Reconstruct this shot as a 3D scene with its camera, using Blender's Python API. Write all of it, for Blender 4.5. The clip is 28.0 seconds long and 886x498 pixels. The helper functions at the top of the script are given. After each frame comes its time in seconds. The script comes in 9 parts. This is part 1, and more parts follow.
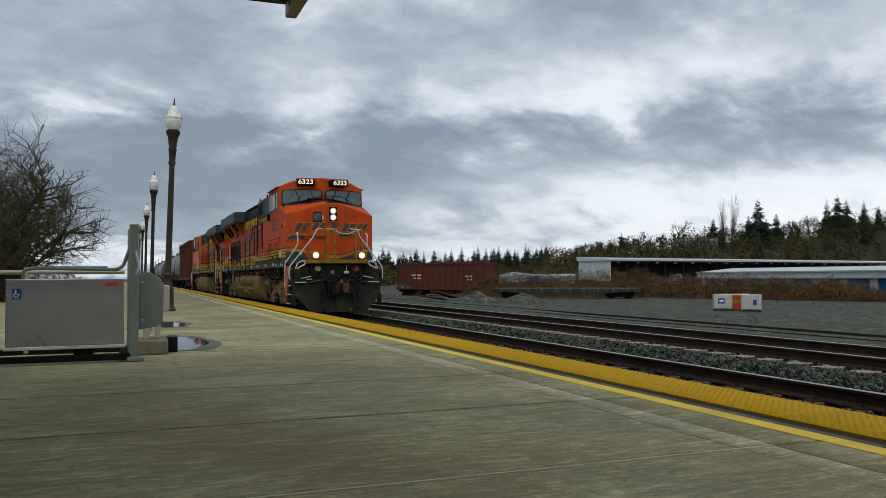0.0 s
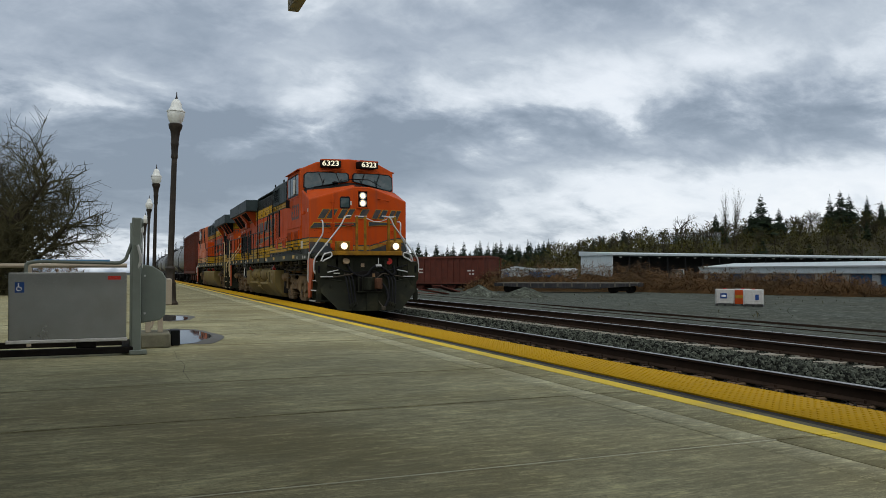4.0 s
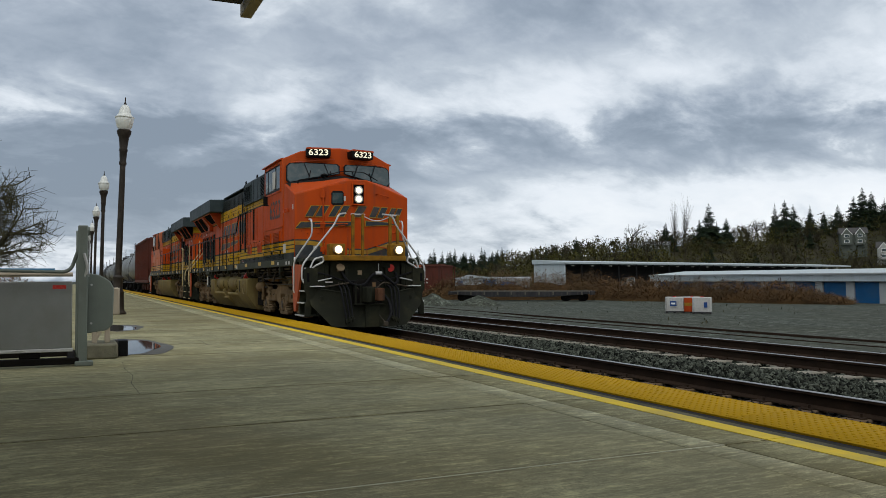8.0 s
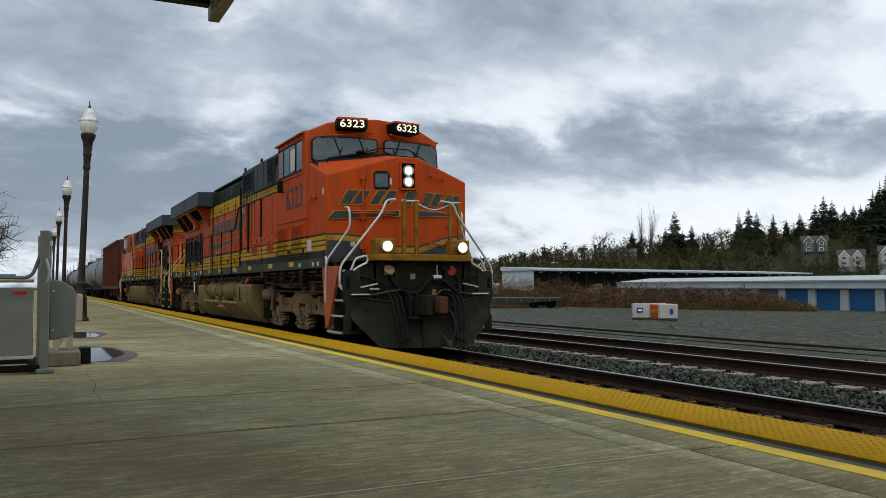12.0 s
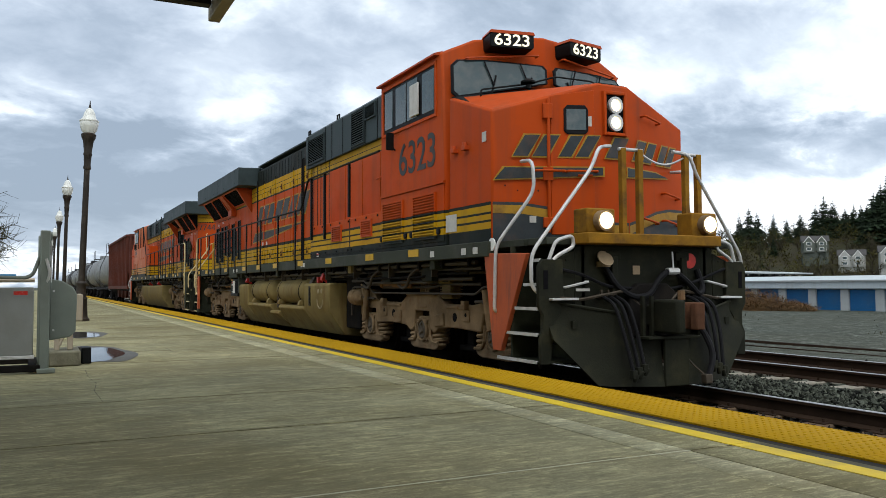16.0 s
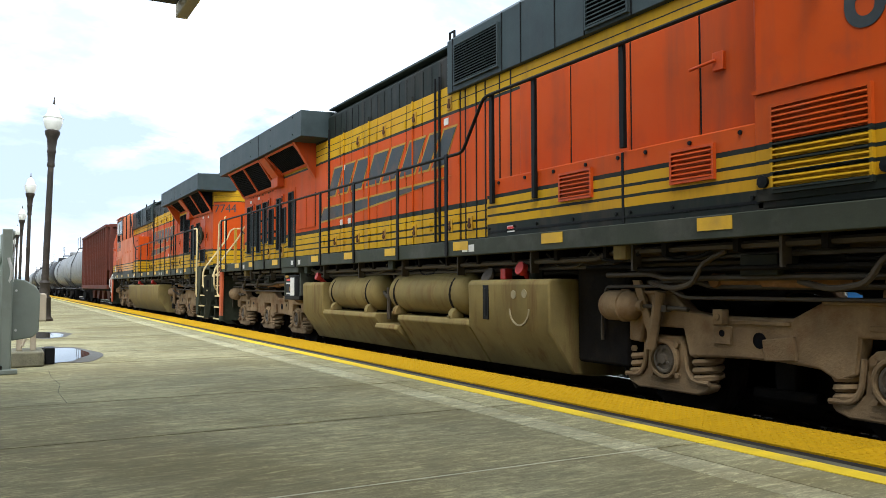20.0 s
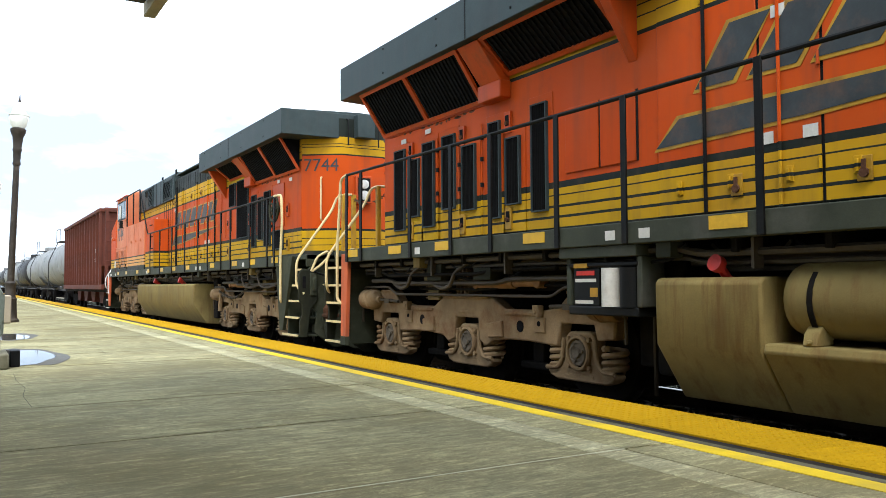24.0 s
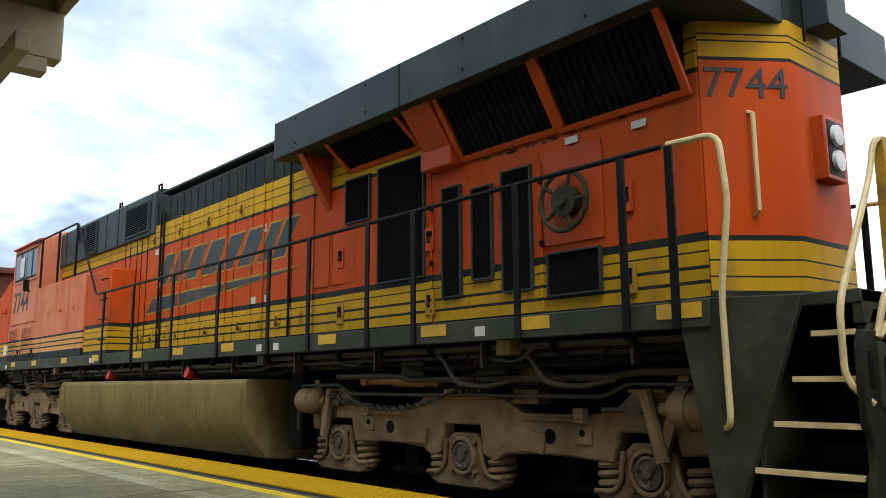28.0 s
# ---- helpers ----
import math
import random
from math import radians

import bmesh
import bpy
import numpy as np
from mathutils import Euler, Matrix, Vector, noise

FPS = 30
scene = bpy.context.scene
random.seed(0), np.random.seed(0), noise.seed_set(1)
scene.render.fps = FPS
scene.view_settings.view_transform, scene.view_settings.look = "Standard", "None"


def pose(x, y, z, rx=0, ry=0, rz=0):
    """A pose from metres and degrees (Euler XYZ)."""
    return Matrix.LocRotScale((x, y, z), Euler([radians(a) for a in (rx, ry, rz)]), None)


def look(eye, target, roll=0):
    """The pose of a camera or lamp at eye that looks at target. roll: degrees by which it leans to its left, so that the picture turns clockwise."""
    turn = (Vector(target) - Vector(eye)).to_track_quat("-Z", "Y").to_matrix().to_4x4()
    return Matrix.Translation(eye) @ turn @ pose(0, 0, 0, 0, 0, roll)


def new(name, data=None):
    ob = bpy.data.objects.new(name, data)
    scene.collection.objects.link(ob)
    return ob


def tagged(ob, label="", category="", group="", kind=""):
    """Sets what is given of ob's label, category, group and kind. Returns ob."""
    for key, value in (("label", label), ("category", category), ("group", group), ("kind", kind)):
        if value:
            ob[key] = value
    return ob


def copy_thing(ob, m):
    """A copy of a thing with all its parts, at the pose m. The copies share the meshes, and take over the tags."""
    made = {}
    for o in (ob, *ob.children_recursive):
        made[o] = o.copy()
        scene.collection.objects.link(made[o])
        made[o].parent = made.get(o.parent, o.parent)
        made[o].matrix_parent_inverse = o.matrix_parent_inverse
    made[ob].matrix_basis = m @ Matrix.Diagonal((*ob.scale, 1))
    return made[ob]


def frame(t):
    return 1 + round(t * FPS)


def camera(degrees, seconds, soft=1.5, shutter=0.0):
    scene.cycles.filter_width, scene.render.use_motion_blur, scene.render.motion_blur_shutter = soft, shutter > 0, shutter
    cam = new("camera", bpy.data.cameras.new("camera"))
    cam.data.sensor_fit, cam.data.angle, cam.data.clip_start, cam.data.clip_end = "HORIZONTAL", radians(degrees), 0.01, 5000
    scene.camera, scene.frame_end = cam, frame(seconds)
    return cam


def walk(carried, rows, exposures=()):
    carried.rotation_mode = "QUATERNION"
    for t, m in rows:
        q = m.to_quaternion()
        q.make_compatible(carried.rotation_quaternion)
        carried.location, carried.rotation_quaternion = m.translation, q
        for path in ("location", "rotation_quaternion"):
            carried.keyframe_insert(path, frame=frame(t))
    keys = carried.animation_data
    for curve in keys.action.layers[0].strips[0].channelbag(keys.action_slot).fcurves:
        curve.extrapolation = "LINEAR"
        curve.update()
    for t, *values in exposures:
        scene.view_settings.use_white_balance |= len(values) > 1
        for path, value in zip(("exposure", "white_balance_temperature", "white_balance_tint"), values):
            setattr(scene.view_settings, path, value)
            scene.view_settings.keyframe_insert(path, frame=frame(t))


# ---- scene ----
cam = camera(57.0, 28.0, 0.75)
EYE = (0.0, 0.0, 0.9)
# seconds, yaw, pitch, roll of the camera, which turns nearly on one spot
TURNS = [
    (0.0, -21.03, 1.95, 0.35), (0.5, -20.97, 1.80, 0.30), (1.0, -20.95, 1.71, 0.25),
    (1.5, -20.91, 1.66, 0.24), (2.0, -20.91, 1.62, 0.24), (2.5, -20.92, 1.60, 0.24),
    (3.0, -20.92, 1.56, 0.23), (3.5, -20.91, 1.55, 0.22), (5.5, -20.80, 1.53, 0.22),
    (6.0, -20.85, 1.53, 0.23), (6.5, -21.27, 1.53, 0.26), (7.0, -22.14, 1.66, 0.25),
    (7.5, -23.13, 1.88, 0.27), (8.0, -24.11, 2.13, 0.30), (8.5, -25.18, 2.39, 0.28),
    (9.0, -25.83, 2.50, 0.27), (9.5, -26.04, 2.53, 0.27), (10.0, -26.17, 2.57, 0.23),
    (10.5, -26.31, 2.57, 0.24), (11.0, -26.33, 2.58, 0.23), (11.5, -26.36, 2.58, 0.22),
    (12.0, -26.31, 2.58, 0.22), (12.5, -26.28, 2.58, 0.22), (14.5, -26.18, 2.58, 0.21),
    (15.0, -26.20, 2.57, 0.23), (15.5, -26.27, 2.57, 0.23), (16.0, -26.29, 2.58, 0.21),
    (16.5, -26.38, 2.58, 0.19), (17.0, -26.81, 2.55, 0.22), (17.5, -27.53, 2.56, 0.21),
    (18.0, -27.95, 2.55, 0.20), (18.5, -28.20, 2.54, 0.21), (19.0, -28.28, 2.54, 0.20),
    (19.5, -28.36, 2.54, 0.21), (20.0, -28.40, 2.54, 0.20), (20.5, -28.44, 2.55, 0.19),
    (21.0, -28.49, 2.54, 0.22), (21.5, -28.49, 2.54, 0.21), (22.0, -28.56, 2.55, 0.21),
    (22.5, -28.48, 2.54, 0.20), (23.2, -28.45, 2.54, 0.18), (23.7, -29.1, 2.48, 0.26),
    (24.1, -30.80, 2.44, 0.35), (24.5, -33.76, 2.43, 0.40), (25.0, -38.87, 2.57, 0.22),
    (25.5, -40.10, 2.92, 0.38), (26.0, -40.20, 3.60, 0.52), (26.5, -39.10, 5.75, 0.40),
    (27.0, -38.45, 7.42, 0.24), (27.5, -38.65, 8.45, 0.30), (28.0, -40.50, 9.28, 0.38),
]
# seconds and metres by which the camera sways while it turns
SWAY = [(0.0, 0.0, 0.0, 0.0), (22.5, 0.0, 0.0, 0.0), (23.2, 0.0, 0.0, 0.005), (23.7, 0.01, -0.01, 0.015), (24.1, 0.015, -0.02, 0.025), (24.5, 0.02, -0.02, 0.035), (25.0, 0.03, -0.035, 0.04), (26.0, 0.025, -0.01, 0.045), (26.5, 0.04, 0.01, 0.025), (27.0, 0.055, 0.03, 0.008), (27.5, 0.055, -0.01, 0.005), (28.0, 0.055, -0.05, 0.005)]


def sway(t, i):
    return float(np.interp(t, [r[0] for r in SWAY], [r[i] for r in SWAY]))


PATH = [(t, pose(EYE[0] + sway(t, 1), EYE[1] + sway(t, 2), EYE[2] + sway(t, 3), 90 + pitch, roll, yaw)) for t, yaw, pitch, roll in TURNS]
EXPOSURES = [(t, stops, 6150 if t > 16 else 6300, 10) for t, stops in ((0.0, 0.14), (8.0, 0.14), (11.5, 0.18), (15.0, 0.55), (17.0, 0.95), (18.5, 1.4), (20.0, 1.74), (22.5, 1.8), (25.0, 2.1), (26.0, 2.05), (27.0, 1.4), (28.0, 1.35))]
walk(cam, PATH, EXPOSURES)

# the train's way along the track: metres of its nose ahead of the camera
SPEED = [1.2136111e-09, -1.4116591e-07, 6.7418643e-06, -1.7010127e-04, 2.4486784e-03, -2.1143929e-02, 8.2416302e-02, -9.5565443e-01, 2.6559081e+01]


def train_at(t):
    return sum(c * t ** (8 - i) for i, c in enumerate(SPEED))


# ---- sky and sun ----
world = bpy.data.worlds.new("sky")
scene.world = world
world.use_nodes = True
wt = world.node_tree
wt.nodes.clear()


def wnode(kind, **kw):
    n = wt.nodes.new(kind)
    for k, v in kw.items():
        if k in n.inputs:
            n.inputs[k].default_value = v
    return n


def wlink(a, b):
    wt.links.new(a, b)


wout = wnode("ShaderNodeOutputWorld")
wbg = wnode("ShaderNodeBackground")
sky = wnode("ShaderNodeTexSky")
sky.sky_type, sky.sun_disc = "NISHITA", False
sky.sun_elevation, sky.sun_rotation = radians(61), radians(218)
sky.air_density, sky.dust_density, sky.ozone_density = 1.0, 2.0, 1.0
tc = wnode("ShaderNodeTexCoord")
sep = wnode("ShaderNodeSeparateXYZ")
wlink(tc.outputs["Generated"], sep.inputs[0])


def wmath(op, a, b=None, clamp=False):
    n = wt.nodes.new("ShaderNodeMath")
    n.operation, n.use_clamp = op, clamp
    for i, v in enumerate((a, b)):
        if v is None:
            continue
        if isinstance(v, (int, float)):
            n.inputs[i].default_value = v
        else:
            wlink(v, n.inputs[i])
    return n.outputs[0]


up = wmath("MAXIMUM", sep.outputs[2], 0.0)
deep = wmath("ADD", up, 0.36)
comb = wnode("ShaderNodeCombineXYZ")
wlink(wmath("DIVIDE", sep.outputs[0], deep), comb.inputs[0])
wlink(wmath("DIVIDE", sep.outputs[1], deep), comb.inputs[1])
wmap = wnode("ShaderNodeMapping")
wmap.inputs["Rotation"].default_value = (0, 0, radians(-25))
wmap.inputs["Scale"].default_value = (0.9, 1.1, 1.0)
wmap.inputs["Location"].default_value = (1.15, 4.9, 0.0)
wlink(comb.outputs[0], wmap.inputs[0])


def wnoise(scale, detail, rough, dist, source):
    n = wnode("ShaderNodeTexNoise", Scale=scale, Detail=detail, Roughness=rough, Distortion=dist)
    wlink(source, n.inputs["Vector"])
    return n.outputs["Fac"]


def wramp(fac, stops):
    n = wnode("ShaderNodeValToRGB")
    while len(n.color_ramp.elements) < len(stops):
        n.color_ramp.elements.new(0.5)
    for e, (p, c) in zip(n.color_ramp.elements, stops):
        e.position, e.color = p, (*c, 1)
    wlink(fac, n.inputs[0])
    return n.outputs[0]


def wmix(fac, a, b, kind="MIX"):
    n = wt.nodes.new("ShaderNodeMix")
    n.data_type, n.blend_type = "RGBA", kind
    for i, v in ((0, fac), (6, a), (7, b)):
        if isinstance(v, (int, float)):
            n.inputs[i].default_value = v
        elif isinstance(v, tuple):
            n.inputs[i].default_value = (*v, 1)
        else:
            wlink(v, n.inputs[i])
    return n.outputs[2]


# broken cloud in long layers, thinner towards the side where the sun stands
big = wnoise(1.5, 3.0, 0.5, 0.1, wmap.outputs[0])
puff = wnoise(4.6, 9.0, 0.58, 0.25, wmap.outputs[0])
wisp = wnoise(11.0, 8.0, 0.6, 0.4, wmap.outputs[0])
height = wmath("ADD", wmath("ARCSINE", sep.outputs[2]), wmath("MULTIPLY", wmath("SUBTRACT", puff, 0.5), 0.16))
bearing = wmath("ARCTAN2", sep.outputs[0], sep.outputs[1])


def layer(middle, half, amount):
    """A layer of cloud at one height over the horizon."""
    f = wmath("SUBTRACT", 1.0, wmath("DIVIDE", wmath("ABSOLUTE", wmath("SUBTRACT", height, middle)), half), True)
    return wmath("MULTIPLY", wmath("MULTIPLY", f, wmath("SUBTRACT", 2.0, f)), amount)


sunny = wmath("DIVIDE", wmath("SUBTRACT", bearing, 0.20), 0.40, True)
dull = wmath("SUBTRACT", 1.0, sunny)
side = wmath("ADD", wmath("ADD", wmath("MULTIPLY", sep.outputs[0], 0.07), wmath("MULTIPLY", sep.outputs[1], -0.15)), 0.085)
cover = wmath("ADD", wmath("ADD", wmath("ADD", wmath("MULTIPLY", big, 0.42), wmath("MULTIPLY", puff, 0.44)), wmath("MULTIPLY", wisp, 0.14)), side)
for middle, half, amount, where_ in ((0.225, 0.060, 0.075, None), (0.150, 0.050, -0.075, None), (0.075, 0.065, 0.17, sunny), (0.090, 0.055, -0.085, dull), (0.020, 0.030, 0.16, dull)):
    one = layer(middle, half, amount)
    cover = wmath("ADD", cover, one if where_ is None else wmath("MULTIPLY", one, where_))
clouds = wramp(cover, [(0.34, (0.23, 0.275, 0.33)), (0.42, (0.30, 0.35, 0.41)), (0.48, (0.39, 0.44, 0.50)), (0.53, (0.49, 0.54, 0.59)), (0.57, (0.63, 0.675, 0.715)), (0.63, (0.78, 0.815, 0.845)), (0.74, (0.88, 0.90, 0.91))])
clear = wmix(1.0, sky.outputs[0], (0.10, 0.10, 0.10), "MULTIPLY")
wlink(wmix(0.92, clear, clouds), wbg.inputs[0])
wbg.inputs[1].default_value = 1.0
wlink(wbg.outputs[0], wout.inputs[0])

sun = new("sun", bpy.data.lights.new("sun", "SUN"))
sun.data.energy, sun.data.angle, sun.data.color = 0.95, radians(28), (1.0, 0.96, 0.9)
sun.matrix_world = look((0, 0, 20), (3.4, 4.4, 20 - 10.0))

# ---- materials ----
def material(name, base, rough=0.6, metal=0.0, spread=0.12, scale=6.0, bump=0.15, grain=60.0, dirt=None, dirt_amount=0.0, dirt_scale=1.2, streak=False, spec=0.22, piece=0.0):
    """A paint or solid with two scales of variation, fine relief, and stains of its own shape."""
    m = bpy.data.materials.new(name)
    m.use_nodes = True
    t = m.node_tree
    b = t.nodes["Principled BSDF"]
    b.inputs["Roughness"].default_value, b.inputs["Metallic"].default_value = rough, metal
    b.inputs["Specular IOR Level"].default_value = spec
    k = Nodes(t)
    co = k.coord()
    n1 = k.noise(co, scale, 4.0, 0.6)
    n2 = k.noise(co, grain, 3.0, 0.6)
    col = k.mix(k.map(n1, 0.3, 0.7, 0, 1), tuple(c * (1 - spread) for c in base), tuple(min(1, c * (1 + spread)) for c in base))
    col = k.mix(k.map(n2, 0.35, 0.65, 0, 0.35), col, tuple(c * 0.8 for c in base))
    if piece:
        info = t.nodes.new("ShaderNodeObjectInfo")
        col = k.mix(k.map(info.outputs["Random"], 0, 1, 0, piece), col, tuple(c * 0.45 for c in base))
    if dirt:
        source = k.scaled(co, (1.0, 1.0, 0.12)) if streak else co
        n3 = k.noise(source, dirt_scale * (5.0 if streak else 1.0), 6.0, 0.65)
        col = k.mix(k.map(n3, 0.5, 0.72, 0, dirt_amount), col, dirt)
    t.links.new(col, b.inputs["Base Color"])
    t.links.new(k.map(n1, 0.2, 0.8, max(0.02, rough - 0.1), min(1.0, rough + 0.12)), b.inputs["Roughness"])
    if bump:
        t.links.new(k.bump(n2, bump), b.inputs["Normal"])
    return m


class Nodes:
    def __init__(self, tree):
        self.t = tree

    def put(self, kind):
        return self.t.nodes.new(kind)

    def wire(self, v, socket):
        if isinstance(v, (int, float)):
            socket.default_value = v
        elif isinstance(v, tuple):
            socket.default_value = (*v, 1) if len(v) == 3 and len(socket.default_value) == 4 else v
        else:
            self.t.links.new(v, socket)

    def coord(self):
        return self.put("ShaderNodeTexCoord").outputs["Object"]

    def scaled(self, v, s, loc=(0, 0, 0), rot=(0, 0, 0)):
        n = self.put("ShaderNodeMapping")
        n.inputs["Scale"].default_value, n.inputs["Location"].default_value, n.inputs["Rotation"].default_value = s, loc, rot
        self.t.links.new(v, n.inputs[0])
        return n.outputs[0]

    def noise(self, v, scale, detail=4.0, rough=0.5, dist=0.0):
        n = self.put("ShaderNodeTexNoise")
        n.inputs["Scale"].default_value, n.inputs["Detail"].default_value, n.inputs["Roughness"].default_value, n.inputs["Distortion"].default_value = scale, detail, rough, dist
        self.t.links.new(v, n.inputs["Vector"])
        return n.outputs["Fac"]

    def voronoi(self, v, scale, out="Distance"):
        n = self.put("ShaderNodeTexVoronoi")
        n.inputs["Scale"].default_value = scale
        self.t.links.new(v, n.inputs["Vector"])
        return n.outputs[out]

    def map(self, v, a, b, c, d):
        n = self.put("ShaderNodeMapRange")
        n.inputs[1].default_value, n.inputs[2].default_value, n.inputs[3].default_value, n.inputs[4].default_value = a, b, c, d
        self.wire(v, n.inputs[0])
        return n.outputs[0]

    def math(self, op, a, b=0.0):
        n = self.put("ShaderNodeMath")
        n.operation = op
        self.wire(a, n.inputs[0]), self.wire(b, n.inputs[1])
        return n.outputs[0]

    def mix(self, f, a, b):
        n = self.put("ShaderNodeMix")
        n.data_type = "RGBA"
        self.wire(f, n.inputs[0]), self.wire(a, n.inputs[6]), self.wire(b, n.inputs[7])
        return n.outputs[2]

    def xyz(self, v):
        n = self.put("ShaderNodeSeparateXYZ")
        self.t.links.new(v, n.inputs[0])
        return n.outputs

    def steps(self, v, low, high, stops):
        """Hard bands of colour over a range of values."""
        n = self.put("ShaderNodeValToRGB")
        n.color_ramp.interpolation = "CONSTANT"
        while len(n.color_ramp.elements) < len(stops):
            n.color_ramp.elements.new(0.5)
        for e, (p, c) in zip(n.color_ramp.elements, stops):
            e.position, e.color = max(0.0, (p - low) / (high - low)), (*c, 1)
        self.t.links.new(self.map(v, low, high, 0, 1), n.inputs[0])
        return n.outputs[0]

    def bump(self, h, strength, distance=0.01, normal=None):
        n = self.put("ShaderNodeBump")
        n.inputs["Strength"].default_value, n.inputs["Distance"].default_value = strength, distance
        self.t.links.new(h, n.inputs["Height"])
        if normal is not None:
            self.t.links.new(normal, n.inputs["Normal"])
        return n.outputs[0]


ORANGE, YELLOW, DARK = (0.41, 0.052, 0.003), (0.42, 0.245, 0.004), (0.013, 0.017, 0.014)


def livery(name, bands, fade=0.25, least=0.0):
    """Railway paint in bands by height over the rail, sun-faded and streaked with rain and brake dust."""
    m = bpy.data.materials.new(name)
    m.use_nodes = True
    t = m.node_tree
    b = t.nodes["Principled BSDF"]
    k = Nodes(t)
    co = k.coord()
    z = k.xyz(co)[2]
    wob = k.math("ADD", z, k.map(k.noise(co, 3.0, 2.0), 0, 1, -0.004, 0.004))
    col = k.steps(wob, 1.4, 4.8, bands)
    pale = k.noise(co, 0.5, 5.0, 0.6)
    painted = k.map(k.xyz(col)[0], 0.05, 0.3, 0, 1)
    col = k.mix(k.math("MULTIPLY", k.map(pale, 0.42, 0.75, least, fade), painted), col, (0.50, 0.23, 0.13) if least else (0.40, 0.125, 0.035))
    run = k.noise(k.scaled(co, (1.0, 1.0, 0.10)), 4.0, 6.0, 0.6)
    col = k.mix(k.map(run, 0.5, 0.75, 0, 0.42), col, (0.07, 0.045, 0.03))
    soot = k.noise(co, 1.7, 7.0, 0.68)
    col = k.mix(k.map(soot, 0.55, 0.8, 0, 0.35), col, (0.05, 0.045, 0.04))
    t.links.new(col, b.inputs["Base Color"])
    t.links.new(k.map(soot, 0.3, 0.8, 0.45, 0.72), b.inputs["Roughness"])
    b.inputs["Specular IOR Level"].default_value = 0.09
    wave = k.noise(co, 2.2, 2.0, 0.4)
    t.links.new(k.bump(k.noise(co, 90.0, 2.0), 0.06, 0.004, k.bump(wave, 0.22, 0.02)), b.inputs["Normal"])
    return m


HOOD_BANDS = [(1.4, DARK), (1.76, YELLOW), (1.86, DARK), (1.885, YELLOW), (1.97, DARK), (1.995, YELLOW), (2.08, DARK), (2.10, YELLOW), (2.17, DARK), (2.235, ORANGE),
              (3.42, DARK), (3.47, YELLOW), (3.58, DARK), (3.60, YELLOW), (3.69, DARK), (3.71, YELLOW), (3.83, DARK)]
CAB_BANDS = [(1.4, DARK), (1.845, YELLOW), (1.925, DARK), (1.95, YELLOW), (2.02, DARK), (2.045, YELLOW), (2.13, DARK), (2.17, ORANGE)]
NOSE_BANDS = [(1.4, DARK), (1.70, ORANGE)]
END_BANDS = [(1.4, DARK), (1.80, YELLOW), (1.90, DARK), (1.915, YELLOW), (2.02, DARK), (2.035, YELLOW), (2.17, DARK), (2.21, ORANGE), (3.52, DARK), (3.55, YELLOW), (3.66, DARK), (3.675, YELLOW), (3.72, DARK), (3.735, YELLOW), (3.85, DARK)]
PAINT_HOOD = livery("hood_paint", HOOD_BANDS)
PAINT_CAB = livery("cab_paint", CAB_BANDS, 0.3)
PAINT_CAB_FADED = livery("faded_cab_paint", CAB_BANDS, 0.85, 0.45)
PAINT_NOSE = livery("nose_paint", NOSE_BANDS, 0.12)
PAINT_END = livery("hood_end_paint", END_BANDS, 0.15)
PAINT_ORANGE = material("orange_enamel", ORANGE, 0.5, 0, 0.12, 1.5, 0.05, 80, (0.10, 0.04, 0.02), 0.5, 1.5, True, 0.25)
PAINT_ORANGE_FADED = material("faded_orange_steel", (0.40, 0.085, 0.028), 0.65, 0, 0.2, 2.5, 0.1, 60, (0.08, 0.05, 0.04), 0.6, 2.0, True, 0.25)
PAINT_DARK = material("dark_green_grey_enamel", (0.032, 0.045, 0.046), 0.5, 0, 0.3, 2.0, 0.08, 70, (0.05, 0.05, 0.048), 0.45, 1.2, True, 0.12)
PAINT_SILL = material("dark_sill_paint", (0.037, 0.042, 0.030), 0.6, 0, 0.25, 3.0, 0.1, 70, (0.09, 0.085, 0.075), 0.5, 2.0, False, 0.1)
PAINT_YELLOW = material("yellow_enamel", (0.33, 0.18, 0.008), 0.55, 0, 0.2, 4.0, 0.12, 60, (0.09, 0.045, 0.015), 0.8, 3.0, False, 0.3)
PAINT_BLACK = material("black_paint", (0.0055, 0.006, 0.006), 0.5, 0, 0.3, 4.0, 0.1, 60, (0.02, 0.018, 0.015), 0.4, 3.0, False, 0.10)
SILVER = material("worn_aluminium_paint", (0.52, 0.52, 0.50), 0.45, 0.3, 0.15, 8.0, 0.1, 80, (0.18, 0.15, 0.12), 0.5, 6.0)
CREAM = material("yellowed_rail_paint", (0.55, 0.44, 0.22), 0.5, 0, 0.15, 8.0, 0.1, 80, (0.2, 0.14, 0.08), 0.5, 6.0)
TRUCK = material("dusty_cast_steel", (0.205, 0.142, 0.078), 0.9, 0, 0.45, 1.8, 0.6, 45, (0.115, 0.048, 0.020), 0.85, 2.2, False, 0.05)
RUST_TAN = material("rust_tan_cylinder_paint", (0.235, 0.130, 0.060), 0.8, 0, 0.25, 4.0, 0.3, 50, (0.09, 0.04, 0.02), 0.7, 3.0, False, 0.08)
CAP = material("grey_brown_bearing_steel", (0.110, 0.092, 0.068), 0.8, 0, 0.35, 6.0, 0.4, 50, (0.05, 0.03, 0.02), 0.6, 5.0, False, 0.1)
PILOT = material("scuffed_olive_black_steel", (0.014, 0.015, 0.009), 0.75, 0, 0.35, 2.5, 0.3, 50, (0.045, 0.042, 0.020), 0.55, 2.2, False, 0.12)
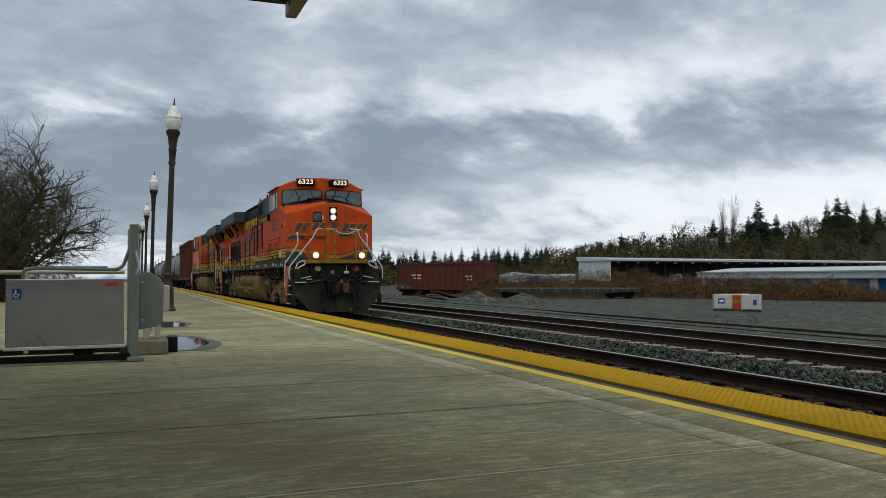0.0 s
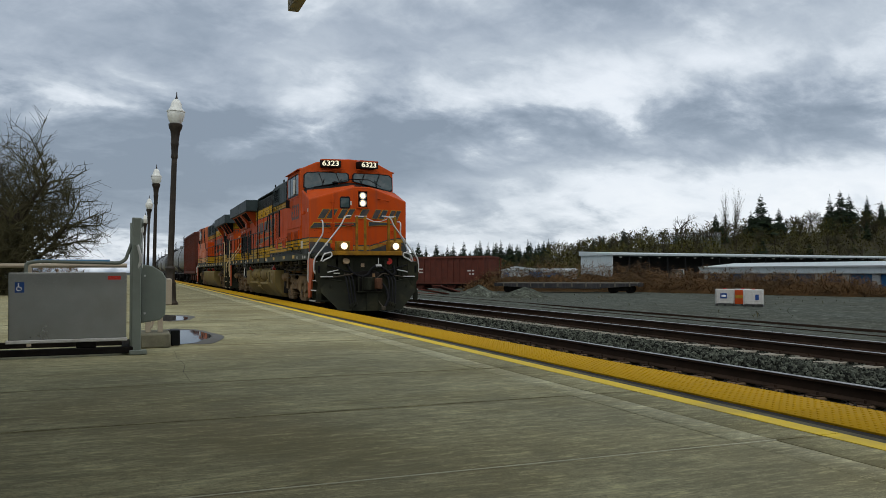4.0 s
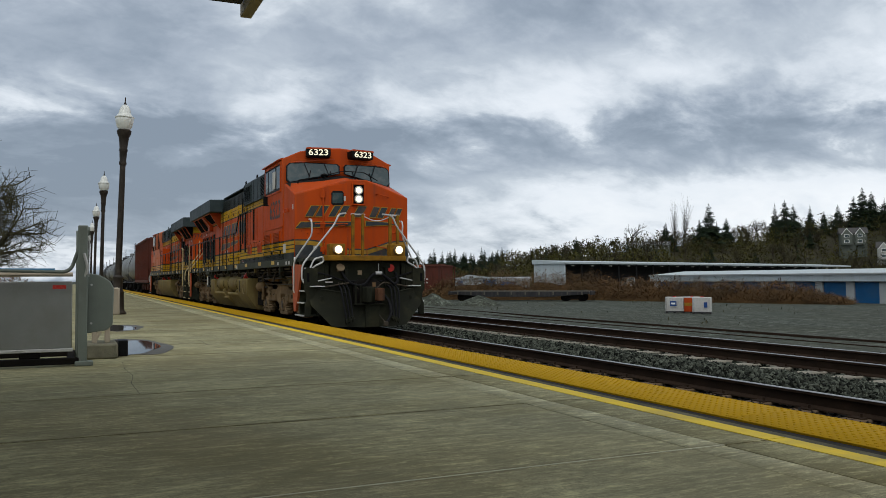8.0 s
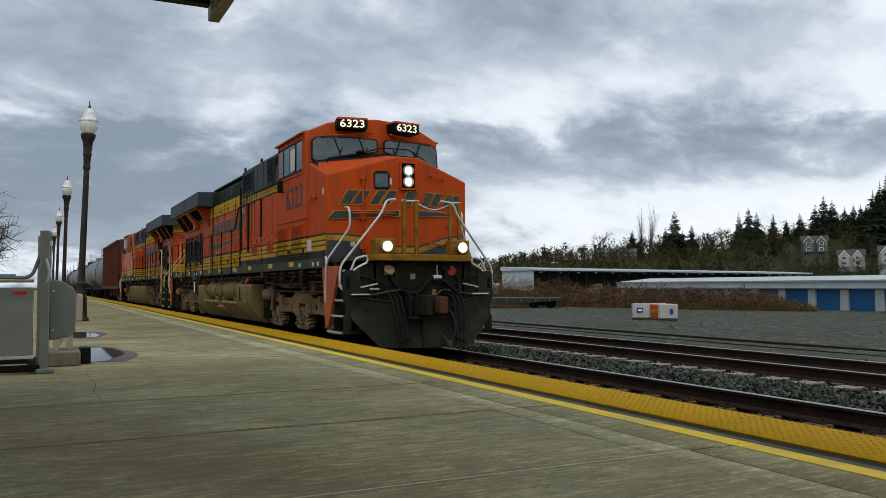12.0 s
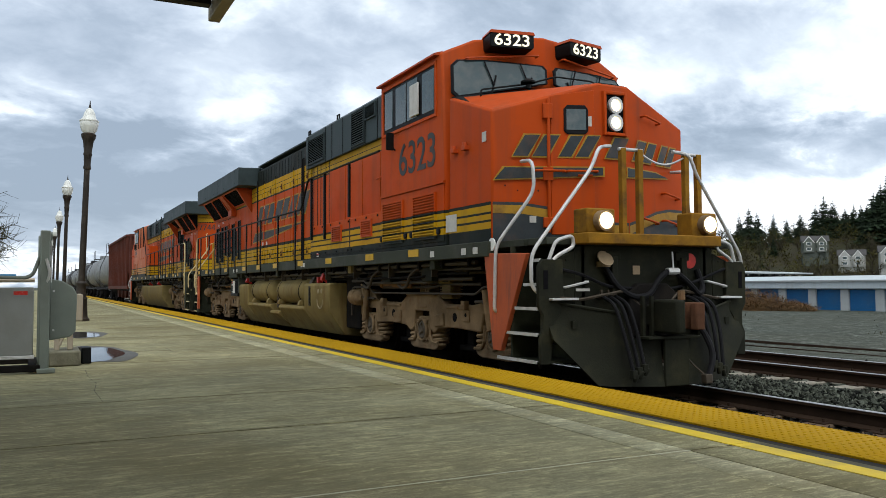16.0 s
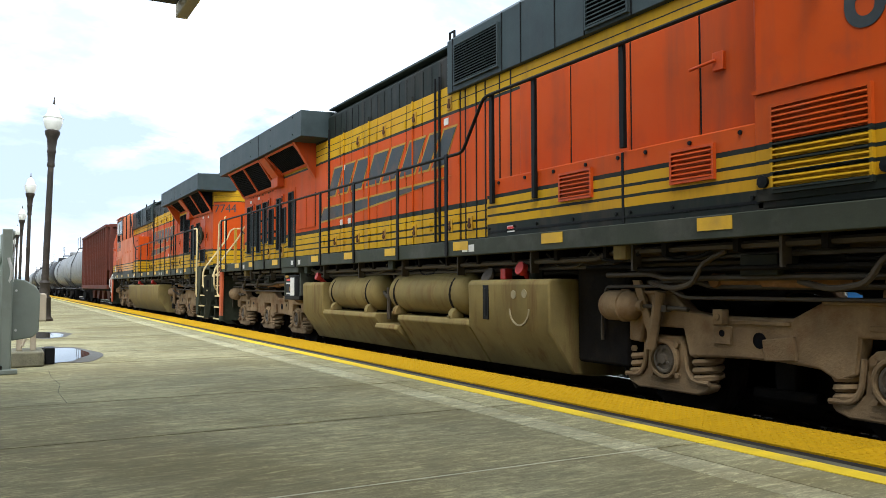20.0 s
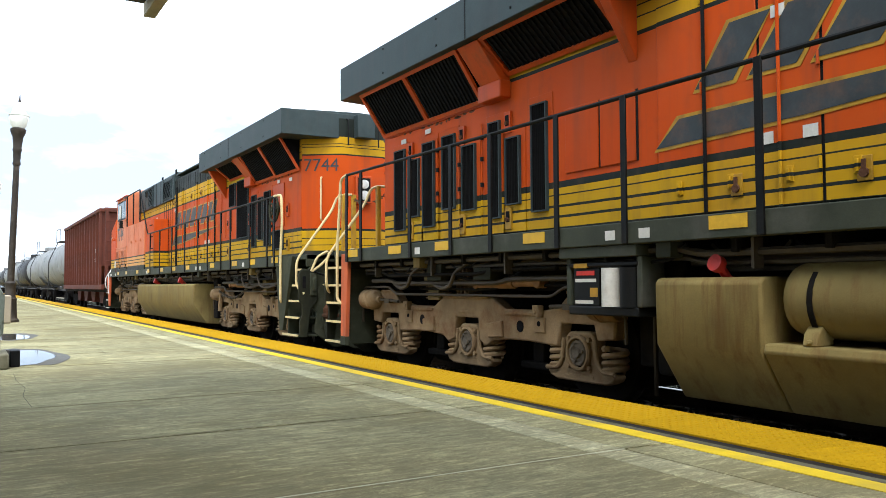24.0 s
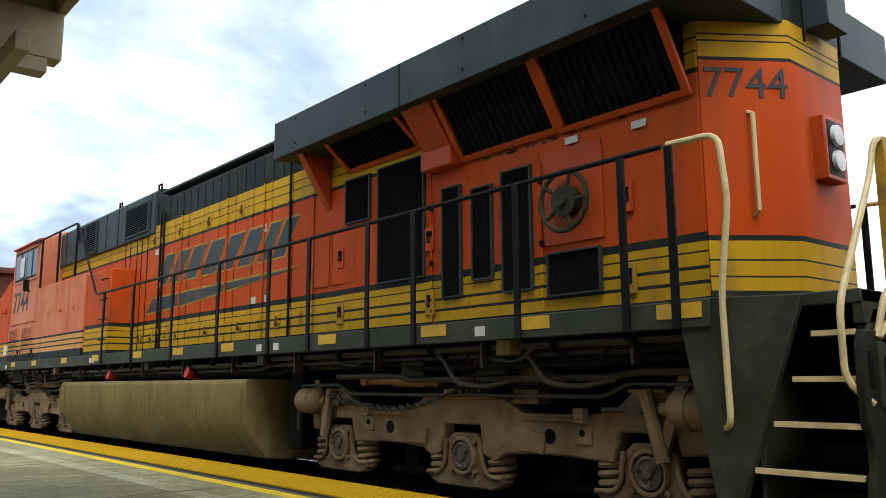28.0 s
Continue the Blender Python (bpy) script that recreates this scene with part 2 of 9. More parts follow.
WELL = material("olive_grey_step_steel", (0.034, 0.038, 0.024), 0.75, 0, 0.3, 3.0, 0.2, 60, (0.075, 0.066, 0.045), 0.5, 3.0, False, 0.1)
# grime taken down to near black, so the colour holds underside shade too
UNDER = material("grime_and_shade_black", (0.011, 0.010, 0.009), 0.9, 0, 0.4, 3.0, 0.4, 40, (0.030, 0.023, 0.015), 0.5, 2.0, False, 0.03)
TANK = material("dusty_tank_paint", (0.178, 0.136, 0.050), 0.7, 0, 0.28, 1.5, 0.15, 60, (0.110, 0.060, 0.020), 0.85, 1.3, True, 0.1)
PIPE = material("dull_pipe", (0.060, 0.048, 0.033), 0.6, 0.3, 0.3, 8.0, 0.2, 60, (0.05, 0.04, 0.03), 0.6, 4.0)
RUBBER = material("black_rubber", (0.010, 0.010, 0.011), 0.6, 0, 0.3, 8.0, 0.1, 60, None, 0.0, 1.2, False, 0.08)
GRILLE = material("black_grille", (0.006, 0.006, 0.007), 0.8, 0, 0.4, 20.0, 0.2, 100, (0.03, 0.024, 0.018), 0.4, 4.0, False, 0.03)
SLAT = material("grey_slat", (0.007, 0.007, 0.007), 0.8, 0, 0.3, 10.0, 0.1, 60, None, 0.0, 1.2, False, 0.06)
DECAL = material("decal_dark", (0.030, 0.037, 0.040), 0.5, 0, 0.3, 4.0, 0.05, 60, (0.2, 0.08, 0.03), 0.3, 3.0)
LETTER = material("white_letter", (0.8, 0.8, 0.76), 0.5, 0, 0.08, 10.0, 0.0, 60)
PLACARD = material("white_placard", (0.50, 0.49, 0.45), 0.55, 0, 0.15, 20.0, 0.0, 60, (0.25, 0.2, 0.15), 0.5, 10.0)
REFLECT = material("amber_reflector", (0.50, 0.30, 0.012), 0.4, 0, 0.1, 20.0, 0.05, 90, (0.2, 0.12, 0.04), 0.5, 5.0)
RED = material("red_paint", (0.45, 0.03, 0.02), 0.45, 0, 0.2, 10.0, 0.05, 60)
RUST = material("rust_brown_car_paint", (0.088, 0.024, 0.014), 0.75, 0, 0.3, 1.2, 0.2, 50, (0.05, 0.025, 0.018), 0.7, 1.5, True)
TANKCAR = material("grey_tank_car_paint", (0.20, 0.21, 0.21), 0.5, 0, 0.12, 0.8, 0.05, 60, (0.08, 0.075, 0.07), 0.75, 0.8, True)
BLACKCAR = material("black_tank_car_paint", (0.022, 0.022, 0.023), 0.5, 0, 0.3, 1.2, 0.1, 60, (0.09, 0.08, 0.07), 0.5, 1.0, True)


def glass(name, base, rough=0.06):
    m = bpy.data.materials.new(name)
    m.use_nodes = True
    b = m.node_tree.nodes["Principled BSDF"]
    k = Nodes(m.node_tree)
    co = k.coord()
    n = k.noise(co, 5.0, 5.0, 0.6)
    m.node_tree.links.new(k.mix(k.map(n, 0.45, 0.75, 0, 0.5), base, (0.12, 0.12, 0.11)), b.inputs["Base Color"])
    m.node_tree.links.new(k.map(n, 0.3, 0.8, rough, rough + 0.16), b.inputs["Roughness"])
    b.inputs["Specular IOR Level"].default_value = 0.6
    return m


CABGLASS = glass("tinted_cab_glass", (0.026, 0.052, 0.055), 0.03)


def glow(name, colour, strength):
    m = bpy.data.materials.new(name)
    m.use_nodes = True
    b = m.node_tree.nodes["Principled BSDF"]
    b.inputs["Base Color"].default_value = (*colour, 1)
    b.inputs["Emission Color"].default_value = (*colour, 1)
    b.inputs["Emission Strength"].default_value = strength
    return m


LAMP_ON = glow("lit_headlight", (1.0, 0.78, 0.42), 1.9)
BOARD_LIT = glow("lit_number", (1.0, 0.93, 0.66), 0.45)
RUST_IRON = material("rusty_iron", (0.085, 0.040, 0.022), 0.85, 0, 0.35, 6.0, 0.4, 60, (0.03, 0.018, 0.012), 0.6, 5.0, False, 0.1)
HOSE_YELLOW = material("faded_yellow_hose", (0.40, 0.34, 0.05), 0.6, 0, 0.2, 10.0, 0.1, 60)
HOSE_GREY = material("worn_grey_hose", (0.035, 0.036, 0.034), 0.6, 0, 0.3, 8.0, 0.1, 60, (0.09, 0.08, 0.07), 0.4, 6.0, False, 0.15)
BEIGE_PLATE = material("tan_metal_plate", (0.30, 0.22, 0.13), 0.6, 0, 0.15, 20.0, 0.05, 60)
RUSTY_POST = material("rusty_yellow_steel", (0.22, 0.108, 0.008), 0.75, 0, 0.3, 5.0, 0.2, 60, (0.06, 0.03, 0.015), 0.8, 4.0, False, 0.15)


# ---- building kit ----
class Shape:
    """Vertices and faces of one part."""

    def __init__(self):
        self.v, self.f = [], []

    def add(self, verts, faces):
        n = len(self.v)
        self.v += [tuple(p) for p in verts]
        self.f += [tuple(i + n for i in f) for f in faces]
        return self

    def box(self, x0, x1, y0, y1, z0, z1, m=None):
        vs = [Vector((x, y, z)) for x in (x0, x1) for y in (y0, y1) for z in (z0, z1)]
        if m is not None:
            vs = [m @ p for p in vs]
        fs = [(0, 1, 3, 2), (4, 6, 7, 5), (0, 4, 5, 1), (2, 3, 7, 6), (0, 2, 6, 4), (1, 5, 7, 3)]
        if (x1 - x0) * (y1 - y0) * (z1 - z0) < 0:
            fs = [f[::-1] for f in fs]
        return self.add(vs, fs)

    def prism(self, outline, axis, a, b, m=None):
        """An outline of points in the two other axes, drawn along one axis from a to b."""
        area = sum(p[0] * q[1] - q[0] * p[1] for p, q in zip(outline, outline[1:] + outline[:1]))
        n = len(outline)
        put = {"x": lambda p, s: (s, p[0], p[1]), "y": lambda p, s: (p[0], s, p[1]), "z": lambda p, s: (p[0], p[1], s)}[axis]
        vs = [Vector(put(p, s)) for s in (a, b) for p in outline]
        if m is not None:
            vs = [m @ p for p in vs]
        fs = [tuple(range(n))[::-1], tuple(range(n, 2 * n))] + [(i, (i + 1) % n, n + (i + 1) % n, n + i) for i in range(n)]
        if (area < 0) ^ (axis == "y") ^ (b < a):
            fs = [f[::-1] for f in fs]
        return self.add(vs, fs)

    def rod(self, p, q, r, r2=None, n=8, cap=True):
        p, q = Vector(p), Vector(q)
        r2 = r if r2 is None else r2
        d = (q - p).normalized()
        s = d.orthogonal().normalized()
        w = d.cross(s)
        ring = [s * math.cos(2 * math.pi * i / n) + w * math.sin(2 * math.pi * i / n) for i in range(n)]
        vs = [p + c * r for c in ring] + [q + c * r2 for c in ring]
        fs = [(i, (i + 1) % n, n + (i + 1) % n, n + i) for i in range(n)]
        if cap:
            fs += [tuple(range(n))[::-1], tuple(range(n, 2 * n))]
        return self.add(vs, fs)

    def tube(self, pts, r, n=8):
        pts = [Vector(p) for p in pts]
        dirs = []
        for i in range(len(pts)):
            a, b = pts[max(0, i - 1)], pts[min(len(pts) - 1, i + 1)]
            dirs.append((b - a).normalized())
        s = dirs[0].orthogonal().normalized()
        vs, fs = [], []
        for p, d in zip(pts, dirs):
            s = (s - d * s.dot(d)).normalized()
            w = d.cross(s)
            vs += [p + (s * math.cos(2 * math.pi * i / n) + w * math.sin(2 * math.pi * i / n)) * r for i in range(n)]
        for j in range(len(pts) - 1):
            fs += [(j * n + i, j * n + (i + 1) % n, (j + 1) * n + (i + 1) % n, (j + 1) * n + i) for i in range(n)]
        fs += [tuple(range(n))[::-1], tuple(range((len(pts) - 1) * n, len(pts) * n))]
        return self.add(vs, fs)

    def lathe(self, profile, n=16, m=None):
        """A profile of (radius, height) turned about the z axis."""
        vs, fs = [], []
        for r, z in profile:
            vs += [Vector((r * math.cos(2 * math.pi * i / n), r * math.sin(2 * math.pi * i / n), z)) for i in range(n)]
        for j in range(len(profile) - 1):
            fs += [(j * n + i, j * n + (i + 1) % n, (j + 1) * n + (i + 1) % n, (j + 1) * n + i) for i in range(n)]
        e = (len(profile) - 1) * n
        if profile[0][0] > 0.05 and profile[-1][0] > 0.05:
            fs += [(e + i, e + (i + 1) % n, (i + 1) % n, i) for i in range(n)]
        else:
            fs += [tuple(range(n))[::-1], tuple(range(e, e + n))]
        if m is not None:
            vs = [m @ p for p in vs]
        return self.add(vs, fs)

    def coil(self, x, y, z0, z1, r, wire, turns):
        k = 14
        return self.tube([(x + r * math.cos(2 * math.pi * i / k), y + r * math.sin(2 * math.pi * i / k), z0 + (z1 - z0) * i / (k * turns)) for i in range(int(k * turns) + 1)], wire, 6)


def soft_path(pts, r=0.08, k=4):
    """A bent path with its corners rounded."""
    pts = [Vector(p) for p in pts]
    out = [pts[0]]
    for a, b, c in zip(pts, pts[1:], pts[2:]):
        d1, d2 = (a - b), (c - b)
        e = min(r, d1.length * 0.45, d2.length * 0.45)
        p, q = b + d1.normalized() * e, b + d2.normalized() * e
        out += [p.lerp(b, i / k).lerp(b.lerp(q, i / k), i / k) for i in range(k + 1)]
    return out + [pts[-1]]


def mesh_of(name, shape, mat):
    me = bpy.data.meshes.new(name)
    me.from_pydata([tuple(p) for p in shape.v], [], shape.f)
    if len(me.polygons) < 6000:
        bm = bmesh.new()
        bm.from_mesh(me)
        bmesh.ops.recalc_face_normals(bm, faces=bm.faces)
        bm.to_mesh(me)
        bm.free()
    me.materials.append(mat)
    me.polygons.foreach_set("use_smooth", [True] * len(me.polygons))
    me.set_sharp_from_angle(angle=radians(36))
    me.update()
    return me


def part(name, shape, mat, parent=None, label="", bevel=0.0, at=None):
    ob = new(name, mesh_of(name, shape, mat))
    if parent is not None:
        ob.parent = parent
    if at is not None:
        ob.matrix_local = at
    if label:
        ob["label"] = label
    if bevel:
        mod = ob.modifiers.new("edge", "BEVEL")
        mod.width, mod.segments, mod.limit_method, mod.angle_limit = bevel, 2, "ANGLE", radians(40)
        mod.harden_normals = False
    return ob


def share(name, me, parent, m, label=""):
    """One more piece on a mesh that others share."""
    ob = new(name, me)
    ob.parent = parent
    ob.matrix_local = m
    if label:
        ob["label"] = label
    return ob


def thing(name, label, category, m=None, group="", kind=""):
    ob = new(name)
    ob.empty_display_size = 0.2
    if m is not None:
        ob.matrix_world = m
    return tagged(ob, label, category, group, kind)


def words(name, text, size, mat, parent, m, depth=0.004, label="", wide=1.0, bold=0.0):
    cu = bpy.data.curves.new(name, "FONT")
    cu.offset = bold
    cu.body, cu.size, cu.extrude, cu.align_x, cu.align_y = text, size, depth, "CENTER", "CENTER"
    tmp = bpy.data.objects.new("tmp", cu)
    me = bpy.data.meshes.new_from_object(tmp)
    bpy.data.objects.remove(tmp)
    me.transform(Matrix.Diagonal((wide, 1, 1, 1)))
    me.materials.clear()
    me.materials.append(mat)
    ob = new(name, me)
    ob.parent, ob.matrix_local = parent, m
    if label:
        ob["label"] = label
    return ob


# ---- ground, tracks and platform ----
TRACK, TRACK2, RAIL = 6.205, 10.65, -0.28


def gravel(name, low, high, scale, stain):
    m = bpy.data.materials.new(name)
    m.use_nodes = True
    t = m.node_tree
    k = Nodes(t)
    b = t.nodes["Principled BSDF"]
    co = k.coord()
    cell = k.voronoi(co, scale, "Color")
    dist = k.voronoi(co, scale)
    tone = k.map(k.xyz(cell)[0], 0, 1, 0, 1)
    col = k.mix(tone, low, high)
    big = k.noise(co, 0.12, 5.0, 0.6)
    col = k.mix(k.map(big, 0.42, 0.66, 0, 0.75), col, stain)
    mid = k.noise(co, 1.1, 5.0, 0.6)
    col = k.mix(k.map(mid, 0.5, 0.8, 0, 0.5), col, tuple(c * 0.5 for c in low))
    lump = k.noise(co, 2.4, 10.0, 0.82)
    col = k.mix(k.map(lump, 0.53, 0.60, 0, 0.75), col, tuple(c * 1.9 for c in high))
    col = k.mix(k.map(lump, 0.38, 0.47, 0.7, 0), col, tuple(c * 0.4 for c in low))
    track_wear = k.noise(k.scaled(co, (1.6, 0.12, 1.0)), 0.8, 6.0, 0.65)
    col = k.mix(k.map(track_wear, 0.52, 0.62, 0, 0.45), col, tuple(c * 0.6 for c in stain))
    t.links.new(col, b.inputs["Base Color"])
    b.inputs["Roughness"].default_value, b.inputs["Specular IOR Level"].default_value = 0.95, 0.08
    t.links.new(k.bump(dist, 0.9, 0.03), b.inputs["Normal"])
    return m


GRAVEL = gravel("yard_gravel", (0.022, 0.026, 0.020), (0.092, 0.103, 0.084), 9.0, (0.054, 0.056, 0.040))
STONE = material("ballast_stone", (0.112, 0.124, 0.096), 0.9, 0, 0.3, 20.0, 0.4, 60, (0.04, 0.036, 0.028), 0.6, 9.0, False, 0.06)


def stone_tones(m):
    """Each stone of the heap takes its own tone."""
    t = m.node_tree
    k = Nodes(t)
    b = t.nodes["Principled BSDF"]
    old = b.inputs["Base Color"].links[0].from_socket
    g = t.nodes.new("ShaderNodeNewGeometry")
    t.links.new(k.mix(k.map(g.outputs["Random Per Island"], 0, 0.8, 0.0, 1.0), old, (0.008, 0.009, 0.007)), b.inputs["Base Color"])


stone_tones(STONE)


def concrete(name, base, warm):
    m = bpy.data.materials.new(name)
    m.use_nodes = True
    t = m.node_tree
    k = Nodes(t)
    b = t.nodes["Principled BSDF"]
    co = t.nodes.new("ShaderNodeNewGeometry").outputs["Position"]
    info = t.nodes.new("ShaderNodeObjectInfo")
    damp = k.noise(k.scaled(co, (0.35, 0.8, 1.0), (4, 2, 0)), 1.3, 6.0, 0.6, 0.3)
    blot = k.noise(co, 0.8, 8.0, 0.65, 0.4)
    drag = k.noise(k.scaled(co, (0.75, 2.3, 1.0)), 2.6, 10.0, 0.72)
    seam = k.math("ABSOLUTE", k.math("SUBTRACT", k.math("FRACT", k.math("DIVIDE", k.math("SUBTRACT", k.xyz(co)[1], -0.06), 1.745)), 0.5))
    grit = k.noise(co, 60.0, 3.0, 0.7)
    speck = k.noise(co, 11.0, 5.0, 0.7)
    mottle = k.noise(co, 3.4, 7.0, 0.68)
    col = k.mix(k.map(blot, 0.40, 0.60, 0, 1), tuple(c * 0.70 for c in base), warm)
    col = k.mix(k.map(drag, 0.50, 0.62, 0, 0.35), col, tuple(c * 1.75 for c in base))
    col = k.mix(k.map(drag, 0.38, 0.48, 0.32, 0), col, tuple(c * 0.45 for c in base))
    col = k.mix(k.map(mottle, 0.50, 0.64, 0.0, 0.28), col, tuple(c * 0.42 for c in base))
    col = k.mix(k.map(grit, 0.35, 0.65, 0, 0.35), col, tuple(c * 0.42 for c in base))
    col = k.mix(k.map(speck, 0.60, 0.68, 0, 0.5), col, tuple(c * 0.4 for c in base))
    scuff = k.noise(k.scaled(co, (0.9, 3.6, 1.0), (3, 9, 0), (0, 0, 0.3)), 2.8, 10.0, 0.75)
    col = k.mix(k.map(scuff, 0.55, 0.63, 0, 0.5), col, tuple(c * 2.0 for c in base))
    grime = k.math("MULTIPLY", k.map(seam, 0.470, 0.492, 0, 0.75), k.map(blot, 0.40, 0.56, 0.25, 1.0))
    col = k.mix(grime, col, tuple(c * q for c, q in zip(base, (0.30, 0.25, 0.18))))
    pits = k.noise(co, 34.0, 3.0, 0.6)
    col = k.mix(k.map(pits, 0.56, 0.66, 0, 0.5), col, tuple(c * 0.35 for c in base))
    chalk = k.noise(k.scaled(co, (0.6, 2.4, 1.0), (5, 1, 0)), 13.0, 4.0, 0.7)
    col = k.mix(k.map(chalk, 0.56, 0.66, 0, 0.45), col, tuple(c * 1.9 for c in base))
    fine = k.noise(k.scaled(co, (1.7, 5.2, 1.0), (1, 4, 0), (0, 0, 0.05)), 7.0, 9.0, 0.82)
    col = k.mix(k.map(fine, 0.54, 0.62, 0, 0.44), col, tuple(c * q for c, q in zip(base, (1.75, 1.75, 1.75))))
    col = k.mix(k.map(fine, 0.38, 0.46, 0.45, 0), col, tuple(c * 0.42 for c in base))
    crust = k.noise(co, 150.0, 2.0, 0.7)
    col = k.mix(k.map(crust, 0.45, 0.60, 0, 0.45), col, tuple(c * 0.35 for c in base))
    stain = k.noise(co, 0.30, 5.0, 0.6)
    col = k.mix(k.map(stain, 0.47, 0.60, 0, 0.55), col, tuple(c * q for c, q in zip(base, (0.52, 0.46, 0.38))))
    col = k.mix(k.map(damp, 0.50, 0.62, 0, 0.5), col, tuple(c * q for c, q in zip(base, (0.46, 0.42, 0.32))))
    trowel = k.noise(k.scaled(co, (0.7, 2.6, 1.0), (2, 7, 0), (0, 0, 0.04)), 6.5, 10.0, 0.82)
    col = k.mix(k.math("MULTIPLY", k.map(trowel, 0.53, 0.60, 0, 0.55), k.map(blot, 0.42, 0.56, 0.35, 1.0)), col, tuple(c * q for c, q in zip(base, (1.9, 1.85, 1.7))))
    col = k.mix(k.map(trowel, 0.40, 0.47, 0.42, 0), col, tuple(c * 0.36 for c in base))
    col = k.mix(k.map(info.outputs["Random"], 0, 1, 0, 0.12), col, tuple(c * 0.6 for c in base))
    t.links.new(col, b.inputs["Base Color"])
    t.links.new(k.map(blot, 0.3, 0.7, 0.75, 0.95), b.inputs["Roughness"])
    b.inputs["Specular IOR Level"].default_value = 0.08
    t.links.new(k.bump(grit, 0.25, 0.004, k.bump(drag, 0.25, 0.008)), b.inputs["Normal"])
    return m


CONCRETE = concrete("worn_platform_concrete", (0.320, 0.300, 0.172), (0.375, 0.352, 0.205))
CONCRETE_PALE = concrete("pale_patched_concrete", (0.42, 0.40, 0.25), (0.48, 0.46, 0.285))
SEALANT = material("pale_joint_sealant", (0.50, 0.48, 0.34), 0.8, 0, 0.25, 6.0, 0.1, 60, (0.12, 0.11, 0.07), 0.6, 3.0, False, 0.08)
GROUT = material("dark_grout", (0.105, 0.100, 0.068), 0.9, 0, 0.35, 5.0, 0.2, 50, (0.03, 0.03, 0.02), 0.6, 2.0, False, 0.05)
JOINT = material("dark_joint", (0.014, 0.012, 0.009), 0.9, 0, 0.3, 5.0, 0.1)
TACTILE = material("yellow_tactile_rubber", (0.42, 0.245, 0.004), 0.8, 0, 0.14, 2.0, 0.1, 70, (0.22, 0.12, 0.01), 0.45, 2.2, False, 0.08, 0.25)
LINE = material("worn_yellow_line", (0.66, 0.47, 0.02), 0.65, 0, 0.12, 6.0, 0.1, 60, (0.2, 0.17, 0.08), 0.55, 1.3)
TIE = material("weathered_tie", (0.26, 0.24, 0.19), 0.9, 0, 0.3, 5.0, 0.5, 40, (0.05, 0.04, 0.03), 0.7, 3.0)
TIE_DARK = material("oily_tie", (0.11, 0.075, 0.045), 0.9, 0, 0.3, 5.0, 0.5, 40, (0.16, 0.12, 0.08), 0.6, 4.0)
RAILSIDE = material("rusty_rail", (0.032, 0.021, 0.014), 0.8, 0, 0.3, 3.0, 0.3, 60, (0.025, 0.018, 0.014), 0.7, 2.0, False, 0.05)
RAILTOP = material("polished_railhead", (0.36, 0.35, 0.34), 0.34, 1.0, 0.15, 2.0, 0.05, 90)

# the ground: one sheet across the whole place
cross = [(-1500, -0.9), (-60, -0.9), (-22, -0.75), (-9, -0.62), (4.2, -0.62), (4.5, -0.50), (13.0, -0.50), (15.0, -0.62), (19.5, -0.72), (27.0, -1.42), (34.0, -1.5), (110, -1.5), (1500, -1.5)]
alongs = [-800, -120, -40, -10, 0, 10, 20, 30, 40, 55, 75, 100, 140, 200, 320, 700, 2400]
g = Shape()
rnd = random.Random(4)
pts = []
for y in alongs:
    for x, z in cross:
        wob = 0.05 * rnd.uniform(-1, 1) if 19 < x < 110 and -20 < y < 200 else 0
        pts.append((x, y, z + wob))
n = len(cross)
g.add(pts, [(j * n + i, j * n + i + 1, (j + 1) * n + i + 1, (j + 1) * n + i) for j in range(len(alongs) - 1) for i in range(n - 1)])
ground = tagged(part("ground", g, GRAVEL), "grey gravel ground of the rail yard", "ground", kind="structure")


def rail_outline(x, top):
    return [(x - 0.070, top - 0.17), (x + 0.070, top - 0.17), (x + 0.066, top - 0.158), (x + 0.010, top - 0.135), (x + 0.010, top - 0.045), (x + 0.036, top - 0.032), (x + 0.036, top - 0.006),
            (x - 0.036, top - 0.006), (x - 0.036, top - 0.032), (x - 0.010, top - 0.045), (x - 0.010, top - 0.135), (x - 0.066, top - 0.158)]


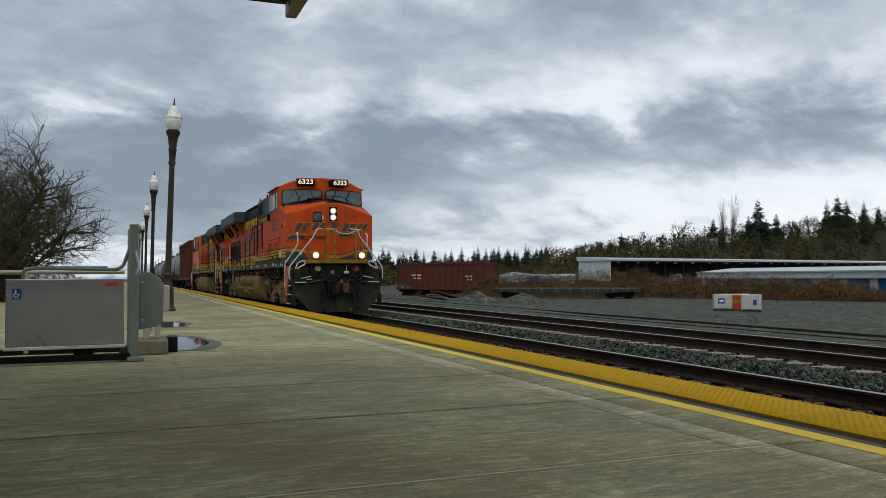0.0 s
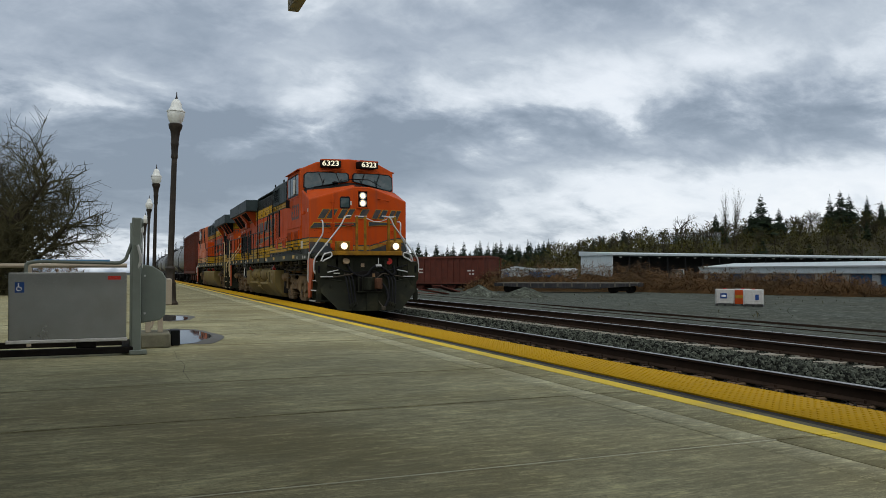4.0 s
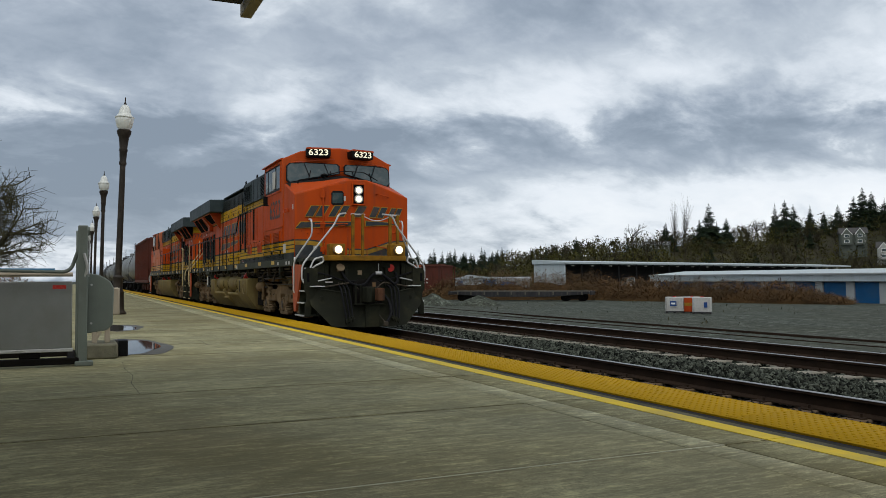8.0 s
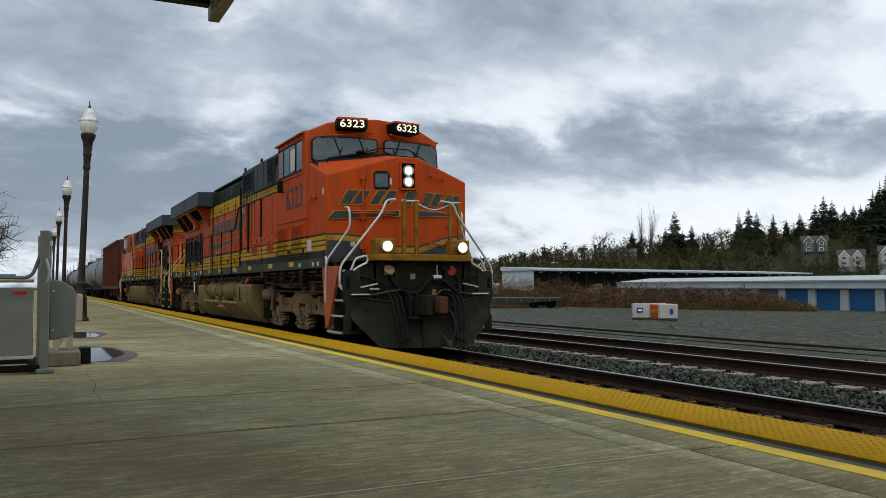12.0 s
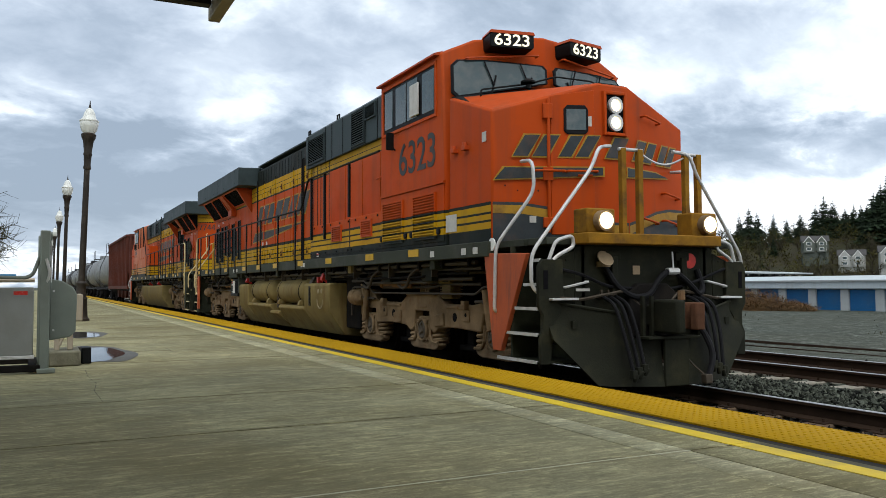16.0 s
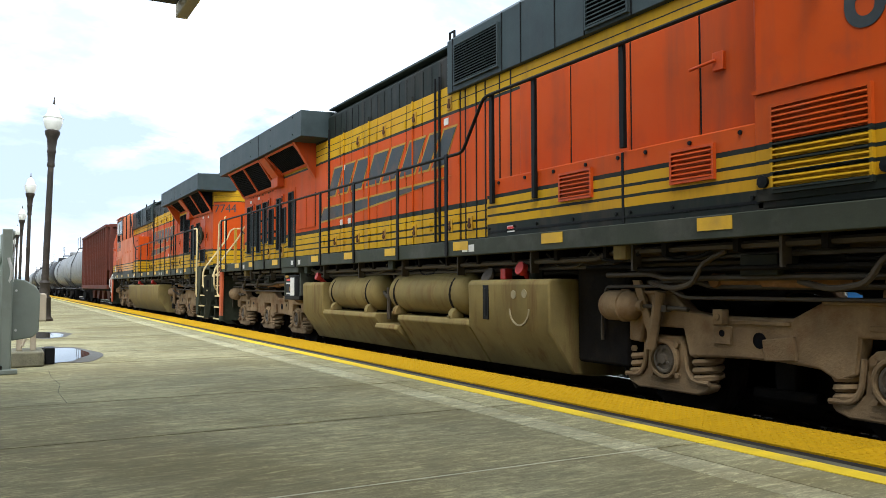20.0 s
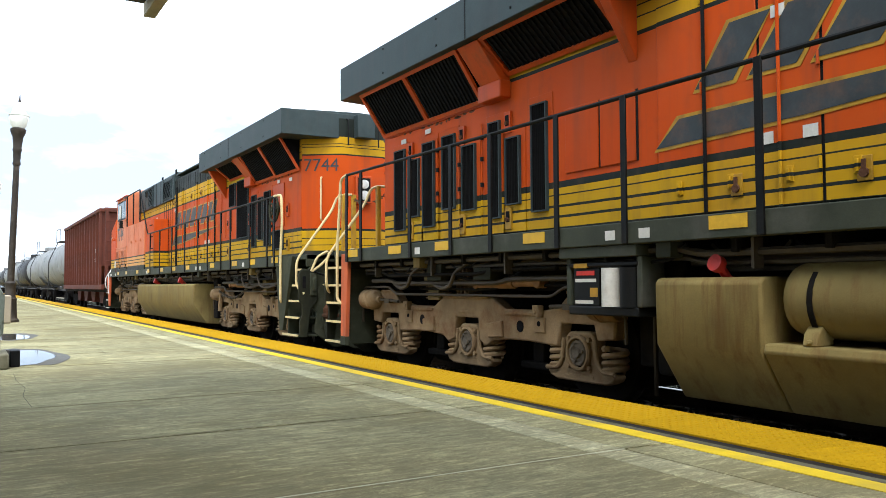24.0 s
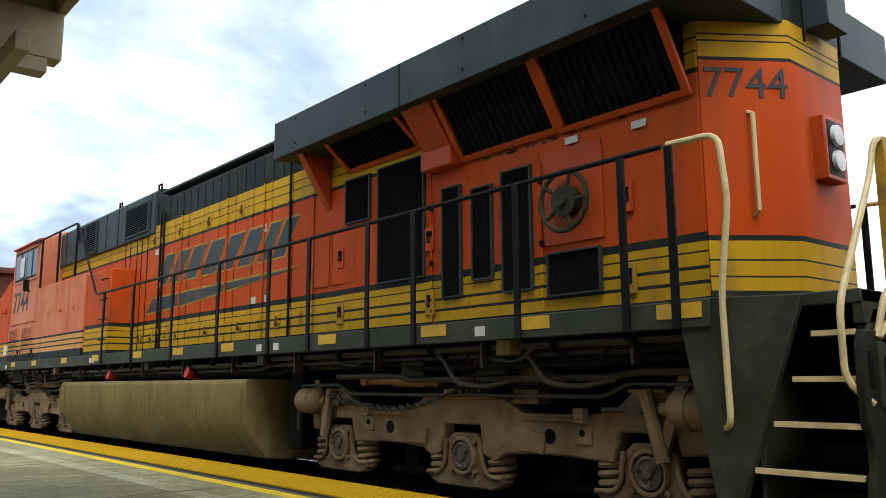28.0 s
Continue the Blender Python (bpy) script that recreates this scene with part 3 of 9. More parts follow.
def track(x, top, name, label, tie_mat, y0, y1, pieces_to, dense=True):
    root = thing(name, label, "railway track", kind="structure")
    for s in (-1, 1):
        rail = part("rail", Shape().prism(rail_outline(x + s * 0.7535, top), "y", y0, y1), RAILSIDE, root)
        part("railhead", Shape().prism([(x + s * 0.7535 - 0.033, top - 0.0055), (x + s * 0.7535 + 0.033, top - 0.0055), (x + s * 0.7535 + 0.024, top), (x + s * 0.7535 - 0.024, top)], "y", y0, y1), RAILTOP, rail, "shiny worn railhead")
    tie = Shape().prism([(-0.115, -0.18), (0.115, -0.18), (0.115, -0.015), (0.10, 0), (-0.10, 0), (-0.115, -0.015)], "x", -1.3, 1.3)
    me = mesh_of("tie", tie, tie_mat)
    plate = Shape()
    rest = Shape()
    r = random.Random(int(x * 10))
    k = 0
    y = y0 + 0.3
    while y < y1:
        m = pose(x + r.uniform(-0.03, 0.03), y, top - 0.172, 0, 0, r.uniform(-1, 1))
        if -3 < y < pieces_to:
            share("tie", me, root, m)
        else:
            rest.add([m @ Vector(v) for v in tie.v], tie.f)
        if -3 < y < 45:
            for s in (-1, 1):
                c = x + s * 0.7535
                plate.box(c - 0.17, c + 0.17, y - 0.09, y + 0.09, top - 0.174, top - 0.160)
                for e in (-0.10, 0.10):
                    plate.rod((c + e, y - 0.03, top - 0.17), (c + e, y - 0.03, top - 0.125), 0.014, n=6)
        y += 0.61
    tagged(part("far_ties", rest, tie_mat, root), kind="stuff")
    tagged(part("tie_plates", plate, RAILSIDE, root), kind="stuff")
    return root


track(TRACK, RAIL, "main_track", "main line track with shiny railheads beside the platform", TIE_DARK, -60, 420, 60)
track(TRACK2, RAIL, "second_track", "second main track with rusty rail sides and pale tie ends", TIE, -60, 420, 66)
side_track = thing("yard_track", "disused rusty yard track sunk in gravel", "railway track", kind="structure")
for x0, x1 in ((16.2, 17.4), (17.65, 18.85)):
    part("rail", Shape().prism([(-0.04, -0.1), (0.04, -0.1), (0.035, 0.07), (-0.035, 0.07)], "y", -40, 300, Matrix.Translation((x0, 0, -0.70)) @ pose(0, 0, 0, 0, 0, 0)), RAILSIDE, side_track)


def ballast(name, label, spans, per_area, seed, mat):
    r = random.Random(seed)
    s = Shape()
    base = [(1, 0, 0), (-1, 0, 0), (0, 1, 0), (0, -1, 0), (0, 0, 1), (0, 0, -1)]
    fs = [(0, 2, 4), (2, 1, 4), (1, 3, 4), (3, 0, 4), (2, 0, 5), (1, 2, 5), (3, 1, 5), (0, 3, 5)]
    for x0, x1, y0, y1, z0, z1, share_ in spans:
        for _ in range(int((x1 - x0) * (y1 - y0) * per_area * share_)):
            u = r.random()
            x, y = x0 + (x1 - x0) * u, r.uniform(y0, y1)
            z = z0 + (z1 - z0) * math.sin(math.pi * u) + r.uniform(-0.02, 0.02)
            a = r.uniform(0.022, 0.050)
            q = Euler((r.uniform(0, 6), r.uniform(0, 6), r.uniform(0, 6))).to_matrix()
            d = (r.uniform(0.7, 1.3), r.uniform(0.6, 1.1), r.uniform(0.5, 0.9))
            s.add([Vector((x, y, z)) + q @ Vector((p[0] * d[0] * a, p[1] * d[1] * a, p[2] * d[2] * a)) for p in base], fs)
    me = bpy.data.meshes.new(name)
    me.from_pydata([tuple(p) for p in s.v], [], s.f)
    me.materials.append(mat)
    return tagged(new(name, me), label, "ballast", kind="stuff")


ballast("ballast", "grey crushed stone ballast between the tracks", [
    (7.0, 9.30, 1.5, 16, -0.475, -0.38, 1.5), (7.0, 9.30, 16, 40, -0.475, -0.38, 0.8), (7.0, 9.30, 40, 90, -0.475, -0.38, 0.3), (9.3, 9.9, 1.5, 24, -0.505, -0.50, 0.6),
    (11.5, 13.2, 2, 20, -0.50, -0.46, 0.6)], 330, 11, STONE)
# near-black colour paints in the shade that lies under the train
TRACK_SHADE = material("shaded_ballast", (0.022, 0.020, 0.017), 0.9, 0, 0.4, 9.0, 0.4, 60, (0.010, 0.009, 0.008), 0.7, 4.0, False, 0.04)
ballast("shaded_ballast", "ballast under the main track, coloured dark for the train's shade", [(5.5, 6.75, -2, 34, -0.47, -0.44, 0.5), (4.5, 5.3, -2, 24, -0.50, -0.49, 0.4), (10.0, 11.3, 3, 30, -0.47, -0.45, 0.4)], 230, 12, TRACK_SHADE)
# both beds carry painted shade: between the stones, and below the train
tagged(part("ballast_bed", Shape().box(7.06, 9.9, -60, 420, -0.54, -0.497), TRACK_SHADE), "bed under the ballast, coloured dark for the shade between stones", "track bed", kind="structure")
tagged(part("track_bed", Shape().box(4.42, 7.05, -60, 420, -0.56, -0.485), TRACK_SHADE), "bed under the main track, coloured dark for the train's shade", "track bed", kind="structure")

# the platform: slabs, yellow line, edge channel and tactile panels
STEP, FIRST = 1.745, -0.06
platform = thing("platform", "long low concrete station platform with a yellow tactile edge", "platform", kind="structure")
part("core", Shape().box(-14, 4.38, -40, 260, -0.75, -0.012), GROUT, platform, "grey filled joints and core under the slabs")
part("open_joint", Shape().box(-5.0, 3.655, FIRST + STEP * 3 - 0.013, FIRST + STEP * 3 + 0.013, -0.011, -0.003), JOINT, platform, "dark open slab joint")
part("edge_wall", Shape().box(4.381, 4.415, -40, 260, -0.75, -0.05), CONCRETE, platform, "dirty concrete edge face", 0.004)
columns = [(-13.9, -5.02, CONCRETE), (-5.01, 2.96, CONCRETE), (2.972, 3.19, CONCRETE_PALE), (3.20, 3.655, CONCRETE)]
for line in ([(0.46, 9.74), (0.45, 9.0), (0.49, 8.3), (0.44, 7.7), (0.46, 6.95)], [(0.71, 12.73), (1.0, 12.2), (1.21, 12.0), (1.5, 12.4), (1.69, 12.75)], [(1.69, 12.75), (1.66, 11.8), (1.74, 11.2), (1.77, 10.59)]):
    cr = Shape()
    for (ax, ay), (bx, by) in zip(line, line[1:]):
        n2 = Vector((by - ay, ax - bx)).normalized() * 0.0018
        cr.add([(ax + n2.x, ay + n2.y, 0.003), (ax - n2.x, ay - n2.y, 0.003), (bx - n2.x, by - n2.y, 0.003), (bx + n2.x, by + n2.y, 0.003)], [(0, 1, 2, 3)])
    part("crack", cr, JOINT, platform)
far_slabs = Shape()
for x0, x1, mat in columns:
    me = mesh_of("slab", Shape().prism([(x0, -0.06), (x1, -0.06), (x1, -0.004), (x1 - 0.006, 0), (x0 + 0.006, 0), (x0, -0.004)], "y", -STEP / 2 + 0.008, STEP / 2 - 0.008), mat)
    r = random.Random(int(x0 * 7))
    for i in range(-23, 148):
        yc = FIRST + STEP * (i + 0.5)
        if -8 < yc < 72:
            share("slab", me, platform, pose(0, yc, r.uniform(-0.0015, 0.0015), r.uniform(-0.03, 0.03), 0, 0))
        else:
            far_slabs.box(x0, x1, yc - STEP / 2 + 0.006, yc + STEP / 2 - 0.006, -0.06, 0)
tagged(part("far_slabs", far_slabs, CONCRETE, platform), kind="stuff")
part("edge_channel", Shape().box(3.66, 3.745, -40, 260, -0.011, -0.006), GROUT, platform, "dark grey grout strip")
part("joint_sealant", Shape().box(-5.0, 3.19, FIRST + STEP * 2 - 0.007, FIRST + STEP * 2 + 0.007, -0.011, 0.002), SEALANT, platform, "pale sealant in a slab joint")
part("drain_slot", Shape().box(3.75, 3.825, -40, 260, -0.011, -0.0075), JOINT, platform, "dark slot along the edge")
for i in range(-6, 60):
    y0 = FIRST + STEP * i
    part("yellow_line", Shape().box(3.495, 3.635, y0 + 0.004, y0 + STEP - 0.004, 0.0005, 0.004), LINE, platform) if i < 40 else None
tagged(part("far_line", Shape().box(3.495, 3.635, FIRST + STEP * 40, 260, 0.0005, 0.004), LINE, platform), kind="stuff")
PANEL = 1.22
pan = Shape().prism([(-0.3, -0.05), (0.3, -0.05), (0.3, -0.003), (0.295, 0), (-0.295, 0), (-0.3, -0.003)], "y", 0.003, PANEL - 0.003)
dome = Shape()
for i in range(10):
    for j in range(20):
        x, y = -0.27 + 0.06 * i, 0.04 + 0.06 * j
        n = 6
        ring = [[(x + q * math.cos(2 * math.pi * a / n), y + q * math.sin(2 * math.pi * a / n), h) for a in range(n)] for q, h in ((0.0125, 0.0), (0.0085, 0.005))]
        pan.add(ring[0] + ring[1], [(a, (a + 1) % n, n + (a + 1) % n, n + a) for a in range(n)] + [tuple(range(n, 2 * n))])
pan_me = mesh_of("tactile_panel", pan, TACTILE)
plain_me = mesh_of("tactile_panel", Shape().box(-0.3, 0.3, 0.003, PANEL - 0.003, -0.05, 0.003), TACTILE)
for i in range(-4, 60):
    share("tactile_panel", pan_me if i < 32 else plain_me, platform, pose(4.13, 0.42 + PANEL * i, 0.006))
tagged(part("far_tactile", Shape().box(3.83, 4.43, 0.42 + PANEL * 60, 260, -0.05, 0.008), TACTILE, platform), kind="stuff")


# ---- locomotives ----
# lengths run back from the nose (y), widths from the centre line (x), heights over the rail (z)
def hood_doors(root, s, spans, z0, z1, mat, x=1.0, hinge=True):
    for a, b in spans:
        d = part("hood_door", Shape().box(s * x, s * (x + 0.016), a + 0.014, b - 0.014, z0, z1), mat, root, "", 0.006)
        # black strip paints the shade in the gap beside the door
        part("door_gap_shade", Shape().box(s * (x - 0.001), s * (x + 0.005), a - 0.0135, a + 0.0135, z0, z1), PAINT_BLACK, d)
        if hinge:
            for z in (z0 + 0.28, (z0 + z1) / 2, z1 - 0.28):
                part("hinge", Shape().rod((s * (x + 0.022), a + 0.02, z - 0.05), (s * (x + 0.022), a + 0.02, z + 0.05), 0.013, n=6), mat, d)
            c = (a + b) / 2
            part("latch", Shape().box(s * (x + 0.014), s * (x + 0.034), c - 0.03, c + 0.03, z0 + 0.17, z0 + 0.29).box(s * (x + 0.03), s * (x + 0.05), c - 0.012, c + 0.012, z0 + 0.18, z0 + 0.27), mat, d, "", 0.004)


def louvre(name, root, s, x, y0, y1, z0, z1, mat, n, upright=False, back=True, label=""):
    f = part(name, Shape().box(s * (x - 0.01), s * (x + 0.006), y0, y1, z0, z1), GRILLE if back else mat, root, label)
    edge = Shape()
    rim = 0.014 if upright else 0.022
    for a, b, c, d in ((y0 - rim, y1 + rim, z0 - rim, z0), (y0 - rim, y1 + rim, z1, z1 + rim), (y0 - rim, y0, z0, z1), (y1, y1 + rim, z0, z1)):
        edge.box(s * (x - 0.01), s * (x + 0.03), a, b, c, d)
    part("grille_frame", edge, mat, f)
    me = Shape()
    if upright:
        step = (y1 - y0) / n
        me.prism([(s * (x + 0.004), 0.1 * step), (s * (x + 0.022), 0.3 * step), (s * (x + 0.022), 0.5 * step), (s * (x + 0.004), 0.7 * step)], "z", z0, z1)
        mesh = mesh_of("slat", me, SLAT if back else mat)
        for i in range(n):
            share("slat", mesh, f, pose(0, y0 + i * step, 0))
    else:
        step = (z1 - z0) / n
        me.prism([(s * (x + 0.004), 0.9 * step), (s * (x + 0.034), 0.28 * step), (s * (x + 0.034), 0.12 * step), (s * (x + 0.004), 0.5 * step)], "y", y0, y1)
        for i in range(n):
            one = Shape()
            one.add([(v[0], v[1], v[2] + z0 + i * step) for v in me.v], me.f)
            part("slat", one, mat, f)
    return f


def logo_blocks(root, s, x, y_of, z0, height, widths, slant):
    """Slanted painted bars with a thin border, in place of lettering."""
    y = 0.0
    for w in widths:
        for a, b in ((y, y + 0.40 * w), (y + 0.56 * w, y + w)):
            for grow, lift, mat in ((0.030, 0.0, PAINT_YELLOW), (0.0, 0.0035, DECAL)):
                o = [(a - grow, -grow), (b + grow, -grow), (b + slant + grow, height + grow), (a + slant - grow, height + grow)]
                part("emblem_bar", Shape().prism([(y_of(p), z0 + h) for p, h in o], "x", s * (x + lift), s * (x + lift + 0.003)), mat, root)
        y += w + 0.14


CHALK = material("chalk_smear", (0.25, 0.21, 0.12), 0.9, 0, 0.2, 8.0, 0.1, 60, (0.17, 0.14, 0.06), 0.8, 6.0)


def wheelset(root, y):
    w = new("wheelset")
    w.parent = root
    w.matrix_local = pose(0, y, 0.533)
    m = Matrix.Rotation(radians(90), 4, "Y")
    prof = [(0.02, -0.06), (0.40, -0.055), (0.43, -0.075), (0.53, -0.075), (0.533, 0.02), (0.56, 0.035), (0.56, 0.06), (0.43, 0.062), (0.40, 0.03), (0.15, 0.02), (0.13, 0.10), (0.02, 0.10)]
    for s in (-1, 1):
        part("wheel", Shape().lathe([(r, z * -s) for r, z in prof], 28, Matrix.Translation((s * 0.76, 0, 0)) @ m), UNDER, w)
        cap = part("axle_cap", Shape().lathe([(0.01, 0), (0.125, 0), (0.125, 0.012), (0.115, 0.022), (0.098, 0.022), (0.09, 0.010), (0.05, 0.012), (0.04, 0.035), (0.01, 0.035)], 18, Matrix.Translation((s * 1.115, 0, 0)) @ Matrix.Rotation(radians(90 * s), 4, "Y")), CAP, w, "worn grey-brown bearing cap")
        for i in range(3):
            a = 2 * math.pi * i / 3
            part("cap_rib", Shape().rod((s * 1.13, 0.03 * math.cos(a), 0.03 * math.sin(a)), (s * 1.13, 0.085 * math.cos(a), 0.085 * math.sin(a)), 0.013, n=5).rod((s * 1.12, 0.085 * math.cos(a), 0.085 * math.sin(a)), (s * 1.15, 0.085 * math.cos(a), 0.085 * math.sin(a)), 0.016, n=6), CAP, cap)
    part("axle", Shape().rod((-1.05, 0, 0), (1.05, 0, 0), 0.1, n=12), UNDER, w)
    return w


def truck(root, yc, dampers, span, turn):
    """A three-axle truck; turn is 1 or -1, the end to which its damper lies."""
    t = new("truck")
    t.parent = root
    half = [(0.24, 0.81), (0.27, 0.56), (0.42, 0.50), (0.56, 0.575), (0.9, 0.60), (1.2, 0.60), (span - 0.30, 0.575), (span - 0.24, 0.81), (span + 0.24, 0.81), (span + 0.28, 0.66), (span + 0.52, 0.68),
            (span + 0.56, 0.98), (span + 0.40, 1.09), (span + 0.18, 1.12), (span - 0.10, 1.12), (span - 0.29, 0.96), (span - 0.55, 0.925), (0.78, 0.925), (0.53, 1.05)]
    outline = half + [(-y, z) for y, z in half[::-1]]
    for s in (-1, 1):
        side = part("side_frame", Shape().prism([(yc + y, z) for y, z in outline], "x", s * 0.98, s * 1.13), TRUCK, t, "cast steel side frame caked in dust", 0.02)
        for dy in (-1.07, 1.07):
            # holes are black discs on the solid frame, their shade put into colour
            part("frame_hole_shade", Shape().rod((s * 1.10, yc + dy, 0.75), (s * 1.134, yc + dy, 0.75), 0.062, n=16), GRILLE, side, "black disc for the shade in a lightening hole")
            e = 1 if dy > 0 else -1
            part("hole_plate", Shape().box(s * 1.12, s * 1.15, yc + dy + e * 0.26, yc + dy + e * 0.44, 0.70, 0.85), TRUCK, side, "", 0.008)
            part("plate_hole_shade", Shape().rod((s * 1.14, yc + dy + e * 0.35, 0.79), (s * 1.154, yc + dy + e * 0.35, 0.79), 0.028, n=10), GRILLE, side)
            part("web_ledge", Shape().box(s * 1.12, s * 1.15, yc + dy - 0.28, yc + dy + 0.26, 0.868, 0.90), TRUCK, side, "", 0.006)
            part("frame_pad", Shape().prism([(yc - dy * 0.70 - 0.02, 0.62), (yc - dy * 0.70 + 0.26, 0.60), (yc - dy * 0.70 + 0.28, 0.76), (yc - dy * 0.70, 0.80)], "x", s * 1.12, s * 1.16), TRUCK, side, "", 0.012)
        part("cast_plate", Shape().box(s * 1.12, s * 1.14, yc - 0.17, yc + 0.17, 0.86, 0.90), TRUCK, side, "", 0.008)
        part("top_flange", Shape().box(s * 1.10, s * 1.17, yc - 0.50, yc + 0.50, 1.035, 1.06), TRUCK, side, "", 0.008)
        for e in (-1, 1):
            part("end_flange", Shape().box(s * 1.10, s * 1.165, yc + e * (span + 0.04) - 0.16, yc + e * (span + 0.04) + 0.16, 1.10, 1.125), TRUCK, side, "", 0.006)
        for dy in (-span, 0.0, span):
            y = yc + dy
            jb = part("journal_box", Shape().prism([(y - 0.46, 0.29), (y - 0.36, 0.255), (y + 0.36, 0.255), (y + 0.46, 0.29), (y + 0.50, 0.335), (y + 0.48, 0.365), (y + 0.30, 0.375), (y + 0.24, 0.44), (y + 0.215, 0.68), (y + 0.15, 0.735), (y - 0.15, 0.735), (y - 0.215, 0.68), (y - 0.24, 0.44), (y - 0.30, 0.375), (y - 0.48, 0.365), (y - 0.50, 0.335)], "x", s * 0.96, s * 1.10), TRUCK, t, "", 0.02)
            part("bearing_ring", Shape().lathe([(0.135, 0), (0.175, 0), (0.175, 0.035), (0.162, 0.05), (0.142, 0.05), (0.135, 0.035)], 24, Matrix.Translation((s * 1.095, y, 0.533)) @ Matrix.Rotation(radians(90 * s), 4, "Y")), TRUCK, jb)
            part("cast_mark", Shape().box(s * 1.10, s * 1.106, y - 0.2, y + 0.2, 0.30, 0.325).box(s * 1.10, s * 1.106, y - 0.16, y + 0.14, 0.345, 0.362), TRUCK, jb)
            # black disc for the shade behind the bearing cap
            part("bearing_recess_shade", Shape().rod((s * 1.09, y, 0.533), (s * 1.106, y, 0.533), 0.137, n=20), GRILLE, jb)
            for b in range(4):
                a = 0.785 + 1.5708 * b
                part("box_bolt", Shape().rod((s * 1.10, y + 0.215 * math.cos(a), 0.533 + 0.185 * math.sin(a)), (s * 1.13, y + 0.215 * math.cos(a), 0.533 + 0.185 * math.sin(a)), 0.026, n=6), TRUCK, jb)
            part("lower_lip", Shape().tube(soft_path([(s * 1.11, y - 0.50, 0.365), (s * 1.11, y - 0.32, 0.375), (s * 1.11, y - 0.255, 0.46), (s * 1.11, y - 0.225, 0.67)], 0.06), 0.022), TRUCK, jb)
            part("lower_lip", Shape().tube(soft_path([(s * 1.11, y + 0.50, 0.365), (s * 1.11, y + 0.32, 0.375), (s * 1.11, y + 0.255, 0.46), (s * 1.11, y + 0.225, 0.67)], 0.06), 0.022), TRUCK, jb)
            for e in (-0.39, 0.39):
                part("coil_spring", Shape().coil(s * 1.0, y + e, 0.365, 0.60, 0.105, 0.030, 3.5), TRUCK, jb, "rusty coil spring")
        for e in (-1, 1):
            cyl = part("brake_cylinder", Shape().lathe([(0.02, 0), (0.125, 0.0), (0.14, 0.03), (0.14, 0.22), (0.15, 0.22), (0.15, 0.26), (0.135, 0.27), (0.135, 0.34), (0.10, 0.39), (0.05, 0.42), (0.05, 0.48), (0.02, 0.48)], 18, Matrix.Translation((s * 1.18, yc + e * (span + 0.66), 0.99)) @ Matrix.Rotation(radians(90 * e), 4, "X")), TRUCK, t)
            part("push_rod", Shape().rod((s * 1.18, yc + e * (span + 0.2), 0.99), (s * 1.18, yc + e * (span - 0.35), 0.97), 0.020).box(s * 1.15, s * 1.21, yc + e * (span - 0.05) - 0.07, yc + e * (span - 0.05) + 0.07, 0.945, 1.0), PIPE, cyl)
            if dampers:
                part("brake_lever", Shape().prism([(yc + e * 2.42, 1.22), (yc + e * 2.33, 1.22), (yc + e * 2.12, 0.70), (yc + e * 2.2, 0.66)], "x", s * 1.145, s * 1.19), TRUCK, t, "", 0.006)
            if dampers:
                part("damper", Shape().rod((s * 1.2, yc + e * 2.05, 1.12), (s * 1.2, yc + e * 2.18, 0.62), 0.05, n=10), TRUCK, t)
            part("spring_hanger", Shape().box(s * 1.12, s * 1.2, yc + e * 1.42 - 0.05, yc + e * 1.42 + 0.05, 0.86, 0.98).rod((s * 1.19, yc + e * 1.42, 0.92), (s * 1.21, yc + e * 1.42, 0.92), 0.03), TRUCK, t, "", 0.008)
        d0, d1, d2 = [yc + turn * q for q in (0.32, 1.0, 1.45)]
        part("shock_damper", Shape().rod((s * 1.14, d0, 1.20), (s * 1.14, d1, 1.21), 0.062, n=14).rod((s * 1.14, d1, 1.21), (s * 1.14, d2, 1.21), 0.045, n=12).rod((s * 1.06, d0 - turn * 0.03, 1.20), (s * 1.20, d0 - turn * 0.03, 1.20), 0.06).rod((s * 1.08, d2, 1.21), (s * 1.20, d2, 1.21), 0.06), RUST_TAN, t, "dusty rust-tan damper", 0.006)
        for j in range(4):
            y = yc - turn * (0.20 - 0.085 * j)
            part("web_rib", Shape().prism([(y, 1.06), (y + 0.03, 1.06), (y - turn * 0.05 + 0.03, 1.38), (y - turn * 0.05, 1.38)], "x", s * 0.92, s * 1.12), TRUCK, t)
        m0, m1 = sorted((yc - turn * 0.62, yc - turn * 0.97))
        part("rubber_mount", Shape().box(s * 0.95, s * 1.16, m0, m1, 1.21, 1.30).box(s * 0.97, s * 1.12, m0 + 0.03, m1 - 0.03, 1.0, 1.20), TANK, t, "tan rubber stack", 0.01)
        for q in range(5):
            part("stack_plate", Shape().box(s * 0.95, s * 1.14, m0 + 0.015, m1 - 0.015, 1.02 + 0.035 * q, 1.032 + 0.035 * q), TRUCK, t)
        run = [(span + 0.74, 0.66), (span + 0.74, 0.84), (span + 0.68, 1.16), (span - 0.10, 1.165), (span - 0.32, 1.07)]
        part("truck_pipe", Shape().tube(soft_path([(s * 1.19, yc - y, z) for y, z in run] + [(s * 1.19, yc + y, z) for y, z in run[::-1]], 0.06), 0.017, 6), PIPE, t)
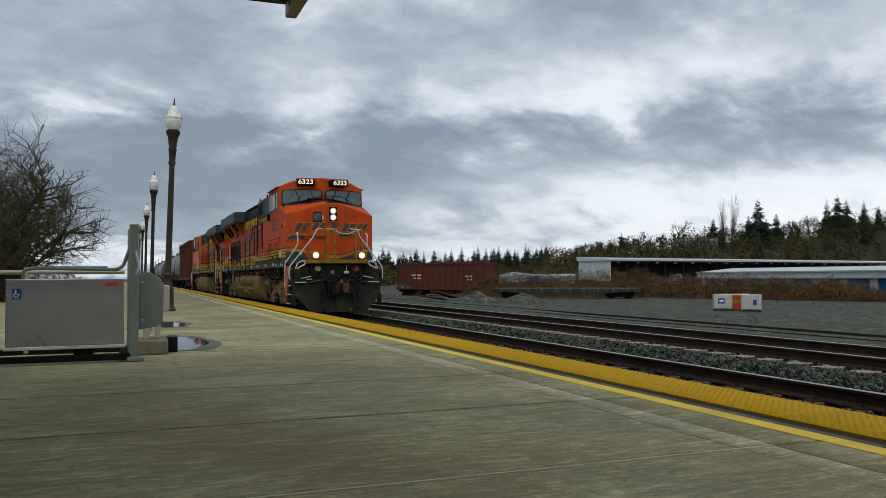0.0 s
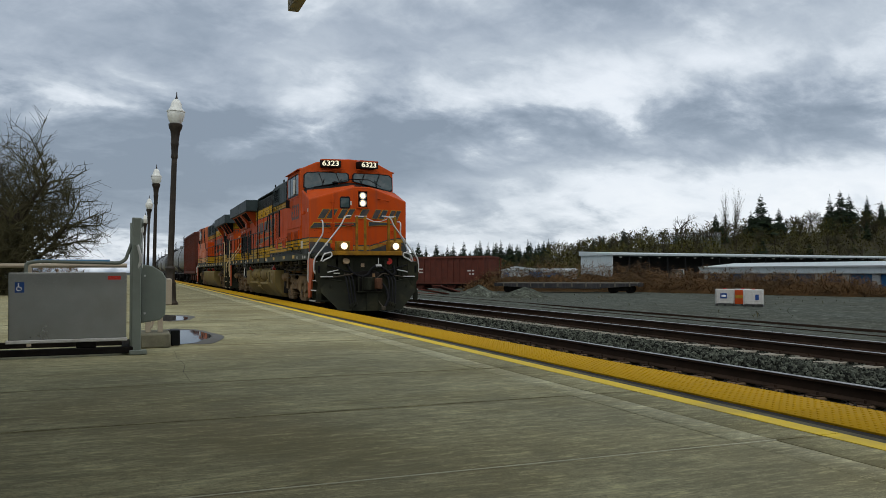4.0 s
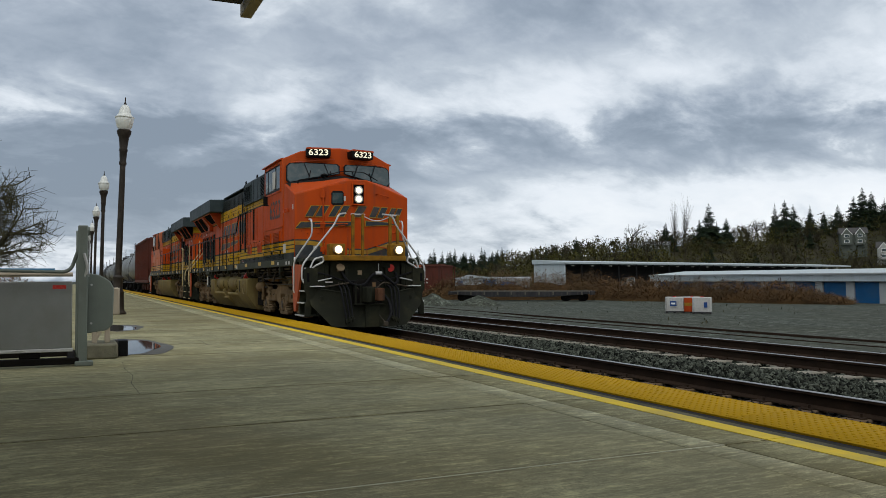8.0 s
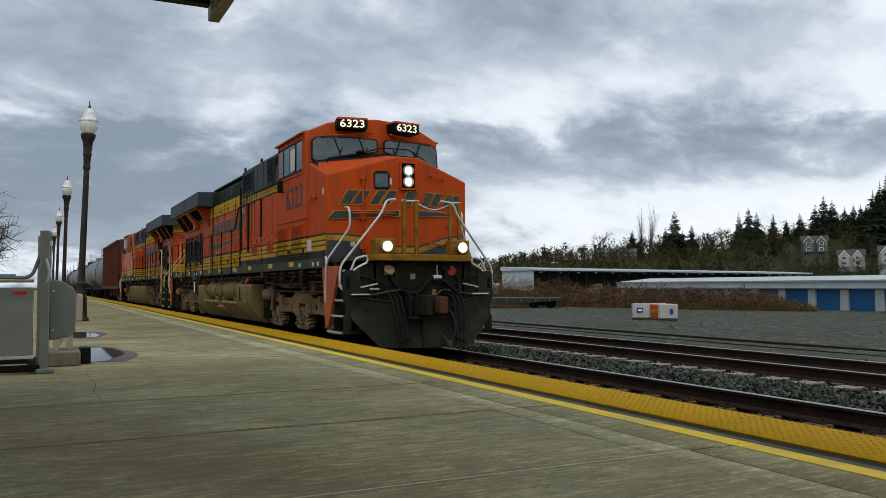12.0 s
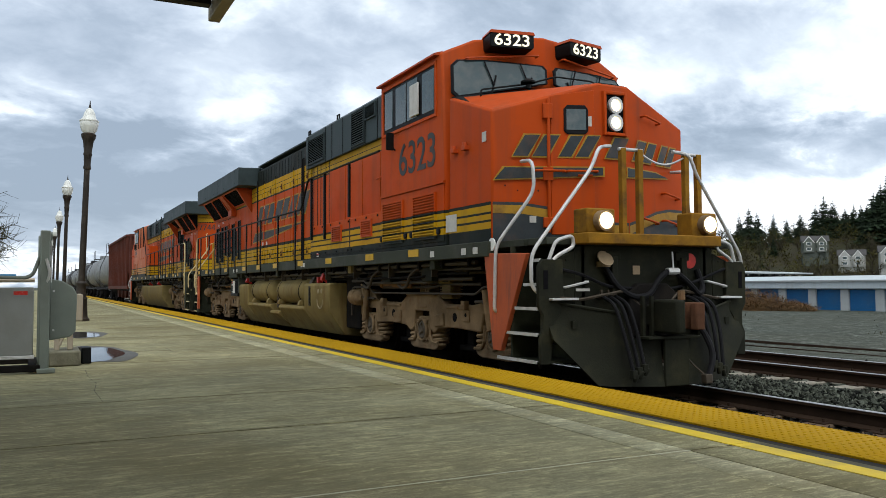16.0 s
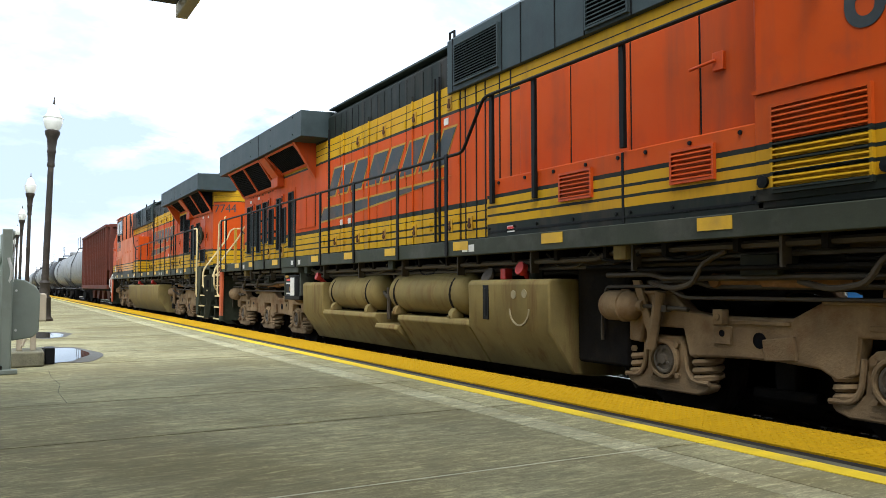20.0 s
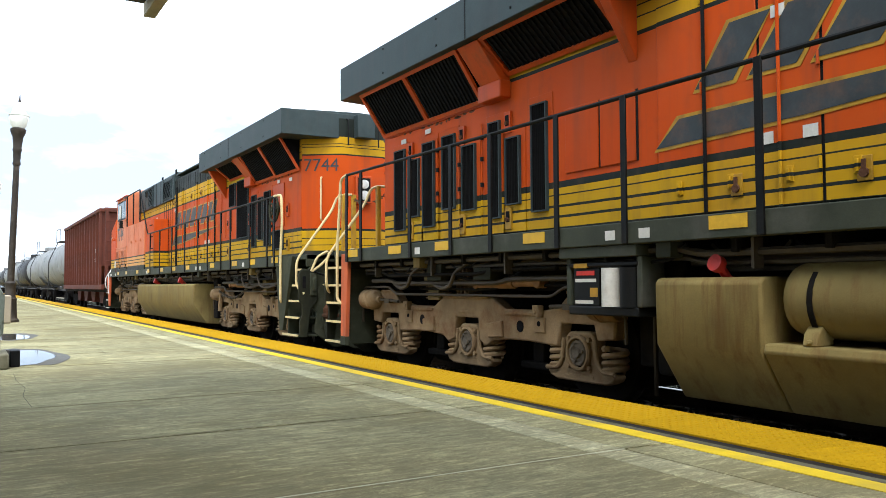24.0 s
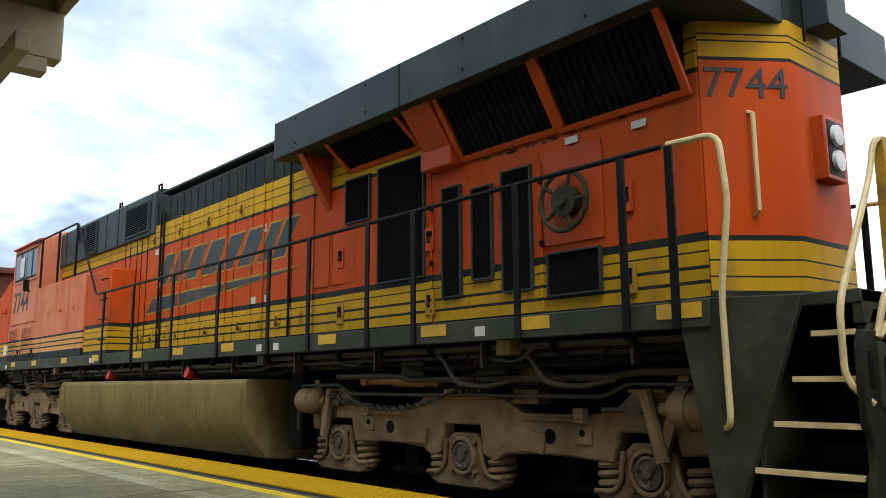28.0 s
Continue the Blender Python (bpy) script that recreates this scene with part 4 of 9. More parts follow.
        part("truck_hose", Shape().tube(soft_path([(s * 1.08, yc - 1.2, 1.45), (s * 1.15, yc - 1.0, 1.25), (s * 1.12, yc - 0.3, 1.22), (s * 1.1, yc + 0.5, 1.32), (s * 1.0, yc + 1.3, 1.42)], 0.2), 0.024, 6), RUBBER, t)
        part("sand_pipe", Shape().tube(soft_path([(s * 1.0, yc + 2.9, 1.4), (s * 1.05, yc + 2.95, 0.7), (s * 0.85, yc + 2.75, 0.2)], 0.15), 0.022, 6), PIPE, t)
        part("sand_pipe", Shape().tube(soft_path([(s * 1.0, yc - 2.9, 1.4), (s * 1.05, yc - 2.95, 0.7), (s * 0.85, yc - 2.75, 0.2)], 0.15), 0.022, 6), PIPE, t)
        for dy in (-1.05, 1.05):
            part("brake_shoe", Shape().box(s * 0.70, s * 0.88, yc + dy - 0.10, yc + dy + 0.10, 0.35, 0.72).box(s * 0.8, s * 0.9, yc + dy - 0.3, yc + dy + 0.3, 0.28, 0.36), UNDER, t, "", 0.02)
    # added dark block that hides the lit ballast behind the side frames
    part("motor_row_blocker", Shape().box(-0.62, 0.62, yc - 2.4, yc + 2.4, 0.20, 0.86), UNDER, t, "", 0.06)
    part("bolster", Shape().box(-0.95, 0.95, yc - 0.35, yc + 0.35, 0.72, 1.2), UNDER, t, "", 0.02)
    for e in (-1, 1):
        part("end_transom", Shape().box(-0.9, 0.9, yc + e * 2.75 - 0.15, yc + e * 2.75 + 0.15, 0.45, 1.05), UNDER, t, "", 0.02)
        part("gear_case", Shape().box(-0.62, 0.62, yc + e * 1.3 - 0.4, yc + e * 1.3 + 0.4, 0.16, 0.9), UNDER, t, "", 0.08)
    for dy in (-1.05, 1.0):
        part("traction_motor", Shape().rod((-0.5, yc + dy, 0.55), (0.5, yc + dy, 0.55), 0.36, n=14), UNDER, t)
    return t


def end_steps(root, s, y_in, e, colour, rail_mat, kind):
    """A stair well at a corner: y_in is the inner end of the well, e the way out of it (-1 towards the nose, 1 to the rear)."""
    y = lambda d: y_in + e * d
    shapes = {"front": [(y(-0.13), 1.56), (y(0.80), 1.53), (y(0.25), 0.44), (y(0.07), 0.44)],
              "rear_wide": [(y(0.01), 1.72), (y(0.86), 1.68), (y(0.40), 0.42), (y(0.24), 0.42)],
              "rear_narrow": [(y(0.0), 1.64), (y(0.23), 1.64), (y(0.26), 0.45), (y(0.08), 0.45)]}
    inner = {"front": lambda z: 0.16 + 0.62 * (z - 0.37), "rear_wide": lambda z: 0.36 + 0.48 * (z - 0.39), "rear_narrow": lambda z: 0.24}[kind]
    end = {"front": 0.98, "rear_wide": 1.12, "rear_narrow": 0.86}[kind]
    part("step_panel", Shape().prism(shapes[kind], "x", s * 1.44, s * 1.50), colour, root, "", 0.008)
    if kind == "rear_narrow":
        part("panel_foot", Shape().prism([(y(0.075), 0.33), (y(0.262), 0.33), (y(0.262), 0.46), (y(0.078), 0.46)], "x", s * 1.435, s * 1.505), WELL, root, "", 0.008)
    part("step_well", Shape().box(s * 0.86, s * 0.90, y(0.0), y(end), 0.3, 1.66), UNDER, root)
    part("well_cheek", Shape().box(s * 0.90, s * 1.44, y(inner(0.8) - 0.05), y(inner(0.8) - 0.02), 0.34, 1.62), WELL, root, "olive grey well side")
    for i, z in enumerate((0.375, 0.665, 0.94, 1.20, 1.46)):
        a = inner(z)
        tread = part("step_tread", Shape().box(s * (0.98 + 0.01 * i), s * (1.49 - 0.012 * i), y(a), y(end), z - 0.03, z), WELL, root, "grey chequered tread", 0.004)
        part("tread_edge", Shape().box(s * (1.47 - 0.012 * i), s * (1.497 - 0.012 * i), y(a), y(end), z - 0.026, z + 0.006), rail_mat, tread, "worn pale tread edge")
        if i < 4:
            part("riser", Shape().prism([(y(a + 0.04), z + 0.006), (y(end - 0.04), z + 0.006), (y(end - 0.10), z + 0.14), (y(a + 0.14), z + 0.14)], "x", s * 1.0, s * 1.02), WELL, tread)
    part("step_cheek", Shape().prism([(s * 1.34, 0.34), (s * 1.47, 0.34), (s * 1.47, 0.62), (s * 1.43, 0.70), (s * 1.43, 0.86), (s * 1.49, 0.96), (s * 1.49, 1.38), (s * 1.44, 1.46), (s * 1.18, 1.46), (s * 1.16, 0.95), (s * 1.28, 0.80)], "y", y(end), y(end + 0.05)), PILOT, root, "", 0.01)
    # slot drawn as a black patch of shade on a solid cheek
    part("cheek_slot_shade", Shape().prism([(s * 1.37, 1.14), (s * 1.43, 1.14), (s * 1.43, 1.34), (s * 1.37, 1.34)], "y", y(end + 0.05), y(end + 0.056)), GRILLE, root, "", 0.01)


def locomotive(s, number, tank_kind, label):
    """A heavy diesel locomotive; s is the side with full detail (-1 or 1)."""
    root = thing("locomotive", label, "locomotive", group="train")
    other = -s
    cab_mat = PAINT_CAB if s < 0 else PAINT_CAB_FADED
    tail = 0.46 if s < 0 else 0.34
    back = 0.0 if s < 0 else -0.27
    # frame and sills
    for q in (-1, 1):
        part("side_sill", Shape().box(q * 1.40, q * 1.52, 0.0, 19.42, 1.52, 1.70), PAINT_SILL, root, "dark painted side sill", 0.008)
    part("deck", Shape().box(-1.40, 1.40, -0.6, 19.9, 1.62, 1.69), PAINT_SILL, root)
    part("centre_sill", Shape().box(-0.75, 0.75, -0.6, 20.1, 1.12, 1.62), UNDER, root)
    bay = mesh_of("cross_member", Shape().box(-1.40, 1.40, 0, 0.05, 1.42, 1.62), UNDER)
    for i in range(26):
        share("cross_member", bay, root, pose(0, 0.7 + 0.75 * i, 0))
    for q in (-1, 1):
        for x, z, r in ((1.34, 1.47, 0.03), (1.26, 1.40, 0.022), (1.15, 1.45, 0.035), (1.0, 1.36, 0.028)):
            part("air_pipe", Shape().tube(soft_path([(q * x, 0.6, z), (q * x, 5.2, z), (q * x, 5.4, z - 0.05), (q * x, 13.1, z - 0.05), (q * x, 13.3, z), (q * x, 19.3, z)], 0.1), r, 6), PIPE, root)
    rc = random.Random(17 + int(s))
    for i in range(24):
        y = 0.9 + 0.77 * i
        x = s * rc.uniform(1.12, 1.36)
        d = rc.uniform(0.05, 0.16)
        part("cable", Shape().tube(soft_path([(x, y, 1.50), (x, y + 0.15, 1.49 - d), (x, y + 0.5, 1.46 - d), (x, y + 0.72, 1.50)], 0.12), rc.uniform(0.010, 0.018), 6), RUBBER if i % 3 else PIPE, root)
        if i % 2:
            part("pipe_hanger", Shape().box(s * 1.30, s * 1.40, y + 0.1, y + 0.125, 1.30, 1.52), PIPE, root)
    for k, (y0_, y1_, x, z, r) in enumerate(((0.9, 5.6, 1.30, 1.34, 0.020), (0.9, 5.4, 1.22, 1.27, 0.026), (14.9, 19.2, 1.30, 1.35, 0.022), (14.7, 19.2, 1.20, 1.25, 0.030), (14.9, 18.6, 1.12, 1.18, 0.018), (0.9, 5.0, 1.10, 1.20, 0.022))):
        part("floor_pipe", Shape().tube(soft_path([(s * x, y0_, z), (s * x, y0_ + 1.1, z), (s * (x + 0.05), y0_ + 1.3, z - 0.04), (s * (x + 0.05), y1_ - 0.8, z - 0.04), (s * x, y1_ - 0.6, z), (s * x, y1_, z)], 0.08), r, 7), PIPE if k % 2 else UNDER, root)
    for y, h in ((17.05, 0.2), (16.0, 0.14), (3.4, 0.16), (1.9, 0.2)):
        part("junction_box", Shape().box(s * 1.10, s * 1.34, y, y + 0.34, 1.24, 1.24 + h), PILOT, root, "", 0.01)
        part("flex_pipe", Shape().tube(soft_path([(s * 1.30, y + 0.5, 1.44), (s * 1.36, y + 0.7, 1.34), (s * 1.36, y + 0.8, 1.18), (s * 1.30, y + 1.1, 1.14), (s * 1.24, y + 1.4, 1.20)], 0.12), 0.024, 7), PIPE, root)
    for y in (1.6, 4.9, 9.7, 13.3, 17.4):
        part("sill_bracket", Shape().box(s * 1.30, s * 1.44, y, y + 0.16, 1.40, 1.53), TANK if y in (4.9, 17.4) else PAINT_SILL, root, "", 0.008)
    # hood
    base = [(1.0, 1.69), (1.0, 4.24), (0.82, 4.38), (-0.82, 4.38), (-1.0, 4.24), (-1.0, 1.69)]
    part("hood", Shape().prism(base, "y", 3.38, 18.78 + tail), PAINT_HOOD, root, "orange hood with yellow and dark bands", 0.015)
    part("hood_end", Shape().prism([(1.0, 18.782 + tail), (0.42, 19.20 + tail), (-0.42, 19.20 + tail), (-1.0, 18.782 + tail)], "z", 1.69, 4.2), PAINT_END, root, "chamfered orange hood end", 0.012)
    part("rear_cabinet", Shape().box(-1.0, 1.0, 8.9, 13.4, 4.36, 4.40), PAINT_DARK, root, "", 0.01)
    for q in (-1, 1):
        part("roof_walk", Shape().box(q * 0.82, q * 0.98, 3.4, 13.2, 4.19, 4.22), PAINT_DARK, root)
    part("exhaust_stack", Shape().box(-0.35, 0.35, 11.4, 12.6, 4.38, 4.52), PAINT_BLACK, root, "", 0.02)
    for y in (5.0, 6.2, 7.6, 9.6):
        part("roof_vent", Shape().box(-0.7, 0.7, y, y + 0.8, 4.36, 4.43), PAINT_DARK, root, "", 0.015)
    # high box behind the cab with screens
    for q in (-1, 1):
        part("blower_box", Shape().prism([(q * 0.98, 3.70), (q * 1.06, 3.70), (q * 1.06, 4.40), (q * 0.95, 4.49), (q * 0.7, 4.51)], "y", 3.49, 8.80), PAINT_DARK, root, "", 0.01)
        for a, b, c, d in ((4.70, 5.16, 4.13, 4.34), (5.25, 5.85, 3.76, 4.35), (7.53, 8.56, 3.79, 4.28)):
            louvre("roof_screen", root, q, 1.065, a, b, c, d, PAINT_DARK, 14)
        for y in (3.9, 4.62, 5.20, 5.9, 6.4, 7.05, 7.45, 8.64):
            part("box_seam", Shape().box(q * 1.06, q * 1.068, y, y + 0.014, 3.70, 4.40), PAINT_BLACK, root)
        for y in (6.9, 8.8):
            part("lift_eye", Shape().tube([(q * 0.98, y - 0.06, 4.42), (q * 0.98, y - 0.06, 4.55), (q * 0.98, y + 0.06, 4.55), (q * 0.98, y + 0.06, 4.42)], 0.018, 6), PAINT_BLACK, root)
    # doors along the engine hood
    xs = [8.55 + 0.53 * i for i in range(10)]
    for q in (-1, 1):
        hood_doors(root, q, [(a, a + 0.53) for a in xs], 1.76, 3.82, PAINT_HOOD)
        for i in range(17):
            part("roof_seam", Shape().box(q * 0.999, q * 1.006, 8.81 + 0.265 * i, 8.822 + 0.265 * i, 3.84, 4.2), PAINT_BLACK, root)
        for y in (7.36, 7.60, 7.93, 8.15, 8.42):
            # gap shade again as a black strip, with no real opening
            part("door_gap_shade", Shape().box(q * 1.0, q * 1.008, y - 0.010, y + 0.010, 1.76, 3.82), PAINT_BLACK, root)
        for y in (9.07, 9.19, 13.30):
            part("hood_conduit", Shape().tube([(q * 1.035, y, 1.72), (q * 1.035, y, 4.0)], 0.017, 6), PAINT_BLACK, root, "dark conduit")
        for y, z in ((7.75, 1.96), (8.28, 1.96), (8.80, 1.96), (9.85, 1.96), (10.9, 1.96), (11.95, 1.96), (13.0, 1.96), (8.80, 3.58), (9.85, 3.58), (10.9, 3.58), (11.95, 3.58)):
            plate = part("latch_plate", Shape().box(q * 1.016, q * 1.030, y - 0.055, y + 0.055, z - 0.085, z + 0.085), PAINT_YELLOW, root, "", 0.004)
            part("latch_knob", Shape().rod((q * 1.03, y, z - 0.03), (q * 1.048, y, z - 0.03), 0.034, n=10).box(q * 1.03, q * 1.046, y - 0.014, y + 0.014, z, z + 0.06), RUST_IRON, plate)
        for y, z in ((12.6, 3.22), (8.9, 3.36), (12.35, 2.28), (12.72, 2.28), (6.3, 3.30)):
            part("notice", Shape().box(q * 1.018, q * 1.024, y - 0.06, y + 0.06, z - 0.045, z + 0.045), PLACARD, root)
        for y in (9.9, 11.5, 12.6):
            part("hood_conduit", Shape().tube([(q * 1.03, y, 1.72), (q * 1.03, y, 3.9)], 0.014, 6), PAINT_HOOD, root)
    # raised cabinet by the cab
    for q in (-1, 1):
        if s > 0 and q == s:
            tall = part("tall_cabinet", Shape().box(q * 1.0, q * 1.46, 3.402, 6.6, 1.69, 3.22), PAINT_CAB_FADED, root, "sun-faded orange walkway cabinet", 0.02)
            part("cabinet_box", Shape().box(q * 1.0, q * 1.42, 6.602, 7.9, 1.69, 3.18), PAINT_HOOD, tall, "orange end box of the cabinet", 0.02)
            for y in (4.1, 4.9, 5.7):
                part("cabinet_seam", Shape().box(q * 1.46, q * 1.466, y, y + 0.02, 2.2, 3.2), PAINT_CAB_FADED, tall)
                part("lift_bracket", Shape().box(q * 1.46, q * 1.50, y + 0.3, y + 0.38, 2.6, 2.68), PAINT_CAB_FADED, tall, "", 0.006)
            for z in (1.95, 2.3, 2.65, 3.0):
                part("rung", Shape().tube([(q * 1.42, 7.55, z), (q * 1.47, 7.55, z), (q * 1.47, 7.8, z), (q * 1.42, 7.8, z)], 0.012, 5), PAINT_BLACK, tall)
            for y in (3.8, 5.0, 6.15):
                part("rail_post", Shape().box(q * 1.49, q * 1.53, y - 0.025, y + 0.025, 3.2, 4.22), PAINT_BLACK, root, "", 0.005)
            continue
        part("equipment_cabinet", Shape().box(q * 1.0, q * 1.46, 3.40, 7.16, 1.69, 2.34), PAINT_CAB, root, "yellow-banded lower cabinet", 0.012)
        for a, b in ((3.86, 4.28), (5.32, 5.77)):
            louvre("cabinet_louvre", root, q, 1.462, a, b, 2.0, 2.23, PAINT_ORANGE, 6, back=False)
        part("cabinet_wall", Shape().box(q * 0.99, q * 1.12, 3.40, 7.0, 2.342, 3.46), PAINT_HOOD, root, "plain orange upper cabinet", 0.01)
        hood_doors(root, q, [(3.45, 4.3), (4.3, 5.15), (5.15, 6.05), (6.05, 6.98)], 2.37, 3.42, PAINT_HOOD, 1.12, False)
        part("cabinet_seam", Shape().box(q * 1.46, q * 1.4645, 4.88, 4.91, 1.70, 2.33), PAINT_BLACK, root)
        part("panel_line", Shape().box(q * 1.46, q * 1.466, 3.42, 7.14, 1.755, 1.775), PAINT_BLACK, root)
        for y in (3.5, 4.3, 4.80, 4.98, 5.6, 6.2, 6.6, 7.1):
            part("cabinet_bolt", Shape().rod((q * 1.46, y, 1.80), (q * 1.475, y, 1.80), 0.016, n=6), PAINT_BLACK, root)
        part("notice", Shape().box(q * 1.461, q * 1.466, 6.60, 6.74, 1.74, 1.81), PLACARD, root, "red and white notice")
        part("notice_bar", Shape().box(q * 1.466, q * 1.469, 6.61, 6.73, 1.775, 1.80), RED, root)
        part("door_handle", Shape().box(q * 1.13, q * 1.17, 4.02, 4.13, 2.9, 3.05).rod((q * 1.19, 4.08, 2.98), (q * 1.19, 4.36, 2.96), 0.014), PAINT_ORANGE, root, "", 0.004)
        for y in (3.6, 4.1, 4.6, 4.95, 5.4, 5.9, 6.4, 6.9):
            part("cabinet_bolt", Shape().rod((q * 1.46, y, 2.29), (q * 1.475, y, 2.29), 0.018, n=6), PAINT_BLACK, root)
    # long emblem
    y_of = (lambda a: 13.40 - a) if s < 0 else (lambda a: 8.95 + a)
    y_fl = (lambda y: y) if s < 0 else (lambda y: 22.4 - y)
    logo_blocks(root, s, 1.018, y_of, 2.79, 0.46, [0.95, 1.2, 1.1, 0.75] if s < 0 else [0.95, 1.1, 1.02, 0.7], 0.36)
    for grow, lift, mat in ((0.03, 0.0, PAINT_YELLOW), (0.0, 0.0035, DECAL)):
        part("emblem_swoosh", Shape().prism([(y_fl(y), z) for y, z in [(13.85 + grow, 2.36 - grow), (13.58 + grow, 2.58 + grow), (8.85 - 3 * grow, 2.60 + grow), (10.7, 2.50 - grow), (12.4, 2.40 - grow)]], "x", s * (1.018 + lift), s * (1.021 + lift)), mat, root)
    # radiator wings
    y0, y1 = (13.42, 19.70) if s < 0 else (13.72, 19.58)
    point = 0.16 if s < 0 else 0.0
    lo_z, hi_z = (3.87, 4.345) if s < 0 else (3.83, 4.28)
    o = [(-1.52, y0), (1.52, y0), (1.52, y1 - 0.06), (0.5, y1 - 0.06 + point), (-0.5, y1 - 0.06 + point), (-1.52, y1 - 0.06)]
    part("radiator_roof", Shape().prism(o, "z", lo_z, hi_z), PAINT_DARK, root, "dark overhanging radiator roof", 0.01)
    part("roof_ridge", Shape().prism([(-1.50, hi_z), (0.0, hi_z + 0.06), (1.50, hi_z)], "y", y0 + 0.05, y1 - 0.1), PAINT_DARK, root)
    for q in (-1, 1):
        part("roof_pipe", Shape().tube(soft_path([(q * 0.30, y1 - 0.10 + point, 4.18), (q * 0.30, y1 + 0.03 + point, 4.18), (q * 0.30, y1 + 0.03 + point, 3.70)], 0.05), 0.014, 6), PAINT_BLACK, root)
    for y in (y0 + 0.5, y0 + 1.9, y0 + 3.4, y0 + 4.8):
        part("roof_bolt", Shape().rod((s * 1.52, y, hi_z - 0.06), (s * 1.53, y, hi_z - 0.06), 0.014, n=6).rod((s * 1.52, y, lo_z + 0.1), (s * 1.53, y, lo_z + 0.1), 0.014, n=6), PAINT_BLACK, root)
    part("roof_seam", Shape().box(-1.525, 1.525, 16.18, 16.20, lo_z + 0.01, hi_z - 0.01), PAINT_BLACK, root)
    for i in range(3):
        part("radiator_fan", Shape().lathe([(0.05, 0), (0.62, 0), (0.62, 0.06), (0.55, 0.07), (0.05, 0.03)], 20, Matrix.Translation((0, 14.5 + 1.9 * i, 4.40))), PAINT_BLACK, root)
    for q in (-1, 1):
        for a, b, zl in (((14.30, 16.02, 3.52), (16.62, 17.84, 3.31), (17.92, 19.12, 3.31)) if s < 0 else ((14.68, 15.90, 3.58), (16.60, 17.76, 3.30), (17.88, 19.02, 3.28))):
            tilt = [(q * 1.01, zl), (q * 1.40, 3.89), (q * 1.0, 3.89)]
            inlet = part("radiator_inlet", Shape().prism(tilt, "y", a, b), GRILLE, root, "slanted black radiator screen")
            fr = Shape()
            p, r2 = Vector((q * 1.01, 0, zl)), Vector((q * 1.40, 0, 3.89))
            d = (r2 - p).normalized()
            nn = Vector((q * d.z, 0, -abs(d.x))).normalized() * 0.035
            for yy in (a - 0.06, b):
                fr.add([p + Vector((0, yy, 0)), p + Vector((0, yy + 0.06, 0)), r2 + Vector((0, yy + 0.06, 0)), r2 + Vector((0, yy, 0)), p + nn + Vector((0, yy, 0)), p + nn + Vector((0, yy + 0.06, 0)), r2 + nn + Vector((0, yy + 0.06, 0)), r2 + nn + Vector((0, yy, 0))],
                       [(0, 1, 2, 3), (4, 7, 6, 5), (0, 4, 5, 1), (2, 6, 7, 3), (0, 3, 7, 4), (1, 5, 6, 2)])
            for t0 in (0.0, 0.93):
                o = p + (r2 - p) * t0
                w = d * 0.05
                fr.add([o + Vector((0, a, 0)), o + Vector((0, b, 0)), o + w + Vector((0, b, 0)), o + w + Vector((0, a, 0)), o + nn + Vector((0, a, 0)), o + nn + Vector((0, b, 0)), o + nn + w + Vector((0, b, 0)), o + nn + w + Vector((0, a, 0))],
                       [(0, 1, 2, 3), (4, 7, 6, 5), (0, 4, 5, 1), (2, 6, 7, 3), (0, 3, 7, 4), (1, 5, 6, 2)])
            part("inlet_frame", fr, PAINT_ORANGE, inlet)
            n = int((b - a) / 0.075)
            sl = Shape()
            c0 = nn * 0.5
            sl.add([p + c0, p + c0 + Vector((0, 0.03, 0)), r2 + c0 + Vector((0, 0.03, 0)), r2 + c0, p, p + Vector((0, 0.03, 0)), r2 + Vector((0, 0.03, 0)), r2],
                   [(0, 1, 2, 3), (4, 7, 6, 5), (0, 4, 5, 1), (2, 6, 7, 3), (0, 3, 7, 4), (1, 5, 6, 2)])
            me = mesh_of("slat", sl, SLAT)
            for i in range(n):
                share("slat", me, inlet, pose(0, a + 0.02 + i * (b - a) / n, 0))
        part("wing_strut", Shape().prism([(q * 1.0, 3.3), (q * 1.44, 3.86), (q * 1.0, 3.86)], "y", 16.08, 16.50), PAINT_ORANGE, root, "", 0.01)
        part("wing_strut", Shape().prism([(q * 1.0, 3.2), (q * 1.44, 3.88), (q * 1.0, 3.88)], "y", 14.08, 14.20), PAINT_ORANGE, root, "", 0.01)
        part("strut_box", Shape().box(q * 1.0, q * 1.15, 16.06, 16.52, 3.26, 3.46), PAINT_ORANGE, root, "", 0.015)
    # tall grilles of the radiator compartment
    if s < 0:
        spans = [(18.56, 18.84, 1.95, 3.04), (18.165, 18.435, 2.11, 2.86), (17.755, 18.03, 1.95, 3.03), (17.24, 17.52, 2.14, 3.04), (16.775, 17.045, 2.09, 2.85), (16.26, 16.46, 1.95, 3.03), (15.88, 16.12, 2.08, 2.80), (15.40, 15.64, 1.965, 3.08)]
    else:
        spans = [(17.10, 17.44, 1.98, 3.06), (16.70, 16.95, 2.13, 2.98), (16.27, 16.52, 2.0, 3.06), (15.20, 15.97, 2.24, 3.48), (14.57, 15.02, 2.98, 3.47), (17.64, 18.18, 1.90, 2.24)]
    for i, (a, b, z0, z1) in enumerate(spans):
        part("grille_door", Shape().box(s * 1.0, s * 1.012, a - 0.09, b + 0.09, 1.76, z1 + 0.1), PAINT_HOOD, root, "", 0.005) if z1 > 2.5 else None
        louvre("grille", root, s, 1.02, a, b, z0, z1, PAINT_DARK, max(6, int((b - a) / 0.03)), True)
